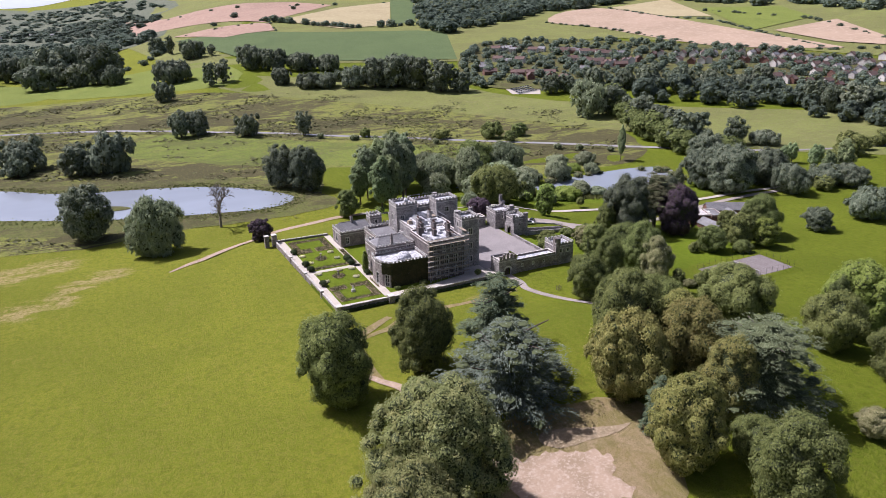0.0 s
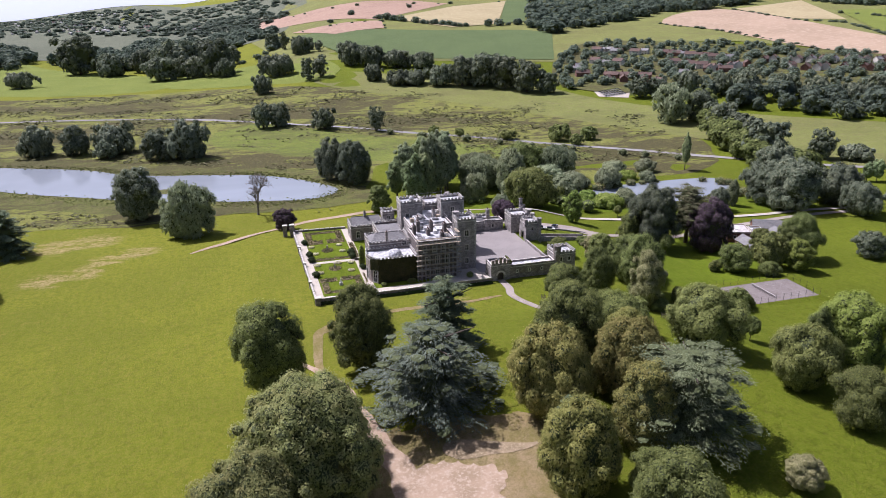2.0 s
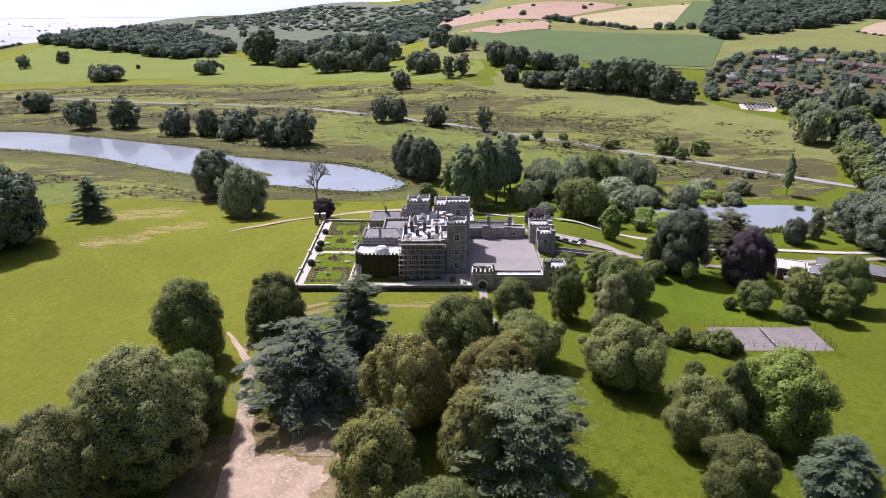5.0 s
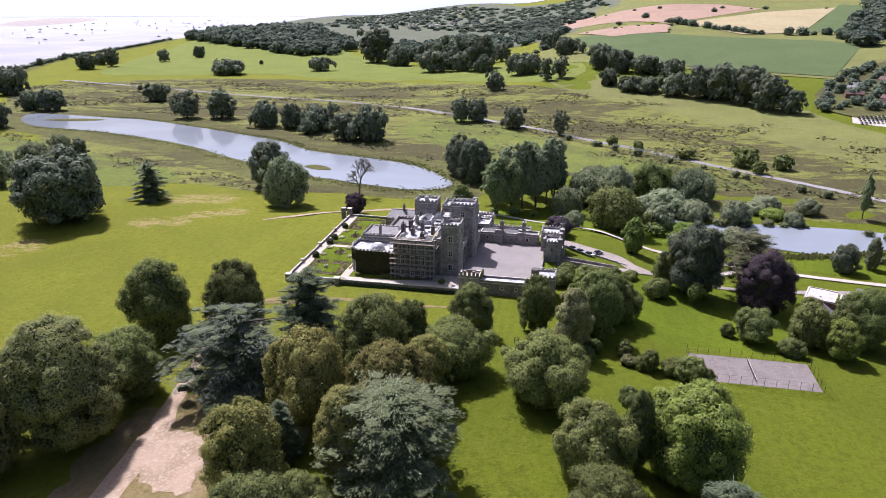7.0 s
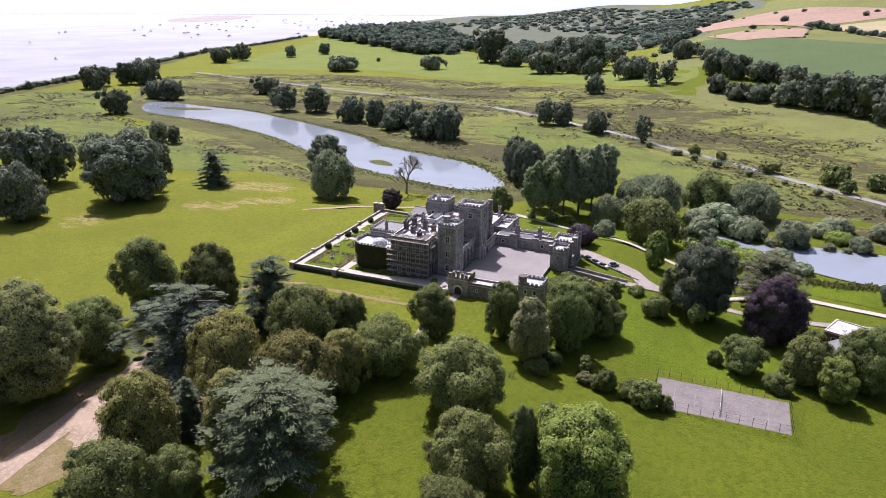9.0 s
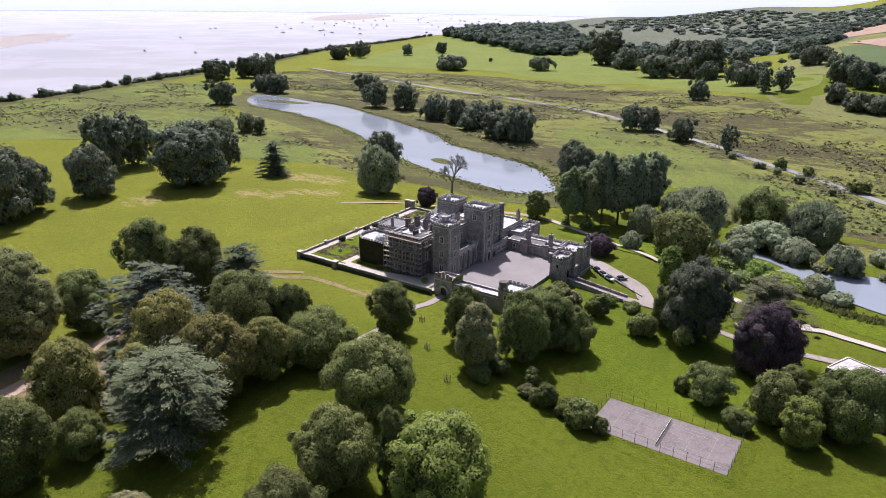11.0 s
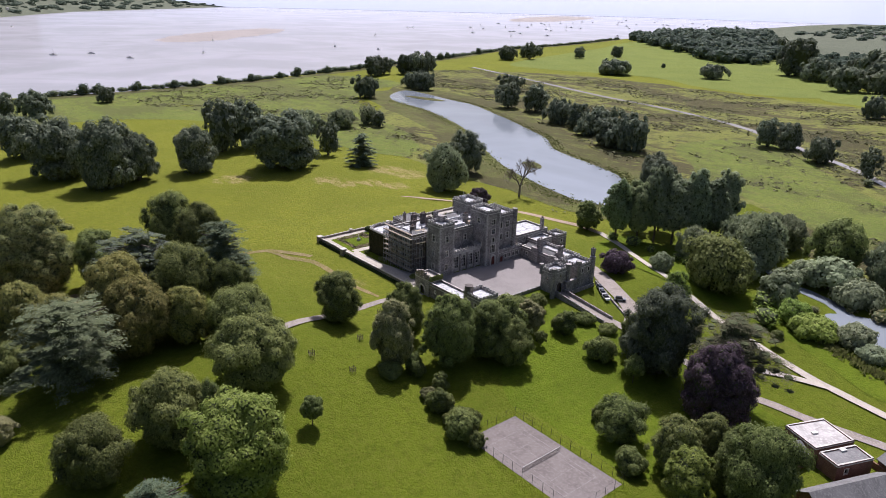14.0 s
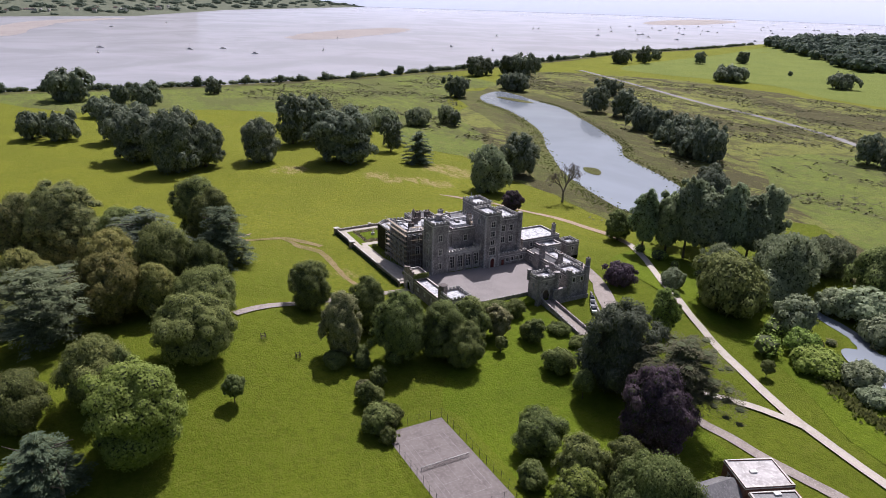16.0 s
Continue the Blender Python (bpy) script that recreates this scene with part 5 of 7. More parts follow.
    k = rng.uniform(0.75, 1.2, (3, n, 1))
    return np.stack([c + u * s * k[0] * long, c - u * s * 0.6 * k[1] * long + w * s * wide * k[1], c - u * s * 0.6 * k[2] * long - w * s * wide * k[2]], 1).reshape(-1, 3)


ICO = bmesh.new()
bmesh.ops.create_icosphere(ICO, subdivisions=2, radius=1.0)
ICO_V = np.array([v.co[:] for v in ICO.verts])
ICO_F = np.array([[v.index for v in f.verts] for f in ICO.faces])
ICO.free()
ICO1 = bmesh.new()
bmesh.ops.create_icosphere(ICO1, subdivisions=1, radius=1.0)
ICO1_V = np.array([v.co[:] for v in ICO1.verts])
ICO1_F = np.array([[v.index for v in f.verts] for f in ICO1.faces])
ICO1.free()


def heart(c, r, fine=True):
    """A solid heart that closes the gaps in a crown or in one of its lobes."""
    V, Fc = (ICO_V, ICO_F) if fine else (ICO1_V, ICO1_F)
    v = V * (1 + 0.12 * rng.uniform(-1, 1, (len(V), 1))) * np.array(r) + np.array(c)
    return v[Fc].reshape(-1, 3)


def outermost(p, cen, lr, depth):
    """Which points lie in no other lobe's inner part."""
    d = (p ** 2).sum(1)[:, None] + (cen ** 2).sum(1)[None] - 2 * p @ cen.T
    return (d > (depth * lr[None]) ** 2).all(1)


def broadleaf(n_lobes, n_cards, size, h=1.0, crown=0.12, droop=0.0, spread=1.0, lobe=(0.26, 0.42), uneven=0.16, full=2.1, taper=0.06):
    """A crown one unit in radius and h high: many billowing lobes of leaf sprays round a solid heart. Gives the heart
    and the leaves.
    """
    n_lobes = int(n_lobes * max(1.0, h / 1.8) ** 0.6)
    u = rng.uniform(-0.9, 1.0, n_lobes)
    az = rng.uniform(0, 2 * math.pi, n_lobes)
    for _ in range(8):                     # ease crowded lobes apart
        p = np.stack([np.cos(az) * np.sqrt(1 - u * u), np.sin(az) * np.sqrt(1 - u * u), u], 1)
        q = p[:, None] - p[None]
        w = np.exp(-(q ** 2).sum(2) * n_lobes * 0.3)
        p = p + 0.25 * (q * w[:, :, None]).sum(1)
        p /= np.linalg.norm(p, axis=1)[:, None]
        u, az = np.clip(p[:, 2], -0.9, 1), np.arctan2(p[:, 1], p[:, 0])
    lr = lobe[0] + (lobe[1] - lobe[0]) * rng.uniform(0, 1, n_lobes) ** 1.4
    zc, zr = h * (1 + crown) / 2, h * (1 - crown) / 2
    seed = rng.uniform(0, 50)
    sway = 1 + uneven * np.array([1.5 * noise.noise(Vector((math.cos(a) * 1.4 + seed, math.sin(a) * 1.4, k * 1.6 + seed))) + 1.1 * noise.noise(Vector((math.cos(a) * 3.3, math.sin(a) * 3.3 + seed, k * 3.4 * max(1.0, h / 2)))) for a, k in zip(az, u)])
    f = (1 - lr * 0.75) * sway * rng.uniform(1 - uneven * 0.35, 1 + uneven * 0.25, n_lobes)
    rad = (1 - np.abs(u) ** full) ** (1 / full) * spread * (1 - taper * u)
    cen = np.stack([np.cos(az) * rad * f, np.sin(az) * rad * f, zc + u * (zr - 0.7 * lr) * np.where(u > 0, 1 + 0.5 * (sway - 1), 1)], 1)
    cen[:, 2] = np.maximum(cen[:, 2], lr * 0.75 + 0.04 * h)
    tall_lobe = np.array([1, 1, 0.86 if h < 2.6 else 1.0])
    i = rng.choice(n_lobes, int(n_cards * 4.0), p=lr ** 2 / (lr ** 2).sum())
    q = unit(len(i))
    out = (cen[i] - np.array([0, 0, zc * 0.85])) * np.array([1, 1, 0.8])
    out /= np.linalg.norm(out, axis=1)[:, None] + 1e-9
    pos = cen[i] + q * tall_lobe * (lr[i] * (0.80 + 0.46 * rng.uniform(0, 1, len(i)) ** 1.5 + 0.5 * rng.uniform(0, 1, len(i)) ** 8))[:, None]
    if droop:
        pos[:, 2] -= droop * rng.uniform(0, 1, len(i)) ** 2 * lr[i]
    keep = ((q * out).sum(1) + 0.7 * q[:, 2] > -0.25) & outermost(pos / tall_lobe, cen / tall_lobe, lr, 0.93)
    keep = np.flatnonzero(keep)[:n_cards]
    pos, q, out = pos[keep], q[keep], out[keep]
    low = unit(n_cards // 8)
    pos = np.concatenate([pos, low * np.array([0.76 * spread, 0.76 * spread, zr * 0.82]) * rng.uniform(0.96, 1.1, (len(low), 1)) + np.array([0, 0, zc])])
    q, out = np.concatenate([q, low]), np.concatenate([out, low])
    nrm = 1.15 * q + 0.3 * out + np.array([0, 0, 0.3]) + 0.55 * unit(len(q))
    if droop:
        nrm = nrm * np.array([1, 1, 0.4])
        down = np.array([0, 0, -0.8]) + 0.9 * unit(len(q))
        leafy = blades(pos, nrm / np.linalg.norm(nrm, axis=1)[:, None], down / np.linalg.norm(down, axis=1)[:, None], size, 1.3, 0.55)
    else:
        leafy = cards(pos, nrm, size)
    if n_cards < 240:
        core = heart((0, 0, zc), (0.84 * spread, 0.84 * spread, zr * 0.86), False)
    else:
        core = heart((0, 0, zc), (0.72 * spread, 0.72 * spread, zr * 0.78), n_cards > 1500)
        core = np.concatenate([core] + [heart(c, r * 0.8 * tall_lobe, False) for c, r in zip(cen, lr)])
    wide, tall = np.quantile(np.hypot(leafy[:, 0], leafy[:, 1]), 0.994), np.quantile(leafy[:, 2], 0.999)
    fit = np.array([1 / wide, 1 / wide, h / tall])
    return core * fit, leafy * fit


def layered(n_tiers, per_tier, n_cards, size, h=1.0, top_flat=0.5, low=0.18, thin=0.055, sag=0.16, lumpy=0.25):
    """A cedar or pine: level sprays of needles along limbs that stand out in tiers."""
    sprays = []
    seed = rng.uniform(0, 50)
    for i in range(n_tiers):
        z = low + (1 - low) * (i + 0.5) / n_tiers
        reach = min(1.0, (1 - z) ** (1 - top_flat) * 0.95 + 0.10)
        limbs = max(4, int(per_tier * (0.4 + 0.6 * reach) * 0.8))
        for j in range(limbs):
            a = 2 * math.pi * (j + rng.uniform(-0.35, 0.35)) / limbs + i * 1.3
            tip = reach * rng.uniform(0.72, 1.06) * (1 + lumpy * noise.noise(Vector((math.cos(a) + seed, math.sin(a), z * 2.5))))
            lift = h * rng.uniform(-0.04, 0.04)
            k = max(2, int(tip / 0.12))
            for q in range(k):
                f = (q + 0.6) / k
                off = rng.uniform(-0.5, 0.5) * (0.10 + 0.24 * f * tip)
                x, y = math.cos(a) * tip * f - math.sin(a) * off, math.sin(a) * tip * f + math.cos(a) * off
                sprays.append((x, y, h * z + lift + h * 0.03 * f * (1 - 2.2 * f) + rng.uniform(-0.012, 0.012) * h, rng.uniform(0.10, 0.19) * (0.75 + 0.25 * reach)))
    sp = np.array(sprays)
    i = rng.choice(len(sp), n_cards, p=sp[:, 3] ** 2 / (sp[:, 3] ** 2).sum())
    a, rr = rng.uniform(0, 2 * math.pi, n_cards), sp[i, 3]
    q = np.sqrt(rng.uniform(0, 1, n_cards)) * rr * 1.15
    pos = np.stack([sp[i, 0] + q * np.cos(a), sp[i, 1] + q * np.sin(a), sp[i, 2] + h * thin * 0.45 * (1 - (q / rr) ** 2) * rng.uniform(-0.3, 1.1, n_cards) - sag * q], 1)
    away = np.stack([pos[:, 0], pos[:, 1], 0 * q], 1)
    away = away / (np.linalg.norm(away, axis=1)[:, None] + 0.05) + 0.5 * unit(n_cards) + np.array([0, 0, -0.15])
    away /= np.linalg.norm(away, axis=1)[:, None]
    nrm = np.stack([0.5 * pos[:, 0], 0.5 * pos[:, 1], 1.0 + 0 * q], 1) + 0.4 * unit(n_cards)
    leafy = blades(pos, nrm / np.linalg.norm(nrm, axis=1)[:, None], away, size, 1.5, 0.4)
    pads = [heart((x, y, z - 0.012 * h), (0.7 * r, 0.7 * r, h * thin * 0.2), False) for x, y, z, r in sprays[::2]]
    for k in range(6):                   # solid shade-dark cores close to the stem, so nothing shows through
        z = low + (0.86 - low) * k / 5
        g = 0.42 * min(1.0, (1 - z) ** (1 - top_flat) * 0.95 + 0.1)
        pads.append(heart((0, 0, h * z), (g, g, h * 0.11), False))
    return np.concatenate(pads), leafy


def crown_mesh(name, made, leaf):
    """One mesh of a crown: a core coloured dark for inner shade, leaves without."""
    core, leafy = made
    return quads_mesh(name, np.concatenate([core, leafy]), [leaf, SHADE_CORE], [1] * (len(core) // 3) + [0] * (len(leafy) // 3))


def trunk_mesh(name, h, top, r0, limbs, reach, mat=BARK):
    """A tapered stem with limbs; unit spread, h high."""
    s = Shape()
    s.rod((0, 0, -0.05), (0.01, 0, 0.25 * top), r0 * 1.25, r0, 7)
    s.rod((0.01, 0, 0.25 * top), (-0.01, 0.01, top), r0, r0 * 0.35, 7)
    for k in range(limbs):
        a, z = k * 2.4 + rng.uniform(-0.4, 0.4), top * rng.uniform(0.3, 0.85)
        e = reach * rng.uniform(0.6, 1.0)
        s.rod((0, 0, z), (math.cos(a) * e, math.sin(a) * e, z + (h - z) * rng.uniform(0.15, 0.55)), r0 * 0.42, r0 * 0.12, 5)
    return s.mesh(name, [mat])


# kind: (leaf material, label, category, natural height and radius, crown maker by (lobes, clumps, size))
KINDS = {
    "oak": (OAK, "broad dark green oak in full leaf", "tree", 20.0, 10.0, lambda q, n, s, h: broadleaf(int(95 * q), n, s, h, 0.0, 0, 1.0, (0.14, 0.32), 0.36)),
    "fieldoak": (BACKLIT_OAK, "broad oak in open grassland, leaves darkened as if back-lit", "tree", 20.0, 10.0, lambda q, n, s, h: broadleaf(int(110 * q), n, s, h, 0.0, 0, 1.0, (0.13, 0.30), 0.36, 2.5, 0.0)),
    "lime": (LIME, "rounded lime tree with yellowish blossom", "tree", 20.0, 10.0, lambda q, n, s, h: broadleaf(int(110 * q), n, s, h, 0.0, 0, 1.0, (0.13, 0.26), 0.28)),
    "biglime": (BIG_LEAVES, "huge spreading pale green tree", "tree", 26.0, 17.0, lambda q, n, s, h: broadleaf(int(200 * q), n, s, h, 0.0, 0, 1.0, (0.10, 0.20), 0.24)),
    "maple": (MAPLE, "bright green rounded maple tree", "tree", 18.0, 10.0, lambda q, n, s, h: broadleaf(int(100 * q), n, s, h, 0.0, 0, 1.0, (0.14, 0.28), 0.28)),
    "olive": (OLIVE, "olive-green leafy tree beside the lawn", "tree", 20.0, 7.0, lambda q, n, s, h: broadleaf(int(110 * q), n, s, h, 0.04, 0, 0.95, (0.14, 0.28), 0.36)),
    "bluecedar": (BLUE, "blue-grey cedar with tiered branches", "tree", 26.0, 12.0, lambda q, n, s, h: layered(int(9 * q ** 0.5), int(14 * q), n, s, h, 0.70, 0.04, 0.07, 0.28, 0.6)),
    "cedar": (CEDAR, "flat-topped grey-green cedar with level plates", "tree", 24.0, 13.0, lambda q, n, s, h: layered(int(8 * q ** 0.5), int(15 * q), n, s, h, 0.86, 0.16, 0.05, 0.2, 0.4)),
    "oldcedar": (OLD_CEDAR, "brown-green spreading cedar with a bare lower trunk", "tree", 24.0, 13.0, lambda q, n, s, h: layered(int(7 * q ** 0.5), int(15 * q), n, s, h, 0.74, 0.34, 0.06, 0.2, 0.5)),
    "sapling": (OAK, "small young tree with a clear stem", "tree", 7.0, 3.0, lambda q, n, s, h: broadleaf(int(40 * q) + 6, n, s, h, 0.3, 0, 1.0, (0.2, 0.36), 0.3)),
    "pine": (PINE, "dark pine with open tiers", "tree", 22.0, 8.0, lambda q, n, s, h: layered(int(12 * q ** 0.5), int(12 * q), n, s, h, 0.5, 0.05, 0.06)),
    "darkcedar": (PINE, "dark cedar with uneven spreading tiers", "tree", 24.0, 9.0, lambda q, n, s, h: layered(int(10 * q ** 0.5), int(13 * q), n, s, h, 0.62, 0.04, 0.06, 0.25, 0.5)),
    "willow": (WILLOW, "pale grey-green drooping willow", "tree", 18.0, 10.0, lambda q, n, s, h: broadleaf(int(110 * q), n, s, h, 0.0, 0.4, 1.0, (0.15, 0.27), 0.28)),
    "poplar": (POPLAR, "tall narrow poplar tree in leaf", "tree", 34.0, 7.0, lambda q, n, s, h: broadleaf(int(120 * q), n, s, h, 0.2, 0, 0.9, (0.13, 0.30), 0.5, 2.1, 0.1)),
    "greypoplar": (GREY_POPLAR, "tall grey-green poplar tree in leaf", "tree", 34.0, 7.0, lambda q, n, s, h: broadleaf(int(120 * q), n, s, h, 0.2, 0, 0.9, (0.13, 0.30), 0.5, 2.1, 0.1)),
    "scrub": (WILLOW, "pale grey-green willow scrub by the water", "shrub", 6.0, 4.0, lambda q, n, s, h: broadleaf(int(50 * q) + 4, n, s, h, 0.0, 0, 1.0, (0.18, 0.34), 0.28)),
    "sallow": (MAPLE, "bright green rounded sallow by the water", "shrub", 6.0, 4.0, lambda q, n, s, h: broadleaf(int(50 * q) + 4, n, s, h, 0.0, 0, 1.0, (0.18, 0.34), 0.28)),
    "copper": (COPPER, "dark purple copper beech in leaf", "tree", 18.0, 9.0, lambda q, n, s, h: broadleaf(int(105 * q), n, s, h, 0.0, 0, 1.0, (0.13, 0.28), 0.3)),
    "bush": (OAK, "rounded dark green garden shrub", "shrub", 6.0, 4.0, lambda q, n, s, h: broadleaf(int(40 * q) + 4, n, s, h, 0.0, 0, 1.0, (0.18, 0.36), 0.28)),
}
PROTO = {}


def proto(kind, tier, v, aspect):
    """The meshes of one tree form; tier 0 is finest."""
    key = (kind, tier, v, aspect)
    if key not in PROTO:
        leaf, label, cat, hh, rr, make = KINDS[kind]
        hh = aspect * rr
        q = (1.0, 0.75, 0.42)[tier]
        small = kind in ("bush", "scrub", "sallow", "sapling")
        needles = kind in ("oldcedar", "cedar", "pine", "bluecedar", "darkcedar")
        n = (6000, 3600, 550)[tier] if small else (46000, 9000, 1500)[tier] if kind == "biglime" else (34000, 12000, 2000)[tier] if needles else (27000, 9500, 1500)[tier]
        leafsize = ((0.36, 0.56, 1.1)[tier] if not small else (0.25, 0.34, 0.72)[tier]) * (0.66 if needles else 1.0) / rr
        n_, quads = 4, make(q, n, leafsize, hh / rr)
        stem = trunk_mesh("trunk", hh / rr, hh / rr * (0.92 if needles else 0.6), 0.04 if small else 0.06, (9, 5, 3)[tier], 0.75)
        PROTO[key] = (crown_mesh("crown", quads, leaf), stem)
    return PROTO[key]


COUNT = [0]
TREE_GROUP = {k: "shrubs of the park" for k in ("bush", "scrub", "sallow")}


def plant(kind, x, y, h, r, tier=None, z=None):
    """A tree of its own at (x, y), h high and r in radius."""
    COUNT[0] += 1
    if kind == "dead":
        return dead_tree(x, y, h, r)
    if z is None and kind not in ("bush", "scrub", "sallow", "sapling"):
        h -= knoll(x, y)           # heights are given above the plain
    away = math.hypot(x - 150, y - 90)
    if tier is None:
        tier = 0 if away < 118 and kind not in ("bush", "scrub", "sallow") or away < 175 and r > 9.5 or away < 90 else (1 if away < 330 else 2)
    v = COUNT[0] % (2 if tier < 2 else 3)
    aspect = min((0.9, 1.3, 1.8, 2.4, 3.1, 4.0), key=lambda a: abs(math.log(a * r / h)))
    crown, stem = proto(kind, tier, v, aspect)
    leaf, label, cat, hh, rr, make = KINDS[kind]
    ob = new({"fieldoak": "oak_tree", "bush": "shrub", "scrub": "willow_shrub", "sallow": "sallow_shrub", "greypoplar": "grey_poplar", "copper": "copper_beech", "bluecedar": "blue_cedar", "darkcedar": "dark_cedar", "oldcedar": "old_cedar", "sapling": "young_tree", "biglime": "big_tree"}.get(kind, kind if kind in ("cedar", "pine", "willow", "poplar") else kind + "_tree"))
    ob.matrix_basis = Matrix.LocRotScale((x, y, (land(x, y) if z is None else z)), Euler((0, 0, rng.uniform(0, 6.28))), (r, r, h / aspect))
    tagged(ob, label, cat, TREE_GROUP.get(kind, "trees of the park"))
    part("trunk", stem, ob)
    part("crown", crown, ob)
    return ob


def dead_tree(x, y, h, r):
    """A bare tree: forking limbs down to twig ends."""
    s = Shape()
    own = np.random.default_rng(5)

    def grow(a, d, length, rad, depth):
        b = a + d * length
        s.rod(a, b, rad, rad * 0.7, 6 if depth > 2 else 4)
        if depth == 0:
            return
        for k in range(3 if depth > 1 else 4):
            t = (d + Vector(own.normal(size=3)).normalized() * (0.62 if depth > 3 else 0.75) + Vector((0, 0, 0.12))).normalized()
            grow(a + d * length * own.uniform(0.75, 1.0), t, length * own.uniform(0.62, 0.85), rad * 0.62, depth - 1)

    grow(Vector((0, 0, -0.5)), Vector((0.04, 0, 1)), h * 0.25, 0.6, 6)
    v = np.array(s.v)
    v *= np.array([r / np.abs(v[:, :2]).max(), r / np.abs(v[:, :2]).max(), h / v[:, 2].max()])
    s.v = [tuple(p) for p in v]
    ob = thing("dead_tree", "bare leafless dead tree with pale grey limbs", "tree", at=(x, y, land(x, y)))
    part("limb", s.mesh("limb", [DEAD_WOOD]), ob)
    return ob


def wood(name, spots, leaf, label, size=1.7, n=160, category="woodland"):
    """Many far crowns as one mass. spots: (x, y, height, radius)."""
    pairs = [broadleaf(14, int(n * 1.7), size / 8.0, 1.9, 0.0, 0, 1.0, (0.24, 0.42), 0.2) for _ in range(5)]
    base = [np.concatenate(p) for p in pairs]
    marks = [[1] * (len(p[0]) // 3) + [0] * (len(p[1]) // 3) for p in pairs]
    out = []
    for i, (x, y, h, r) in enumerate(spots):
        b = base[i % 5]
        a = rng.uniform(0, 6.28)
        c, si = math.cos(a), math.sin(a)
        out.append(np.stack([(b[:, 0] * c - b[:, 1] * si) * r + x, (b[:, 0] * si + b[:, 1] * c) * r + y, b[:, 2] * h / 1.9 + land(x, y) - 0.3], 1))
    idx = [m for i in range(len(spots)) for m in marks[i % 5]]
    return tagged(new(name, quads_mesh(name, np.concatenate(out), [leaf, SHADE_CORE], idx)), label, category, kind="stuff")


def inside(x, y, poly):
    c, j = False, len(poly) - 1
    for i in range(len(poly)):
        if (poly[i][1] > y) != (poly[j][1] > y) and x < (poly[j][0] - poly[i][0]) * (y - poly[i][1]) / (poly[j][1] - poly[i][1]) + poly[i][0]:
            c = not c
        j = i
    return c


def fill(poly, gap, h, r, spread=0.3):
    """Spots for a wood inside an outline."""
    xs, ys = [p[0] for p in poly], [p[1] for p in poly]
    out = []
    for x in np.arange(min(xs), max(xs), gap):
        for y in np.arange(min(ys), max(ys), gap):
            px, py = x + rng.uniform(-0.45, 0.45) * gap, y + rng.uniform(-0.45, 0.45) * gap
            if inside(px, py, poly):
                k = rng.uniform(1 - spread, 1 + spread)
                out.append((px, py, h * k, r * k))
    return out


def hedge(pts, gap, h, r, skip=0.0):
    """Spots along a hedgerow."""
    out = []
    for (x0, y0), (x1, y1) in zip(pts, pts[1:]):
        n = max(1, int(math.hypot(x1 - x0, y1 - y0) / gap))
        for k in range(n):
            if rng.uniform() < skip:
                continue
            t = (k + rng.uniform(0, 1)) / n
            q = rng.uniform(0.55, 1.3)
            out.append((x0 + (x1 - x0) * t + rng.uniform(-2, 2), y0 + (y1 - y0) * t + rng.uniform(-2, 2), h * q, r * q))
    return out


# park trees nearest the flight
plant("oak", 43.8, 154.9, 30.5, 11.2)
plant("oak", 68.5, 157.0, 31.8, 10.3)
plant("darkcedar", 91.5, 155.3, 31.5, 11.4)
plant("bluecedar", 81.0, 131.9, 29.8, 16.5)
plant("biglime", 49.5, 106.5, 35.5, 16.0)
plant("biglime", 37.0, 92.0, 29.0, 13.5)
plant("oak", 55.0, 124.7, 24.2, 9.6)
plant("lime", 106.7, 117.9, 32.3, 11.6)
plant("oak", 117.7, 132.6, 36.2, 10.3)
plant("oak", 124.3, 144.0, 30.3, 6.9)
plant("lime", 127.0, 116.5, 32.0, 10.8)
plant("lime", 132.7, 128.0, 29.0, 6.5)
plant("oak", 137.1, 141.1, 26.9, 10.6)
plant("oak", 160.7, 134.0, 29.3, 11.7)
plant("lime", 121.9, 99.8, 30.4, 7.6)
plant("cedar", 132.5, 99.1, 31.8, 14.3)
plant("lime", 102.5, 92.8, 28.7, 9.1)
plant("pine", 105.4, 104.3, 22.3, 5.0)
plant("oak", 113.0, 74.4, 26.4, 9.9)
plant("oak", 116.8, 86.8, 18.2, 6.2)
plant("oak", 136.7, 172.5, 22.5, 7.6)
plant("oak", 171.5, 109.2, 27.6, 9.2)
plant("maple", 193.0, 115.5, 29.6, 11.0)
plant("oak", 181.5, 115.2, 28.2, 4.1)
plant("oak", 174.2, 92.3, 23.4, 8.2)
plant("oak", 155.0, 185.4, 21.0, 7.0)
plant("olive", 166.3, 172.7, 24.0, 6.4)
plant("oak", 173.5, 188.0, 23.0, 9.0)
plant("oak", 175.0, 200.0, 18.0, 8.2)
plant("oak", 182.0, 205.0, 14.0, 6.5)
plant("oak", 171.0, 213.0, 14.5, 6.6)
plant("olive", 172.5, 222.0, 11.0, 5.0)
plant("fieldoak", 210.0, 238.5, 28.0, 12.2, 0)
plant("copper", 231.9, 229.8, 23.8, 11.0)
plant("oldcedar", 229.0, 242.2, 27.0, 13.6, 0)
plant("pine", 197.0, 97.1, 20.6, 9.3)
plant("oak", 223.2, 201.6, 11.4, 7.3)
plant("oak", 239.0, 201.0, 15.0, 7.0)
plant("maple", 247.0, 194.0, 13.0, 6.0)
plant("oak", 252.0, 206.0, 17.0, 7.5)
plant("oak", 243.0, 211.0, 14.0, 6.0)
plant("bush", 233.0, 193.0, 6.0, 4.5)
plant("copper", 157.6, 286.2, 8.9, 7.1)
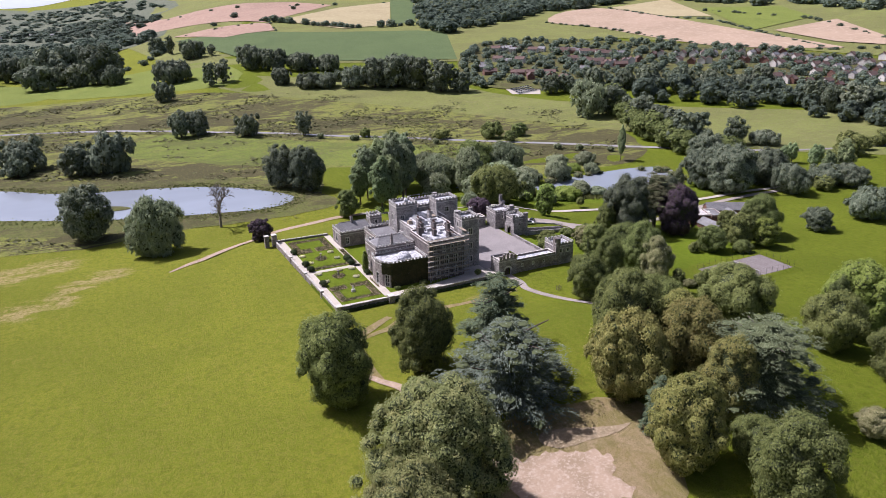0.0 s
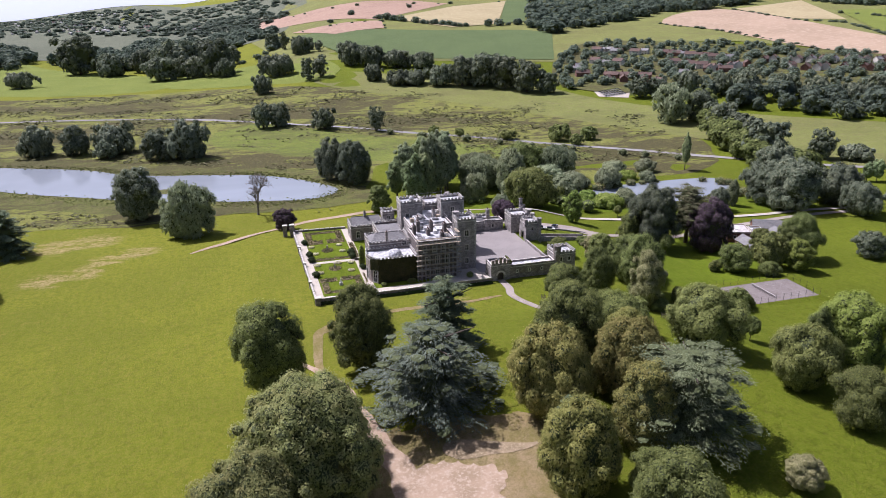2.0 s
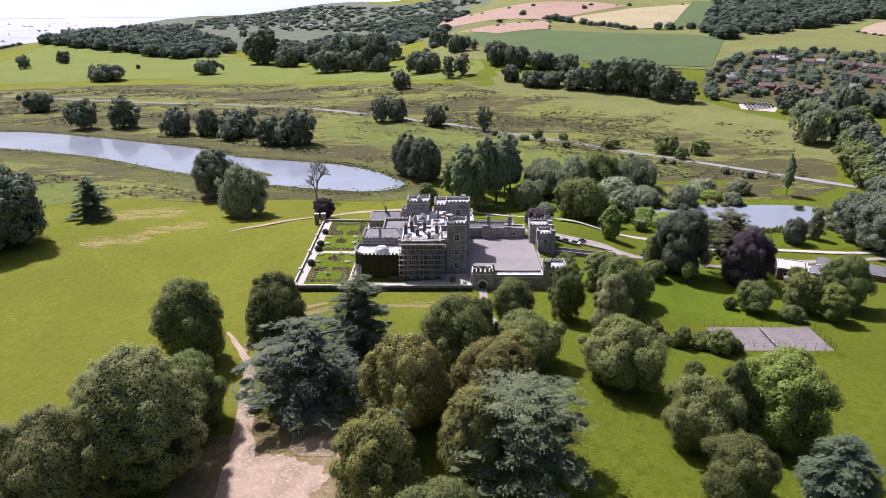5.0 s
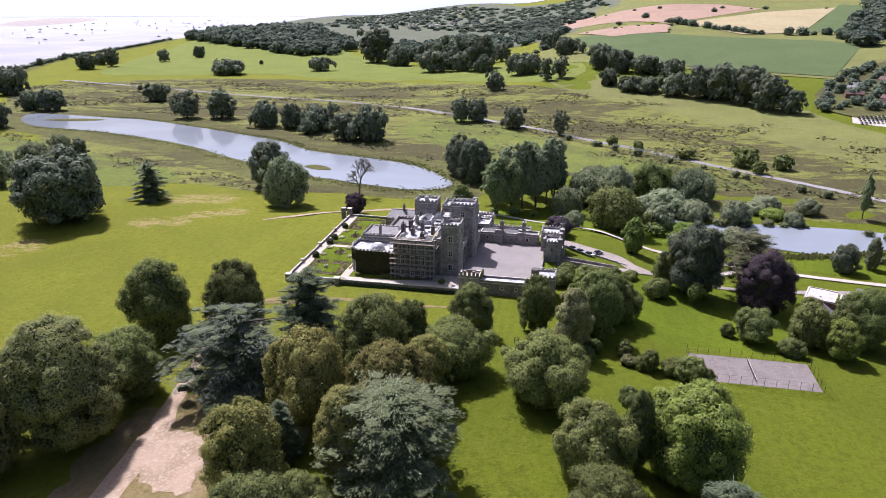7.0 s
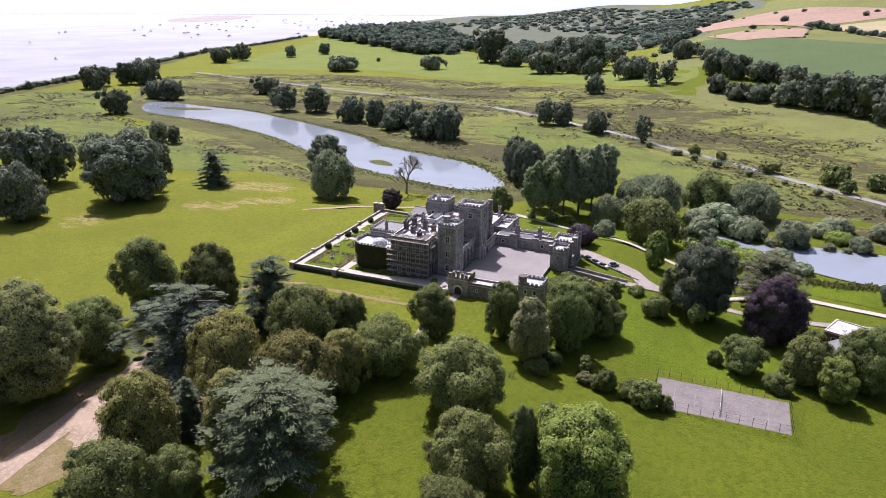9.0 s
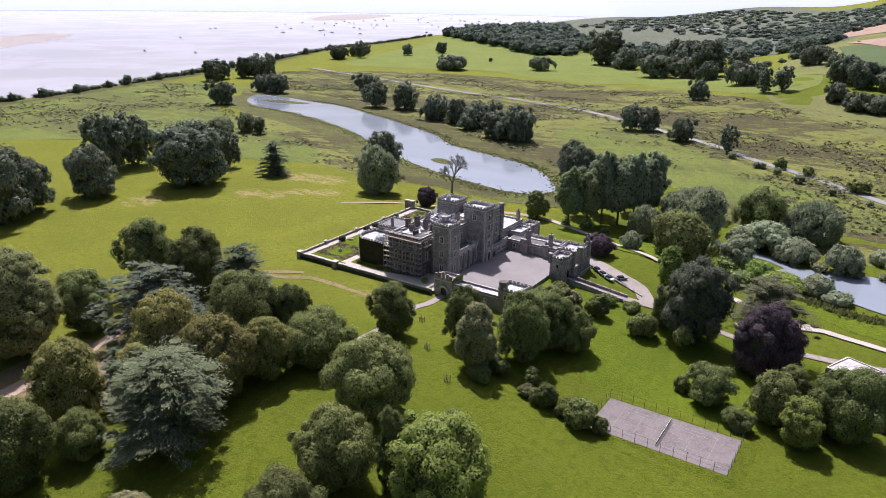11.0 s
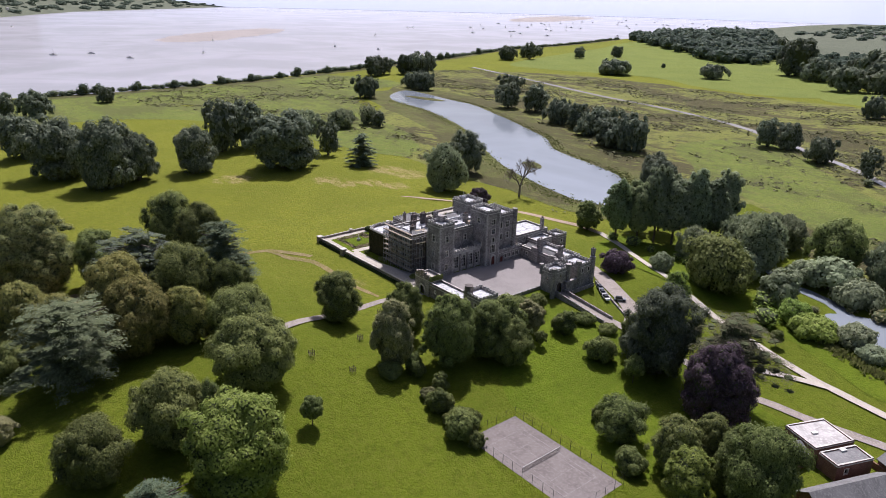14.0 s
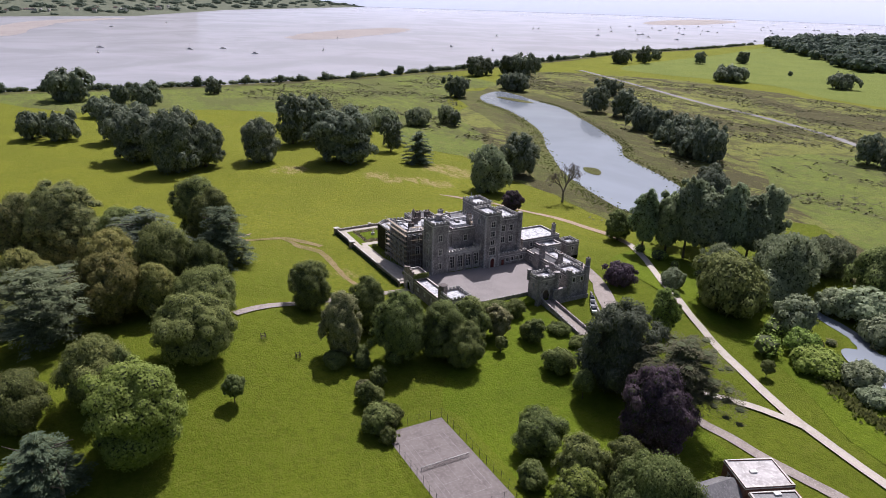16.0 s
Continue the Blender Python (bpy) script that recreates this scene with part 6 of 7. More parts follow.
plant("willow", 12.7, 319.0, 27.0, 13.1)
plant("fieldoak", -15.0, 358.9, 27.5, 12.6)
plant("dead", 44.2, 347.5, 22.8, 10.9)
plant("fieldoak", -81.1, 266.7, 36.4, 23.5)
plant("pine", -62.5, 312.3, 22.0, 11.3)
plant("maple", 189.5, 276.4, 15.7, 5.6)
plant("copper", 55.6, 306.1, 10.3, 6.3)
plant("oak", 182.7, 314.5, 21.4, 16.4)
plant("olive", 146.5, 79.0, 15.0, 4.6, 0)
# trees and shrubs below the forecourt
plant("bush", 189, 173, 5.2, 3.0)
plant("bush", 197, 173, 4.6, 4.8)
plant("bush", 178, 230, 6.5, 3.2)
plant("sapling", 181, 217.8, 5.6, 2.3, 1)
plant("bush", 196, 228, 7.5, 5.8)
plant("bush", 216, 203, 5.0, 3.2)
plant("bush", 170, 177, 5.7, 2.8)
plant("bush", 182, 177, 6.0, 2.7)
plant("oak", 257, 206, 19.8, 9.7)
plant("oak", 199, 241, 13.8, 5.7)
plant("sapling", 180.8, 138.7, 8.0, 3.0, 0)
plant("bush", 180, 231, 8.1, 3.7)
plant("bush", 200, 169, 7.8, 4.6)
plant("bush", 189, 171, 6.9, 3.0)
plant("sapling", 209, 227, 9.0, 3.4, 1)
plant("bush", 178, 242, 3.3, 4.2)
plant("bush", 187, 243, 3.2, 3.7)
plant("oak", 161, 229, 5.8, 6.6)
plant("oak", 163, 235, 6.2, 4.8)
plant("bush", 173, 176, 5.0, 2.8)
plant("olive", 183, 172.5, 5.0, 2.6, 1)
plant("bush", 186.5, 171, 4.2, 2.4)
plant("bush", 194.5, 170, 3.6, 2.4)
plant("bush", 205, 169.5, 4.6, 3.0)
# trees behind the castle
plant("oak", 106, 332, 14.7, 6.9)
plant("poplar", 124, 330, 30, 7.4)
plant("poplar", 131, 337, 29, 8.3)
plant("greypoplar", 136, 343, 37, 7.7)
plant("greypoplar", 143, 347, 33, 8.1)
plant("greypoplar", 148, 355, 36, 7.6)
plant("greypoplar", 152, 364, 31, 7.9)
plant("greypoplar", 150, 378, 33, 8.0)
plant("greypoplar", 127, 360, 30, 7.3)
plant("poplar", 119, 350, 25, 6.9)
plant("poplar", 138, 371, 31, 7.7)
plant("willow", 172, 363, 19.5, 15.1)
plant("willow", 227, 379, 18.8, 14.1)
plant("willow", 160, 338, 15.0, 8.6)
plant("oak", 203, 376, 22.5, 13.1)
plant("scrub", 210, 355, 13.2, 11.9)
plant("scrub", 224, 348, 10.2, 11.7)
plant("scrub", 243, 342, 12.6, 8.7)
plant("scrub", 164, 307, 8.0, 5.3)
plant("scrub", 265, 374, 7.8, 7.9)
plant("scrub", 284, 369, 8.8, 7.9)
plant("scrub", 257, 365, 6.5, 6.2)
plant("scrub", 272, 346, 7.4, 5.9)
plant("sallow", 225, 308, 7.2, 9.0)
plant("sallow", 264, 357, 5.6, 7.0)
plant("sallow", 216, 313, 8.7, 6.1)
plant("scrub", 237, 311, 8.2, 7.0)
plant("scrub", 205, 323, 14.4, 8.7)
plant("scrub", 201, 352, 9.8, 8.3)
plant("scrub", 245, 306, 4.7, 5.8)
plant("scrub", 183, 336, 12.3, 9.4)
plant("willow", 175, 386, 16.0, 12.1)
plant("sapling", 220.9, 289.2, 6.0, 2.4, 1)
plant("oak", 182, 203, 13.0, 6.5)
plant("oak", 170, 169, 7.9, 4.0)
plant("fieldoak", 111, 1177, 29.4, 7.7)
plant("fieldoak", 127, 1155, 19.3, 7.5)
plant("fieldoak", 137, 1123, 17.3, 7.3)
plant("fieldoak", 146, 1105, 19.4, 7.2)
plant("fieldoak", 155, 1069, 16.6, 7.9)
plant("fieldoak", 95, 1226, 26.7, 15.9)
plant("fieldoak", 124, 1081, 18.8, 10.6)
# west park
plant("fieldoak", -149, 274, 33.3, 16.6)
plant("fieldoak", -146, 254, 35.6, 14.4)
plant("fieldoak", -101, 219, 28.6, 14.2)
plant("fieldoak", -101, 310, 24.8, 9.1)
plant("fieldoak", -177, 404, 13.6, 6.4)
plant("fieldoak", -94, 168, 38.0, 19.5)
plant("fieldoak", -131, 151, 34.9, 21.0)
plant("fieldoak", -99, 185, 28.0, 14.5)
plant("fieldoak", -195, 144, 27.8, 17.3)
plant("fieldoak", -418, 122, 30.7, 27.3)
plant("fieldoak", -222, 92, 20.4, 13.7)
plant("fieldoak", -212, 111, 21.0, 15.6)
plant("fieldoak", -360, 182, 21.2, 17.0)
plant("fieldoak", -382, 163, 17.6, 11.7)
plant("fieldoak", -424, 256, 15.5, 11.3)
plant("fieldoak", -301, 141, 17.3, 14.5)
plant("pine", -122, 323, 20.0, 9.1)
plant("willow", -189, 344, 17.5, 14.1)
plant("willow", -190, 376, 15.8, 12.0)
plant("willow", -167, 320, 17.1, 8.9)
plant("willow", -192, 404, 16.4, 8.9)
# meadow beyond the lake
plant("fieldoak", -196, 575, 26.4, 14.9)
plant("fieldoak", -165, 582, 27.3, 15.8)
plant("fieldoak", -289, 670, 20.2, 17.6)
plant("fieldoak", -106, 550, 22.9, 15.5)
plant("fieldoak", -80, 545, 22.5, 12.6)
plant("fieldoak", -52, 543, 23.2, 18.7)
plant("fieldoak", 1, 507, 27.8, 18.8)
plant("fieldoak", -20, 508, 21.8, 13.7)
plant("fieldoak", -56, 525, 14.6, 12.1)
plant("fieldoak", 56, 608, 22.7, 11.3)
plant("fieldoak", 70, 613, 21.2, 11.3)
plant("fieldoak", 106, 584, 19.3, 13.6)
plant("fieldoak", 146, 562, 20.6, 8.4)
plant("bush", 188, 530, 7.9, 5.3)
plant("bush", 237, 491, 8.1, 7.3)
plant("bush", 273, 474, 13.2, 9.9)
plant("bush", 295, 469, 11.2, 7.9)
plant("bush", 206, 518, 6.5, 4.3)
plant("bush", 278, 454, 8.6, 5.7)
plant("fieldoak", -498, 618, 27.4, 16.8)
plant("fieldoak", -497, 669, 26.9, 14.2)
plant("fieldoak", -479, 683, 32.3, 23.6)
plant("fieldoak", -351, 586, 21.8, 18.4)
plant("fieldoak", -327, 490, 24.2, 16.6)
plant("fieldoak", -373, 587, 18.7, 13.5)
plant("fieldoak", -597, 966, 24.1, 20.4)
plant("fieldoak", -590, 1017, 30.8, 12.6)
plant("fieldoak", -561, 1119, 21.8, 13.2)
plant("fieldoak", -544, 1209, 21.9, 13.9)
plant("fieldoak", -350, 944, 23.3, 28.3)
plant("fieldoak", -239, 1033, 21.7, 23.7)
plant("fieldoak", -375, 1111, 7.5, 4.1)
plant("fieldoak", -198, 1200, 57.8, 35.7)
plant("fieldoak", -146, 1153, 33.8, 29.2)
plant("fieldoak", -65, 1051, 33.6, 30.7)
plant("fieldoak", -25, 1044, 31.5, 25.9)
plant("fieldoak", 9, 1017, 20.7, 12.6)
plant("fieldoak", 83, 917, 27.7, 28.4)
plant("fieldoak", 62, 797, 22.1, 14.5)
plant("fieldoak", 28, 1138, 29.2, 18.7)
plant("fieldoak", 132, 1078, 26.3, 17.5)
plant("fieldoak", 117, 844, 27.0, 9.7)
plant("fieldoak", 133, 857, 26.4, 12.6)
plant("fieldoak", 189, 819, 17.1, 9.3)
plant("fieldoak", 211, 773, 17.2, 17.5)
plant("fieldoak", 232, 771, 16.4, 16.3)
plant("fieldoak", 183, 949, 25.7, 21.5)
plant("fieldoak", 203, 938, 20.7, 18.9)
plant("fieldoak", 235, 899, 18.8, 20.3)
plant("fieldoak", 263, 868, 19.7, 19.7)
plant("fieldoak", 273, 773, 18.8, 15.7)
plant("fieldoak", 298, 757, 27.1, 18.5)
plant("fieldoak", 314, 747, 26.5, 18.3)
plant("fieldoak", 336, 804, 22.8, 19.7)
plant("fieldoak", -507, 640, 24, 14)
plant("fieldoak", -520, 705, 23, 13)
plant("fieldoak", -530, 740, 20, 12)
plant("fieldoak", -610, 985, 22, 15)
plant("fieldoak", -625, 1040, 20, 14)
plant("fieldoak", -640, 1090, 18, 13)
# meadow edge and village side
plant("fieldoak", -42, 1107, 51.9, 40.0)
plant("fieldoak", 7, 1038, 52.0, 29.3)
plant("fieldoak", -75, 1154, 41.1, 28.0)
plant("fieldoak", 22, 994, 24.9, 17.7)
plant("fieldoak", -102, 1189, 36.5, 27.0)
plant("fieldoak", 179, 916, 30.7, 21.1)
plant("fieldoak", 204, 890, 27.7, 20.6)
plant("fieldoak", 233, 876, 23.1, 20.5)
plant("fieldoak", 263, 857, 21.3, 16.0)
plant("fieldoak", 189, 804, 19.0, 13.4)
plant("fieldoak", 229, 762, 15.0, 12.9)
plant("fieldoak", 255, 751, 24.8, 19.3)
plant("fieldoak", 277, 740, 33.7, 20.4)
plant("fieldoak", 297, 729, 36.6, 20.4)
plant("fieldoak", 316, 710, 34.5, 20.1)
plant("fieldoak", 331, 685, 33.8, 19.7)
plant("fieldoak", 348, 671, 22.6, 13.5)
plant("willow", 390, 506, 33.5, 18.2)
plant("fieldoak", 423, 612, 20.9, 13.3)
plant("fieldoak", 416, 503, 26.6, 15.9)
plant("fieldoak", 391, 439, 28.1, 15.4)
plant("fieldoak", 379, 401, 26.6, 17.1)
plant("fieldoak", 370, 365, 28.0, 17.8)
plant("fieldoak", 336, 315, 25.6, 13.3)
plant("fieldoak", 312, 273, 27.6, 17.1)
plant("fieldoak", 308, 288, 23.9, 14.0)
plant("fieldoak", 341, 274, 21.5, 15.1)
plant("fieldoak", 337, 254, 16.6, 12.2)
plant("fieldoak", 276, 283, 12.4, 6.6)
plant("fieldoak", 569, 417, 25.9, 14.3)
plant("fieldoak", 367, 254, 12.2, 11.1)
plant("fieldoak", 428, 349, 10.8, 13.6)
plant("fieldoak", 410, 359, 21.0, 9.8)
plant("fieldoak", 439, 610, 19.3, 12.2)
plant("fieldoak", 472, 605, 23.4, 15.6)
plant("fieldoak", 498, 586, 22.0, 15.6)
plant("fieldoak", 509, 561, 29.8, 17.2)
plant("fieldoak", 541, 553, 22.7, 17.6)
plant("fieldoak", 564, 534, 21.3, 17.6)
plant("fieldoak", 583, 511, 16.7, 15.7)
plant("fieldoak", 600, 502, 23.9, 14.0)
plant("fieldoak", 570, 401, 23.1, 12.5)
plant("fieldoak", 576, 384, 27.0, 16.9)
plant("fieldoak", 590, 373, 24.5, 17.0)
plant("poplar", 309, 363, 24.4, 3.6)
plant("poplar", 390, 260, 22.0, 5.4)
plant("poplar", 390, 279, 15.4, 4.8)
plant("poplar", 391, 296, 13.4, 4.1)
plant("poplar", 380, 263, 16.4, 4.6)
plant("poplar", 387, 299, 11.4, 3.6)
plant("fieldoak", 322, 198, 15.7, 11.0)
plant("fieldoak", 286, 198, 11.4, 7.3)
plant("fieldoak", 376, 246, 12.1, 11.1)
plant("willow", 184, 347, 25.8, 9.8)
plant("willow", 288, 288, 14.5, 3.4)
plant("fieldoak", 90, 409, 26.6, 10.4)
plant("fieldoak", 102, 396, 26.6, 13.5)

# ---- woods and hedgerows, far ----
wood("hill_wood", fill([(705, 1612), (531, 1173), (532, 1055), (663, 1133), (832, 1214), (1010, 1235), (1150, 1330), (1000, 1600), (800, 1750)], 27, 18, 17), HAZED_LEAVES, "dense dark woodland on the hillside", 2.6, 90)
wood("hill_wood", fill([(1129, 1196), (1151, 1092), (1154, 984), (1243, 1048), (1350, 1150), (1250, 1260)], 27, 16, 16), HAZED_LEAVES, "dense dark woodland on the hillside", 2.6, 90)
wood("hill_wood", fill([(1224, 1019), (1215, 923), (1174, 794), (1239, 810), (1295, 937), (1340, 1000)], 27, 15, 16), HAZED_LEAVES, "dense dark woodland on the hillside", 2.6, 90)
wood("shore_wood", fill([(-810, 1610), (-660, 1485), (-518, 1395), (-376, 1302), (-318, 1325), (-330, 1480), (-560, 1800), (-820, 1900)], 26, 22, 18), HAZED_LEAVES, "dense woodland beside the estuary", 2.6, 110)
wood("meadow_wood", fill([(-256, 1325), (-175, 1238), (-111, 1230), (-60, 1290), (-110, 1441), (-230, 1500), (-290, 1430)], 20, 22, 13), HAZED_LEAVES, "clump of tall parkland trees", 2.6, 150)
wood("town_trees", fill([(-900, 2700), (-400, 2300), (93, 2088), (250, 2300), (60, 3600), (-700, 4300), (-1200, 4200)], 66, 10, 18, 0.4), HAZED_LEAVES, "trees and gardens of a distant town", 4.0, 44)
wood("low_hill_trees", fill([(-234, 2404), (-81, 2082), (88, 1788), (170, 1900), (110, 2400), (-100, 2600)], 36, 11, 14, 0.5), HAZED_LEAVES, "scattered trees and hedges on low hills", 3.5, 80)
wood("field_edge_wood", fill([(-180, 1600), (-60, 1450), (60, 1440), (130, 1500), (90, 1750), (-60, 1900), (-200, 2000)], 34, 15, 14, 0.4), HAZED_LEAVES, "belt of trees below the fields", 3.0, 100)
wood("hedgerow", hedge([(140, 1373), (308, 1348), (293, 1245)], 22, 5, 5, 0.3), HAZED_LEAVES, "hedgerow between the fields", 2.0, 80, "hedge")
wood("hedgerow", hedge([(300, 1400), (418, 1226), (484, 1203), (560, 1205)], 11, 11, 9, 0.1), HAZED_LEAVES, "tall hedgerow above the crop field", 2.2, 110, "hedge")
wood("hedgerow", hedge([(732, 1085), (764, 961), (763, 726), (838, 598), (905, 540)], 13, 4, 5, 0.1), HAZED_LEAVES, "hedgerow below the stubble", 2.0, 80, "hedge")
wood("hedgerow", hedge([(950, 1178), (930, 993), (960, 920), (905, 783), (845, 618)], 11, 4, 5, 0.1), HAZED_LEAVES, "hedgerow on the hillside", 2.0, 80, "hedge")
wood("hedgerow", hedge([(1040, 1030), (1060, 800), (1000, 700), (940, 590)], 18, 5, 5, 0.2), HAZED_LEAVES, "hedgerow on the hillside", 2.0, 80, "hedge")
wood("hedgerow", hedge([(39, 2223), (176, 1783), (311, 1676), (514, 1614), (640, 1590)], 40, 6, 6, 0.3), HAZED_LEAVES, "hedgerow between the fields", 2.0, 80, "hedge")
wood("hedgerow", hedge([(206, 1412), (269, 1500), (370, 1560), (467, 1580)], 45, 9, 8, 0.2), HAZED_LEAVES, "hedgerow trees between fields", 2.2, 90, "hedge")
wood("hedgerow", hedge([(-60, 1100), (60, 1120), (130, 1300)], 30, 10, 10, 0.2), HAZED_LEAVES, "hedgerow trees between fields", 2.2, 90, "hedge")
wood("shore_scrub", hedge([(-494, -200), (-494, 62), (-488, 220), (-515, 430), (-575, 620), (-675, 900), (-785, 1160), (-865, 1640)], 5.0, 5.5, 6.5, 0.08), HAZED_LEAVES, "scrub along the estuary bank", 1.3, 60, "scrub")
wood("shore_trees", hedge([(-488, -200), (-488, 62), (-482, 220), (-508, 430), (-568, 620), (-668, 900), (-775, 1160)], 21, 10, 5.5, 0.35), HAZED_LEAVES, "small windswept trees along the estuary bank", 1.4, 120)
wood("village_trees", [p for p in fill([(360, 680), (458, 880), (566, 960), (700, 850), (775, 700), (815, 507), (693, 400), (600, 420), (560, 560), (455, 600)], 18.5, 8.0, 6.0, 0.45) if math.hypot(p[0] - 405, p[1] - 637) > 35], HAZED_LEAVES, "garden trees among the village houses", 1.9, 110)
wood("village_trees", fill([(480, 590), (560, 560), (600, 440), (560, 400), (470, 520)], 22, 17, 11, 0.3), HAZED_LEAVES, "tall trees beside the village", 1.4, 320)
wood("park_belt", fill([(520, 420), (640, 380), (700, 300), (600, 270), (540, 330)], 24, 15, 11, 0.3), HAZED_LEAVES, "belt of trees beyond the pasture", 1.5, 260)
wood("park_belt", hedge([(345, 300), (360, 360), (385, 430), (420, 500), (455, 560)], 12, 18, 12, 0.1), OAK, "belt of tall trees by the stream", 1.0, 800)
wood("park_belt", hedge([(345, 245), (380, 255), (420, 285), (480, 300), (560, 290)], 14, 13, 9, 0.15), OAK, "belt of trees by the stream", 1.0, 600)
wood("stream_scrub", hedge([(150, 545), (200, 500), (232, 470), (265, 440), (300, 405), (330, 375)], 15, 5, 4, 0.25), WILLOW, "scrub along the river", 1.2, 70, "scrub")
wood("pond_scrub", hedge([(205, 318), (225, 338), (258, 342), (290, 342), (312, 328), (312, 308), (290, 296)], 7, 4.5, 4.5, 0.2), OLIVE, "olive-green scrub round the pond", 1.0, 110, "scrub")
wood("bank_scrub", hedge([(120, 330), (160, 330), (200, 322), (212, 300)], 8, 6, 5, 0.15), MAPLE, "scrub below the castle lawn", 1.0, 130, "scrub")


def reeds(name, line, wide, n, h, label):
    """Upright blades along a bank, uncountable."""
    pts = np.array(curve_points(line, 10))
    i = rng.integers(0, len(pts), n)
    c = np.zeros((n, 3))
    c[:, :2] = pts[i] + rng.normal(size=(n, 2)) * wide
    c[:, 2] = [land(x, y) + 0.3 for x, y in c[:, :2]]
    a = rng.uniform(0, 6.28, n)
    u = np.stack([np.cos(a), np.sin(a), 0 * a], 1) * rng.uniform(0.4, 0.9, n)[:, None]
    up = np.stack([rng.normal(size=n) * 0.2, rng.normal(size=n) * 0.2, h * rng.uniform(0.5, 1.2, n)], 1)
    q = np.stack([c - u, c + u, c + u * 0.4 + up, c - u * 0.4 + up], 1).reshape(-1, 3)
    return tagged(new(name, quads_mesh(name, q, REED, nper=4)), label, "reeds", kind="stuff")


reeds("reeds", [(95, 386), (76, 414), (54, 434), (29, 445), (-25, 461), (-60, 488), (-112, 513), (-216, 556), (-270, 563)], 3.0, 1500, 0.5, "green reeds along the far lake bank")
reeds("reeds", [(94, 380), (76, 365), (53, 366), (24, 374), (-17, 389), (-68, 416), (-117, 446), (-172, 472), (-229, 490), (-294, 500)], 3.5, 1500, 0.5, "green reeds along the near lake bank")
reeds("reeds", [(214, 322), (226, 308), (250, 296), (276, 300), (304, 312)], 1.6, 1400, 1.2, "green reeds round the pond")


def tussocks(name, poly, n, label):
    """Clumps of rushes standing thick in drifts over wet ground, uncountable."""
    xs, ys = [p[0] for p in poly], [p[1] for p in poly]
    spots = []
    while len(spots) < n:
        x, y = rng.uniform(min(xs), max(xs)), rng.uniform(min(ys), max(ys))
        drift = noise.noise(Vector((x * 0.012 + y * 0.006, y * 0.022 - x * 0.01, 1.3))) + 0.6 * noise.noise(Vector((x * 0.06, y * 0.06, 9.1)))
        if inside(x, y, poly) and drift > rng.uniform(-0.05, 0.5):
            spots.append((x, y, land(x, y) + 0.35))
    c = np.repeat(np.array(spots), 3, 0)
    c[:, :2] += rng.normal(size=(len(c), 2)) * 0.9
    c[:, 2] += rng.uniform(0.0, 0.45, len(c))
    return tagged(new(name, quads_mesh(name, cards(c, np.array([0, 0, 1.0]) + 0.6 * unit(len(c)), 1.25), RUSH)), label, "rushes", kind="stuff")


tussocks("rush_tussocks", [(-439, 629), (-229, 590), (-20, 490), (110, 420), (211, 400), (340, 400), (389, 539), (312, 646), (227, 722), (4, 880), (-149, 897), (-363, 884), (-513, 755)], 9000, "dark rush tussocks scattered over the marsh")
tussocks("rush_tussocks", [(-470, 250), (-500, 430), (-520, 560), (-400, 600), (-350, 490), (-240, 455), (-130, 410), (-20, 365), (60, 350), (100, 352), (60, 335), (-40, 340), (-120, 345), (-200, 350), (-300, 300)], 2600, "dark rush tussocks on the lake bank")
far_spots = []
for x, y, a, b in fill([(-2290, -700), (-2260, 0), (-2400, 388), (-3180, 870), (-4700, 2477), (-5300, 2477), (-4300, 1000), (-3300, 0), (-3100, -700)], 72, 12, 22, 0.4):
    inland = float(np.interp(y, FAR_Y, FAR_X)) - 20 - x
    if inland > 20 and wobble(x, y, 1.0, 0.004) > -0.6:
        far_spots.append((x, y, np.interp(inland, (0, 140, 490, 1190, 2490), (-9, 4, 30, 60, 75)) - land(x, y), b, a))
base_far = [np.concatenate(broadleaf(12, 85, 0.3, 0.8, 0.0, 0, 1.0, (0.24, 0.42), 0.2)) for _ in range(4)]
tagged(new("far_bank_wood", quads_mesh("far_bank_wood", np.concatenate([base_far[k % 4] * np.array([r, r, h * 1.25]) + np.array([x, y, land(x, y) + z - 1.0]) for k, (x, y, z, r, h) in enumerate(far_spots)]), [HAZED_LEAVES])), "haze-tinted woods and hedges on the far bank", "woodland", kind="stuff")

# ---- rose garden, courts and small structures ----
def tuft_mesh(name, x0, y0, x1, y1, h, n, size, mat, round_bed=False):
    """Low planting: clumps over a bed."""
    if round_bed:
        a, q = rng.uniform(0, 6.28, n), np.sqrt(rng.uniform(0, 1, n))
        px, py = (x0 + x1) / 2 + (x1 - x0) / 2 * q * np.cos(a), (y0 + y1) / 2 + (y1 - y0) / 2 * q * np.sin(a)
    else:
        px, py = rng.uniform(x0, x1, n), rng.uniform(y0, y1, n)
    pz = rng.uniform(0.05, 1, n) ** 0.7 * h * (0.6 + 0.4 * np.sin(px * 2.1) * np.cos(py * 1.7))
    c = np.stack([px, py, np.abs(pz)], 1)
    return quads_mesh(name, cards(c, np.array([0, 0, 1.0]) + 0.8 * unit(n), size), mat)


def flower_bed(x0, y0, x1, y1, round_bed=False):
    bed = thing("flower_bed", "earth bed of low roses and mixed perennials", "flower bed", "beds of the rose garden")
    s = Shape()
    if round_bed:
        s.prism(ring((x0 + x1) / 2, (y0 + y1) / 2, (x1 - x0) / 2, 16), -0.1, 0.04)
    else:
        s.box(x0, y0, -0.1, x1, y1, 0.04)
    part("soil", s.mesh("soil", [EARTH]), bed)
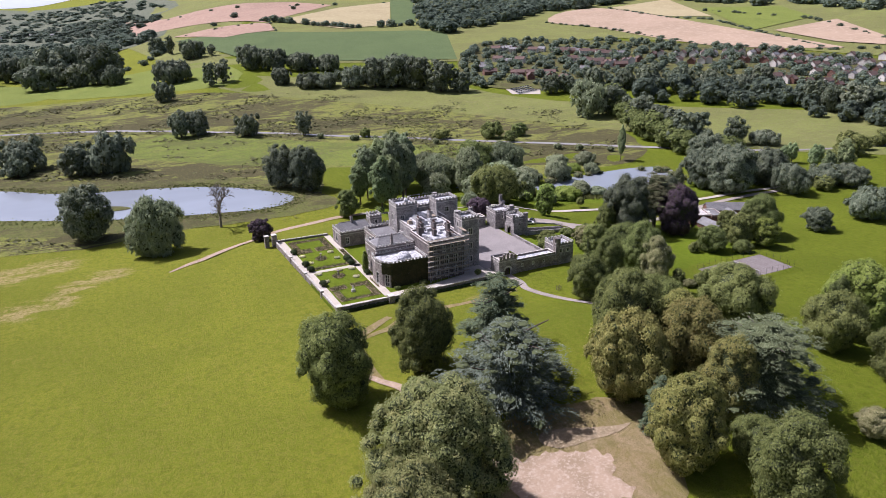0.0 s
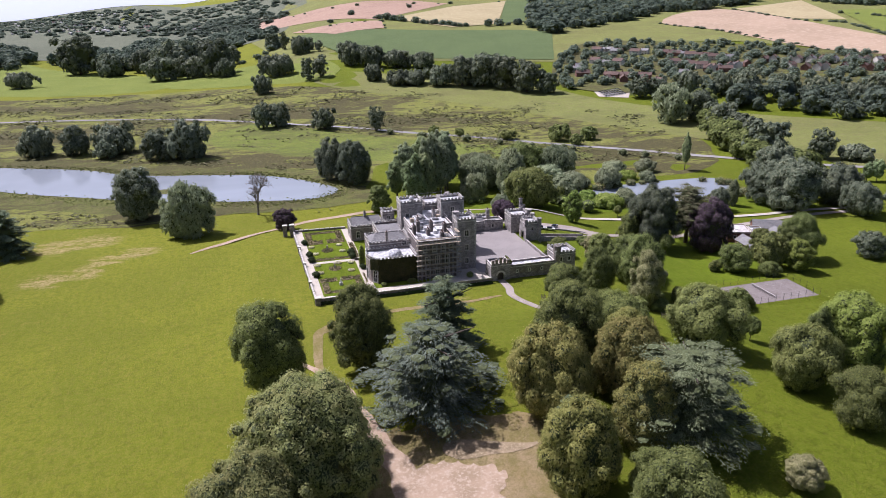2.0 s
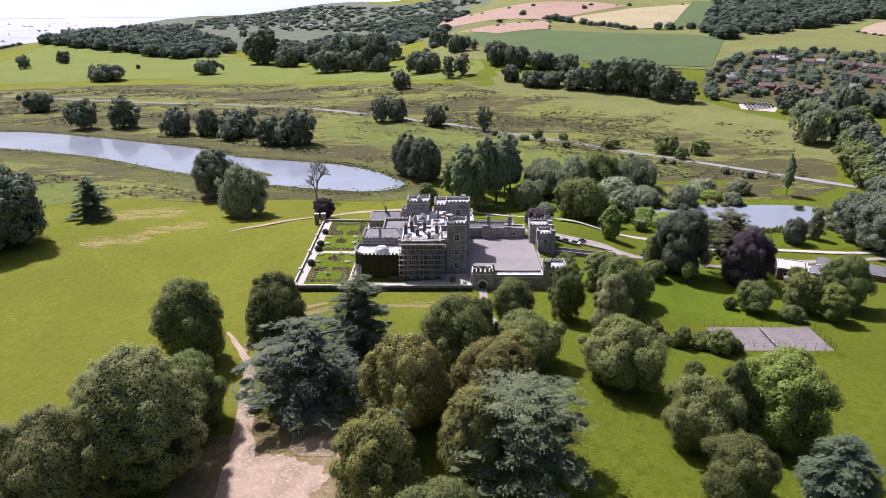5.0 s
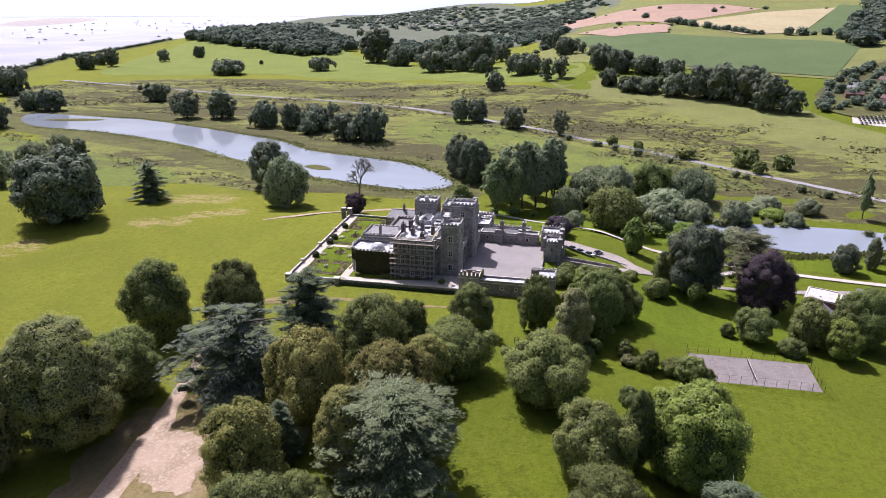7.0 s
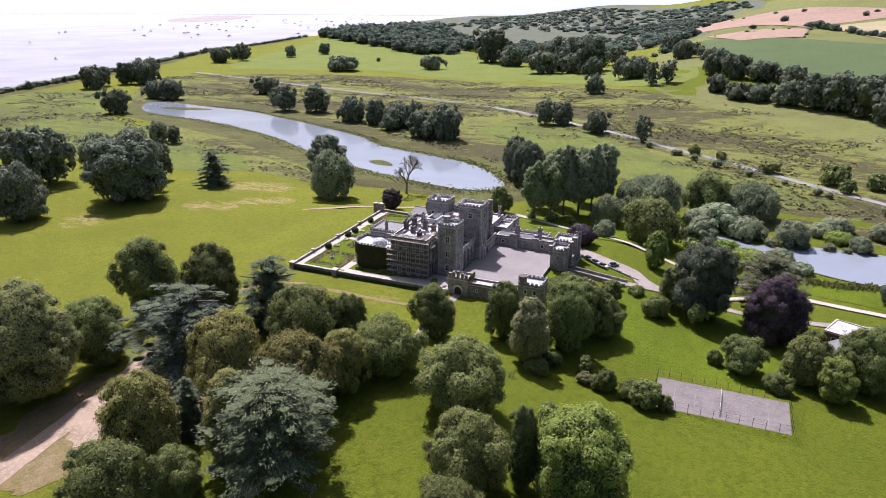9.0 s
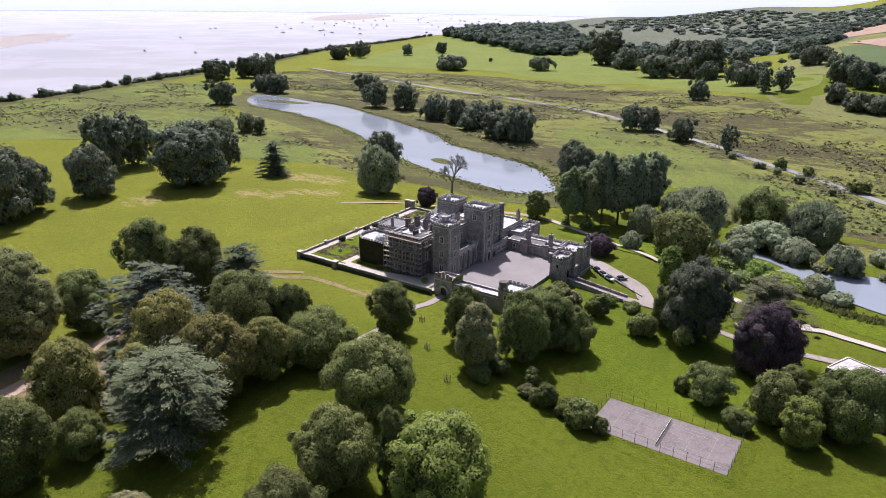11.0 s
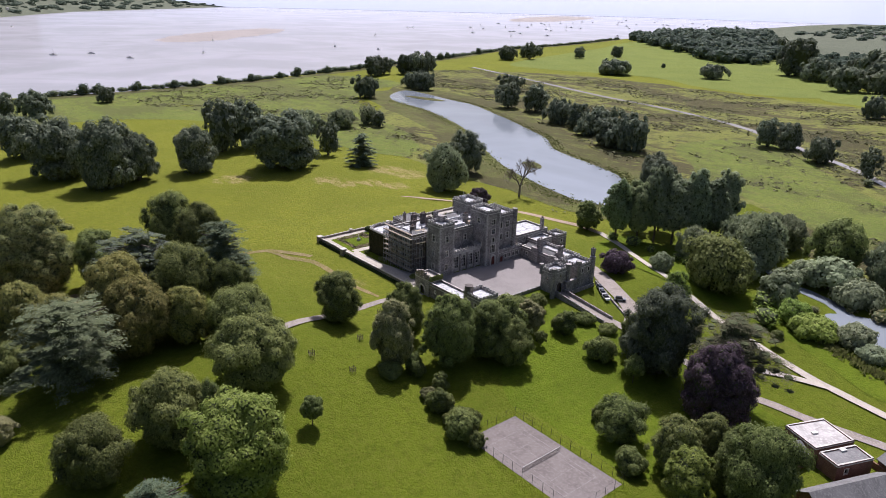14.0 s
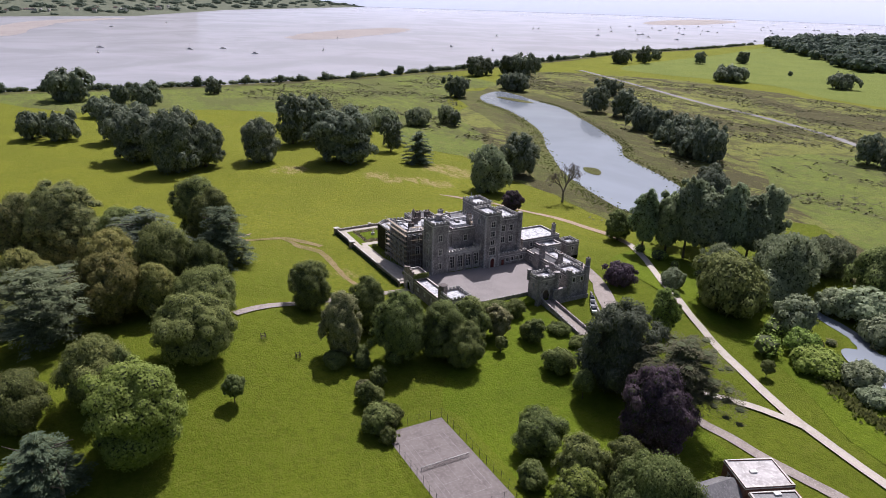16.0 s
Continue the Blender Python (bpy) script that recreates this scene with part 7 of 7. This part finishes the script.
    part("planting", tuft_mesh("planting", x0, y0, x1, y1, 0.8, int((x1 - x0) * (y1 - y0) * 15), 0.3, ROSES, round_bed), bed)


for b in ((64.2, 216.2, 79.0, 217.8), (64.2, 217.9, 66.6, 226.0), (76.6, 217.9, 79.0, 226.0), (64.0, 227.0, 70.2, 230.0), (72.0, 227.0, 79.0, 230.0), (64.0, 250.2, 79.0, 252.0), (63.6, 270.5, 69.8, 275.0), (71.6, 270.5, 79.0, 275.0), (63.2, 275.2, 65.8, 284.0), (76.4, 275.2, 79.0, 284.0), (63.2, 284.2, 79.0, 286.6), (80.4, 222.5, 81.0, 231.5), (80.2, 250.0, 82.0, 268.0)):
    flower_bed(*b)
for cx, cy in ((70.9, 240.0), (70.5, 261.5)):
    flower_bed(cx - 2.4, cy - 2.4, cx + 2.4, cy + 2.4, True)
    urn = thing("garden_urn", "weathered stone urn on a tall pedestal", "urn", "urns of the rose garden")
    s = Shape()
    s.box(cx - 0.4, cy - 0.4, 0, cx + 0.4, cy + 0.4, 0.3)
    s.prism(ring(cx, cy, 0.28, 8), 0.3, 1.5, 0, 0.85)
    part("pedestal", s.mesh("pedestal", [RED_STONE]), urn)
    s = Shape()
    s.prism(ring(cx, cy, 0.2, 10), 1.5, 1.75, 0, 1.0)
    s.prism(ring(cx, cy, 0.22, 10), 1.75, 2.3, 0, 2.0)
    part("bowl", s.mesh("bowl", [RED_STONE]), urn)
s = Shape()
s.box(70.4, 222.4, -0.05, 71.6, 223.6, 0.9)
s.prism(ring(71, 223, 0.35, 8), 0.9, 1.7, 0, 0.7)
s.prism(ring(71, 223, 0.24, 8), 1.7, 2.5, 0, 0.5)
tagged(new("garden_ornament", s.mesh("garden_ornament", [PALE_STONE])), "pale stone ornament on a square plinth", "ornament")

PAR = broadleaf(20, 900, 0.16, 0.62, 0.0, 0, 1.0, (0.3, 0.4), 0.05)
par_me, yew_me = crown_mesh("foliage", PAR, GOLDEN), crown_mesh("foliage", broadleaf(30, 1400, 0.11, 1.2, 0.0, 0, 0.95, (0.25, 0.36), 0.06), YEW)
for cx, cy in ((65.0, 236.4), (76.8, 236.0), (64.6, 244.6), (72.9, 245.2), (77.9, 244.4), (65.3, 258.0), (76.5, 258.8), (64.4, 267.0), (76.2, 266.8)):
    o = thing("clipped_shrub", "pale golden clipped shrub with domed top", "shrub", "golden domes of the rose garden", at=(cx, cy, -0.05))
    o.scale = (1.45, 1.25, 1.45)
    part("stem", Shape().rod((0, 0, 0), (0, 0, 0.4), 0.12, 0.1).mesh("stem", [BARK]), o)
    part("foliage", par_me, o)
for cx, cy, r in ((62.9, 233.2, 1.7), (62.8, 249.6, 1.7), (62.6, 256.0, 1.7), (62.0, 271.8, 1.6), (79.2, 249.6, 1.7), (79.2, 254.0, 1.9), (81.3, 236.6, 1.5)):
    o = thing("clipped_yew", "dark clipped yew beside the gravel", "shrub", "clipped yews of the rose garden", at=(cx, cy, -0.05))
    o.scale = (r, r, r * (1.15 if r < 1.95 else 1.0))
    part("stem", Shape().rod((0, 0, 0), (0, 0, 0.5), 0.12, 0.1).mesh("stem", [BARK]), o)
    part("foliage", yew_me, o)
col_me = crown_mesh("foliage", broadleaf(26, 1500, 0.2, 6.0, 0.0, 0, 0.9, (0.4, 0.6), 0.08), MAPLE)
o = thing("column_shrub", "tall clipped light green evergreen column", "shrub", at=(81.4, 238.5, -0.05))
o.scale = (1.5, 1.5, 1.5)
part("stem", Shape().rod((0, 0, 0), (0, 0, 1.5), 0.12, 0.1).mesh("stem", [BARK]), o)
part("foliage", col_me, o)

# creeper on the library bow, on the arch roof and along the forecourt
def creeper(name, a, b, z0, z1, n, mat, parent, label, out=0.25, size=0.34):
    a, b = np.array(a, dtype=float), np.array(b, dtype=float)
    t, z = rng.uniform(0, 1, n), z0 + (z1 - z0) * rng.uniform(0, 1, n)
    d = (b - a) / np.linalg.norm(b - a)
    nrm = np.array([d[1], -d[0], 0.0])
    c = np.zeros((n, 3))
    c[:, :2] = a + (b - a) * t[:, None] + nrm[:2] * rng.uniform(0.02, out, (n, 1))
    c[:, 2] = z
    return part(name, quads_mesh(name, cards(c, nrm + np.array([0, 0, 0.3]) + 0.6 * unit(n), size), mat), parent, label)


creeper("creeper", (84.6, 219.6), (99.4, 219.6), -0.1, 9.1, 8500, IVY, bow, "dark glossy creeper over the wall")
creeper("creeper", (82.2, 222.4), (84.6, 219.6), 5.0, 9.1, 900, IVY, bow, "dark glossy creeper over the wall")
creeper("creeper", (133.0, 212.0), (133.0, 217.8), 4.6, 6.2, 800, OAK, arch, "green creeper on the parapet", 0.6)
for x, y, h, r in ((96.5, 217.6, 1.5, 1.9), (86.0, 217.2, 1.4, 1.3), (118.6, 216.0, 2.0, 1.6)):
    plant("bush", x, y, h, r, 1, -0.05)

ivy = thing("wall_ivy", "dark ivy and low shrubs along the terrace wall", "ivy", kind="stuff")
for (ax, ay), (bx, by), z1, n in (((62, 209.6), (79, 209.6), 0.6, 1500), ((82, 209.6), (125, 209.9), 0.5, 5200), ((60.2, 211), (58.4, 289), -0.2, 1500)):
    creeper("leaves", (ax, ay), (bx, by), -2.4, z1 - 0.5, n, YEW, ivy, "", 0.8, 0.4)

# tennis court
CX, CY = 218.5, 178.3
CZ = max(land(x, y) for x in (201.5, 218.5, 235.6) for y in (170.2, 186.4)) + 0.12
s = Shape()
s.prism([(201.5, 170.2), (235.6, 170.2), (235.6, 186.4), (201.5, 186.4)], CZ - 0.8, CZ)
rim = [(201.2, 169.9), (235.9, 169.9), (235.9, 186.7), (201.2, 186.7)]
foot = [(196.5, 165.2), (240.6, 165.2), (240.6, 191.4), (196.5, 191.4)]
b = Shape()
b.add([(x, y, CZ - 0.03) for x, y in rim] + [(x, y, land(x, y) - 0.25) for x, y in foot], [(0, 1, 2, 3)] + [(k, 4 + k, 4 + (k + 1) % 4, (k + 1) % 4) for k in range(4)])
tagged(new("court_bank", b.mesh("court_bank", [GRASS])), "low grass bank round the tennis court", "bank", kind="structure")
tagged(new("tennis_court", s.mesh("tennis_court", [COURT])), "worn grey hard tennis court", "tennis court", kind="structure")
for x0, y0, x1, y1 in ((-11.885, -5.485, 11.885, -5.4), (-11.885, 5.4, 11.885, 5.485), (-11.885, -5.4, -11.8, 5.4), (11.8, -5.4, 11.885, 5.4), (-11.8, -4.15, 11.8, -4.08), (-11.8, 4.08, 11.8, 4.15), (-6.44, -4.08, -6.36, 4.08), (6.36, -4.08, 6.44, 4.08), (-6.36, -0.04, 6.36, 0.04)):
    tagged(new("court_line", Shape().box(CX + x0, CY + y0, CZ, CX + x1, CY + y1, CZ + 0.008).mesh("court_line", [FADED])), "faded white court line marking", "court line", "lines of the tennis court", "structure")
net = thing("tennis_net", "dark sagging tennis net on two posts", "net")
for sgn in (-1, 1):
    part("post", Shape().rod((CX, CY + sgn * 6.4, CZ), (CX, CY + sgn * 6.4, CZ + 1.1), 0.06).mesh("post", [STEEL]), net)
s = Shape()
for k in range(65):
    y = CY - 6.4 + 0.2 * k
    s.box(CX - 0.012, y - 0.012, CZ + 0.03, CX + 0.012, y + 0.012, CZ + 1.0)
for k in range(6):
    s.box(CX - 0.01, CY - 6.4, CZ + 0.1 + 0.16 * k, CX + 0.01, CY + 6.4, CZ + 0.12 + 0.16 * k)
part("mesh", s.mesh("mesh", [RUBBER]), net)
part("tape", Shape().box(CX - 0.03, CY - 6.4, CZ + 0.98, CX + 0.03, CY + 6.4, CZ + 1.06).mesh("tape", [WHITE]), net)
fence = thing("court_fence", "tall thin wire fence round the court", "fence")
post_me = Shape().rod((0, 0, -0.2), (0, 0, 2.75), 0.05, n=5).mesh("post", [RUBBER])
run = [(201.3 + k * 34.5 / 11, y) for k in range(12) for y in (170.0, 186.6)] + [(x, 170.0 + k * 16.6 / 5) for k in range(1, 5) for x in (201.3, 235.8)]
for x, y in run:
    part("post", post_me, fence).location = (x, y, CZ)
for z in (0.1, 1.4, 2.65):
    for a, b in (((201.3, 170.0), (235.8, 170.0)), ((201.3, 186.6), (235.8, 186.6)), ((201.3, 170.0), (201.3, 186.6)), ((235.8, 170.0), (235.8, 186.6))):
        part("wire", Shape().rod((*a, CZ + z), (*b, CZ + z), 0.012, n=4).mesh("wire", [RUBBER]), fence)

# tree guards and benches in the park
guard_post = Shape().rod((0, 0, -0.2), (0, 0, 1.9), 0.07, n=5).mesh("post", [BARK])
for x, y in ((155.9, 152.7), (150.2, 172.1), (136.5, 188.7), (165.4, 159.8)):
    gd = thing("tree_guard", "small square timber tree guard", "tree guard", "tree guards of the park", at=(x, y, land(x, y)))
    for dx, dy in ((-0.6, -0.6), (0.6, -0.6), (0.6, 0.6), (-0.6, 0.6)):
        part("post", guard_post, gd).location = (dx, dy, 0)
    for z in (0.5, 1.0, 1.5):
        s = Shape()
        for a, b in (((-0.6, -0.6), (0.6, -0.6)), ((0.6, -0.6), (0.6, 0.6)), ((0.6, 0.6), (-0.6, 0.6)), ((-0.6, 0.6), (-0.6, -0.6))):
            s.rod((*a, z), (*b, z), 0.05, n=4)
        part("rail", s.mesh("rail", [BARK]), gd)

# stable yard east of the park
def gable(parent, cx, cy, w, l, turn, z0, ze, zr, wall, roof, label=""):
    """A building with a pitched roof, its ridge along its length; turned about its middle."""
    c, si = math.cos(turn), math.sin(turn)
    R = lambda u, v, z: (cx + u * c - v * si, cy + u * si + v * c, z)
    s = Shape()
    a, b = w / 2, l / 2
    s.add([R(-a, -b, z0), R(a, -b, z0), R(a, b, z0), R(-a, b, z0), R(-a, -b, ze), R(a, -b, ze), R(a, b, ze), R(-a, b, ze), R(0, -b, zr), R(0, b, zr)],
          [(0, 1, 5, 8, 4), (1, 2, 6, 5), (2, 3, 7, 9, 6), (3, 0, 4, 7)])
    body = part("wall", s.mesh("wall", [wall]), parent, label)
    s = Shape()
    o, t = 0.35, 0.16
    k = (zr - ze) / a
    for sg in (-1, 1):
        v = [R(sg * (a + o), -b - o, ze - o * k + 0.05), R(sg * (a + o), b + o, ze - o * k + 0.05), R(0, b + o, zr + 0.05), R(0, -b - o, zr + 0.05)]
        s.add(v + [(x, y, z + t) for x, y, z in v], [(0, 1, 2, 3), (7, 6, 5, 4), (0, 4, 5, 1), (1, 5, 6, 2), (3, 2, 6, 7), (0, 3, 7, 4)])
    part("roof", s.mesh("roof", [roof]), body)
    return body, R


stable = thing("stable_yard", "brick outbuildings with slate and pale flat roofs", "outbuilding")
t0 = radians(-22)
c0, s0 = math.cos(t0), math.sin(t0)
def turned(cx, cy, w, l):
    return [(cx + u * c0 - v * s0, cy + u * s0 + v * c0) for u, v in ((-w / 2, -l / 2), (w / 2, -l / 2), (w / 2, l / 2), (-w / 2, l / 2))]
fb = block("flat_roofed_block", stable, 0, 0, 0, 0, -2.7, {"0": [(3, -6.0, 1.0, 1.4)], "1": [(3, -6.0, 1.0, 1.4), (8, -6.0, 1.0, 1.4)]}, z0=-9.5, mat=BRICK, roof=PALE_ROOF, merlons=False, poly=turned(255.0, 241.5, 10.0, 12.0), sink=0.3)
part("rooflight", Shape().prism(turned(254.2, 240.5, 0.9, 1.6), -3.2, -2.6).mesh("rooflight", [WHITE]), fb)
db = block("dark_roofed_block", stable, 0, 0, 0, 0, -3.2, {"1": [(3, -6.2, 1.0, 1.4)]}, z0=-9.5, mat=BRICK, roof=SLATE, merlons=False, poly=turned(263.0, 238.0, 5.6, 11.0), sink=0.3)
part("rooflight", Shape().prism(turned(261.6, 239.5, 0.9, 1.6), -3.6, -3.1).mesh("rooflight", [WHITE]), db)
gable(stable, 252.6, 228.0, 7.0, 13.5, radians(-6), -9.5, -5.6, -3.4, BRICK, SLATE, "brick range with a slate roof")
gable(stable, 268.5, 227.0, 7.5, 24.0, radians(-22 + 180), -9.5, -5.2, -2.6, BRICK, SLATE, "long brick range with a slate roof")
gable(stable, 281.0, 243.0, 7.5, 26.0, radians(62), -9.5, -5.2, -2.4, BRICK, SLATE, "long brick range with a slate roof")
s = Shape()
for k in range(16):
    x0, y0, x1, y1 = 259 + 1.6 * k, 248.5 - 0.62 * k, 260.6 + 1.6 * k, 247.9 - 0.62 * k
    s.add([(x0, y0, -10), (x1, y1, -10), (x1 + 0.2, y1 + 0.4, -10), (x0 + 0.2, y0 + 0.4, -10), (x0, y0, -6.4), (x1, y1, -6.4), (x1 + 0.2, y1 + 0.4, -6.4), (x0 + 0.2, y0 + 0.4, -6.4)], BOXF)
tagged(new("yard_wall", s.mesh("yard_wall", [BRICK])), "low old brick yard wall", "wall", kind="structure")
s = Shape()
s.box(160.8, 255.6, -6.0, 161.3, 268.0, -0.2)
tagged(new("yard_wall", s.mesh("yard_wall", [GREY_STONE])), "stone wall below the lodge", "wall", kind="structure")
for (x0, y0), (x1, y1), zt in (((160, 270), (186, 256), -1.2), ((183, 246), (200, 243), -3.6)):
    s = Shape()
    s.add([(x0, y0, -8), (x1, y1, -8), (x1 + 0.3, y1 + 0.5, -8), (x0 + 0.3, y0 + 0.5, -8), (x0, y0, zt + 1), (x1, y1, zt - 1), (x1 + 0.3, y1 + 0.5, zt - 1), (x0 + 0.3, y0 + 0.5, zt + 1)], BOXF)
    tagged(new("garden_wall", s.mesh("garden_wall", [GREY_STONE])), "low stone garden wall along the drive", "wall", kind="structure")


# cars, houses and boats
def make_car():
    car = thing("car", "parked car with rounded body", "car", "parked cars")
    s = Shape()
    s.prism([(-2.1, -0.85), (2.1, -0.85), (2.1, 0.85), (-2.1, 0.85)], 0.3, 0.85, 0, 0.97)
    part("body", s.mesh("body", [CAR_PAINT]), car)
    s = Shape()
    s.prism([(-1.7, -0.78), (0.9, -0.78), (0.9, 0.78), (-1.7, 0.78)], 0.85, 1.42, 0, 0.76)
    part("cabin", s.mesh("cabin", [GLASS]), car)
    wheel = Shape().rod((0, -0.1, 0), (0, 0.1, 0), 0.32, n=10).mesh("wheel", [RUBBER])
    for x in (-1.3, 1.3):
        for y in (-0.82, 0.82):
            part("wheel", wheel, car).location = (x, y, 0.32)
    return car


car = make_car()
car.matrix_basis = pose(168.0, 264.5, land(168, 264.5) + 0.3, 0, 0, -35)
tilt = lambda x, y, a, z=None: pose(x, y, land(x, y) + 0.35 if z is None else z, 0, 0, a)
for x, y, a in ((164.6, 267.2, -35), (171.5, 262.0, -30), (175.0, 265.5, 40)):
    copy_thing(car, tilt(x, y, a))
sheet("car_park", [(388, 632), (396, 660), (424, 655), (428, 640), (412, 615)], GRAVEL, 0.3, "pale car park beside the inn", "car park", 0)
for i in range(4):
    for j in range(8):
        if random.random() < 0.85:
            x, y = 394 + 3.3 * j + 1.5 * i, 628 + 7.5 * i + 0.6 * j
            copy_thing(car, tilt(x, y, 80 + random.uniform(-5, 5)))


def make_house(w, l, h, roof, wall, label):
    ho = thing("house", label, "house", "village houses")
    body, R = gable(ho, 0, 0, w, l, 0, -3.0, h, h + w * 0.36, wall, roof)
    ch = Shape()
    ch.box(-0.5, l * 0.32, h + w * 0.2, 0.5, l * 0.32 + 0.8, h + w * 0.36 + 1.3)
    part("chimney", ch.mesh("chimney", [BRICK]), body)
    wm = Shape().box(-0.06, -0.55, 0, 0.06, 0.55, 1.2).mesh("window", [GLASS])
    for sx in (-1, 1):
        for y in (-l * 0.28, l * 0.12):
            for z in (0.9, 3.4):
                if z + 1.2 < h:
                    part("window", wm, body).location = (sx * w / 2, y, z)
    return ho


HOUSES = [make_house(8.5, 13, 5.4, TILE, RENDER_WALL, "cream rendered house with red tiled roof"), make_house(7, 10, 5.0, SLATE, RENDER_WALL, "pale rendered house with slate roof"), make_house(8, 16, 4.6, TILE, BRICK, "long brick house with tiled roof"), make_house(7, 9, 5.2, TILE, BRICK, "small brick house with tiled roof")]


def house_row(a, b, n, turn, kinds, jitter=6.0):
    for k in range(n):
        t = (k + 0.5) / n
        x, y = a[0] + (b[0] - a[0]) * t + random.uniform(-jitter, jitter), a[1] + (b[1] - a[1]) * t + random.uniform(-jitter, jitter)
        o = copy_thing(HOUSES[random.choice(kinds)], pose(x, y, land(x, y), 0, 0, turn + random.uniform(-12, 12)))


house_row((436, 719), (482, 687), 3, 55, (2,), 3)
house_row((425, 700), (470, 672), 3, 145, (2, 3), 4)
house_row((462, 804), (493, 772), 3, 40, (0, 1))
house_row((574, 820), (618, 738), 8, 60, (0, 2, 1))
house_row((548, 751), (572, 682), 6, 65, (0, 2))
house_row((551, 698), (613, 699), 6, 150, (0, 1, 3))
house_row((645, 715), (781, 615), 16, 130, (0, 1, 2))
house_row((640, 660), (740, 580), 12, 125, (0, 2, 3))
house_row((740, 638), (772, 487), 15, 100, (1, 1, 0))
house_row((705, 590), (740, 470), 12, 100, (0, 1, 3))
house_row((688, 524), (718, 421), 10, 95, (0, 1, 2))
house_row((640, 540), (660, 440), 8, 95, (0, 3))
house_row((500, 880), (590, 800), 9, 40, (1, 0, 3))
house_row((415, 764), (440, 775), 2, 60, (1,))
house_row((526, 868), (527, 869), 1, 30, (1,), 0)
house_row((595, 693), (596, 694), 1, 60, (1,), 0)
house_row((800, 560), (830, 480), 5, 100, (0, 1))
house_row((850, 520), (900, 470), 4, 120, (0, 1))
for a, b, n in (((-700, 2800), (-200, 2600), 24), ((-800, 3100), (-300, 2900), 24), ((-900, 3500), (-300, 3300), 14), ((-500, 2550), (0, 2350), 24), ((-1000, 3900), (-500, 3700), 12)):
    house_row(a, b, n, random.uniform(0, 180), (0, 1, 1), 40)
for a, b, n in (((-2290, -100), (-2420, 380), 16), ((-2350, -100), (-2500, 380), 14), ((-2450, 400), (-2700, 560), 6)):
    for k in range(n):
        t = random.random()
        x, y = a[0] + (b[0] - a[0]) * t + random.uniform(-40, 10) - 60, a[1] + (b[1] - a[1]) * t
        copy_thing(HOUSES[k % 2], pose(x, y, -4 + 0.05 * max(0, a[0] - x), 0, 0, random.uniform(0, 180)))
for k, (x, y) in enumerate(((380, 560), (430, 590), (330, 640), (468, 640))):
    HOUSES[k].matrix_basis = pose(x + 90, y + 95, land(x + 90, y + 95), 0, 0, 40 * k)


def make_boat():
    bo = thing("boat", "small moored boat with white hull", "boat", "moored boats")
    s = Shape()
    pts = [(-6, -1.6), (2.2, -1.9), (6.8, 0), (2.2, 1.9), (-6, 1.6)]
    s.prism([(x * 0.9, y * 0.7) for x, y in pts], -0.3, 1.5, 0, 1.2)
    part("hull", s.mesh("hull", [WHITE]), bo)
    part("cabin", Shape().prism([(-2.6, -1.1), (2.0, -0.9), (2.0, 0.9), (-2.6, 1.1)], 1.5, 2.9, 0, 0.85).mesh("cabin", [SLATE]), bo)
    part("mast", Shape().rod((0.6, 0, 1.5), (0.6, 0, 12.0), 0.1, n=5).mesh("mast", [STEEL]), bo)
    return bo


boat = make_boat()
boat.matrix_basis = pose(-1000, 330, -9.0, 0, 0, 40)
for x, y in ((-1060, 190), (-960, 180), (-1010, 390), (-900, 420), (-1250, 700), (-1700, 260), (-1900, 420), (-1000, 860), (-900, 900), (-1320, 1180), (-950, 560)):
    copy_thing(boat, pose(x, y, -9.0, 0, 0, random.uniform(0, 360)))
for k in range(60):
    y = random.uniform(1500, 3400)
    x = float(shore(y)) - random.uniform(150, 900)
    copy_thing(boat, pose(x, y, -9.0, 0, 0, random.uniform(0, 360)))

# glowing wall added at the far edge, in place of haze over water
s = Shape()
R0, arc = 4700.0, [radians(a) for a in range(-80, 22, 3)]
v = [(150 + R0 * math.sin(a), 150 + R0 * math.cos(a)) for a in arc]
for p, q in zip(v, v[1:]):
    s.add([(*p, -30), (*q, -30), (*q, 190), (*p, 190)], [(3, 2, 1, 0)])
tagged(new("backdrop", s.mesh("backdrop", [HAZE_GLOW])), "pale glowing wall standing in for haze over distant water", "haze", kind="structure")

# broken trunk rising from the pine by the park edge
s = Shape()
s.rod((0, 0, 0), (1.2, 0.4, 7.5), 0.5, 0.34, 8)
s.rod((1.2, 0.4, 7.5), (2.6, 0.2, 10.5), 0.32, 0.1, 7)
s.rod((0.9, 0.3, 6.0), (-1.0, 1.8, 9.2), 0.2, 0.06, 6)
s.rod((0.6, 0.2, 4.6), (2.6, -1.6, 7.0), 0.2, 0.06, 6)
o = thing("broken_trunk", "pale broken dead trunk among pine branches", "tree trunk", at=(201, 100, land(201, 100) - 0.2))
part("limbs", s.mesh("limbs", [DEAD_WOOD]), o)
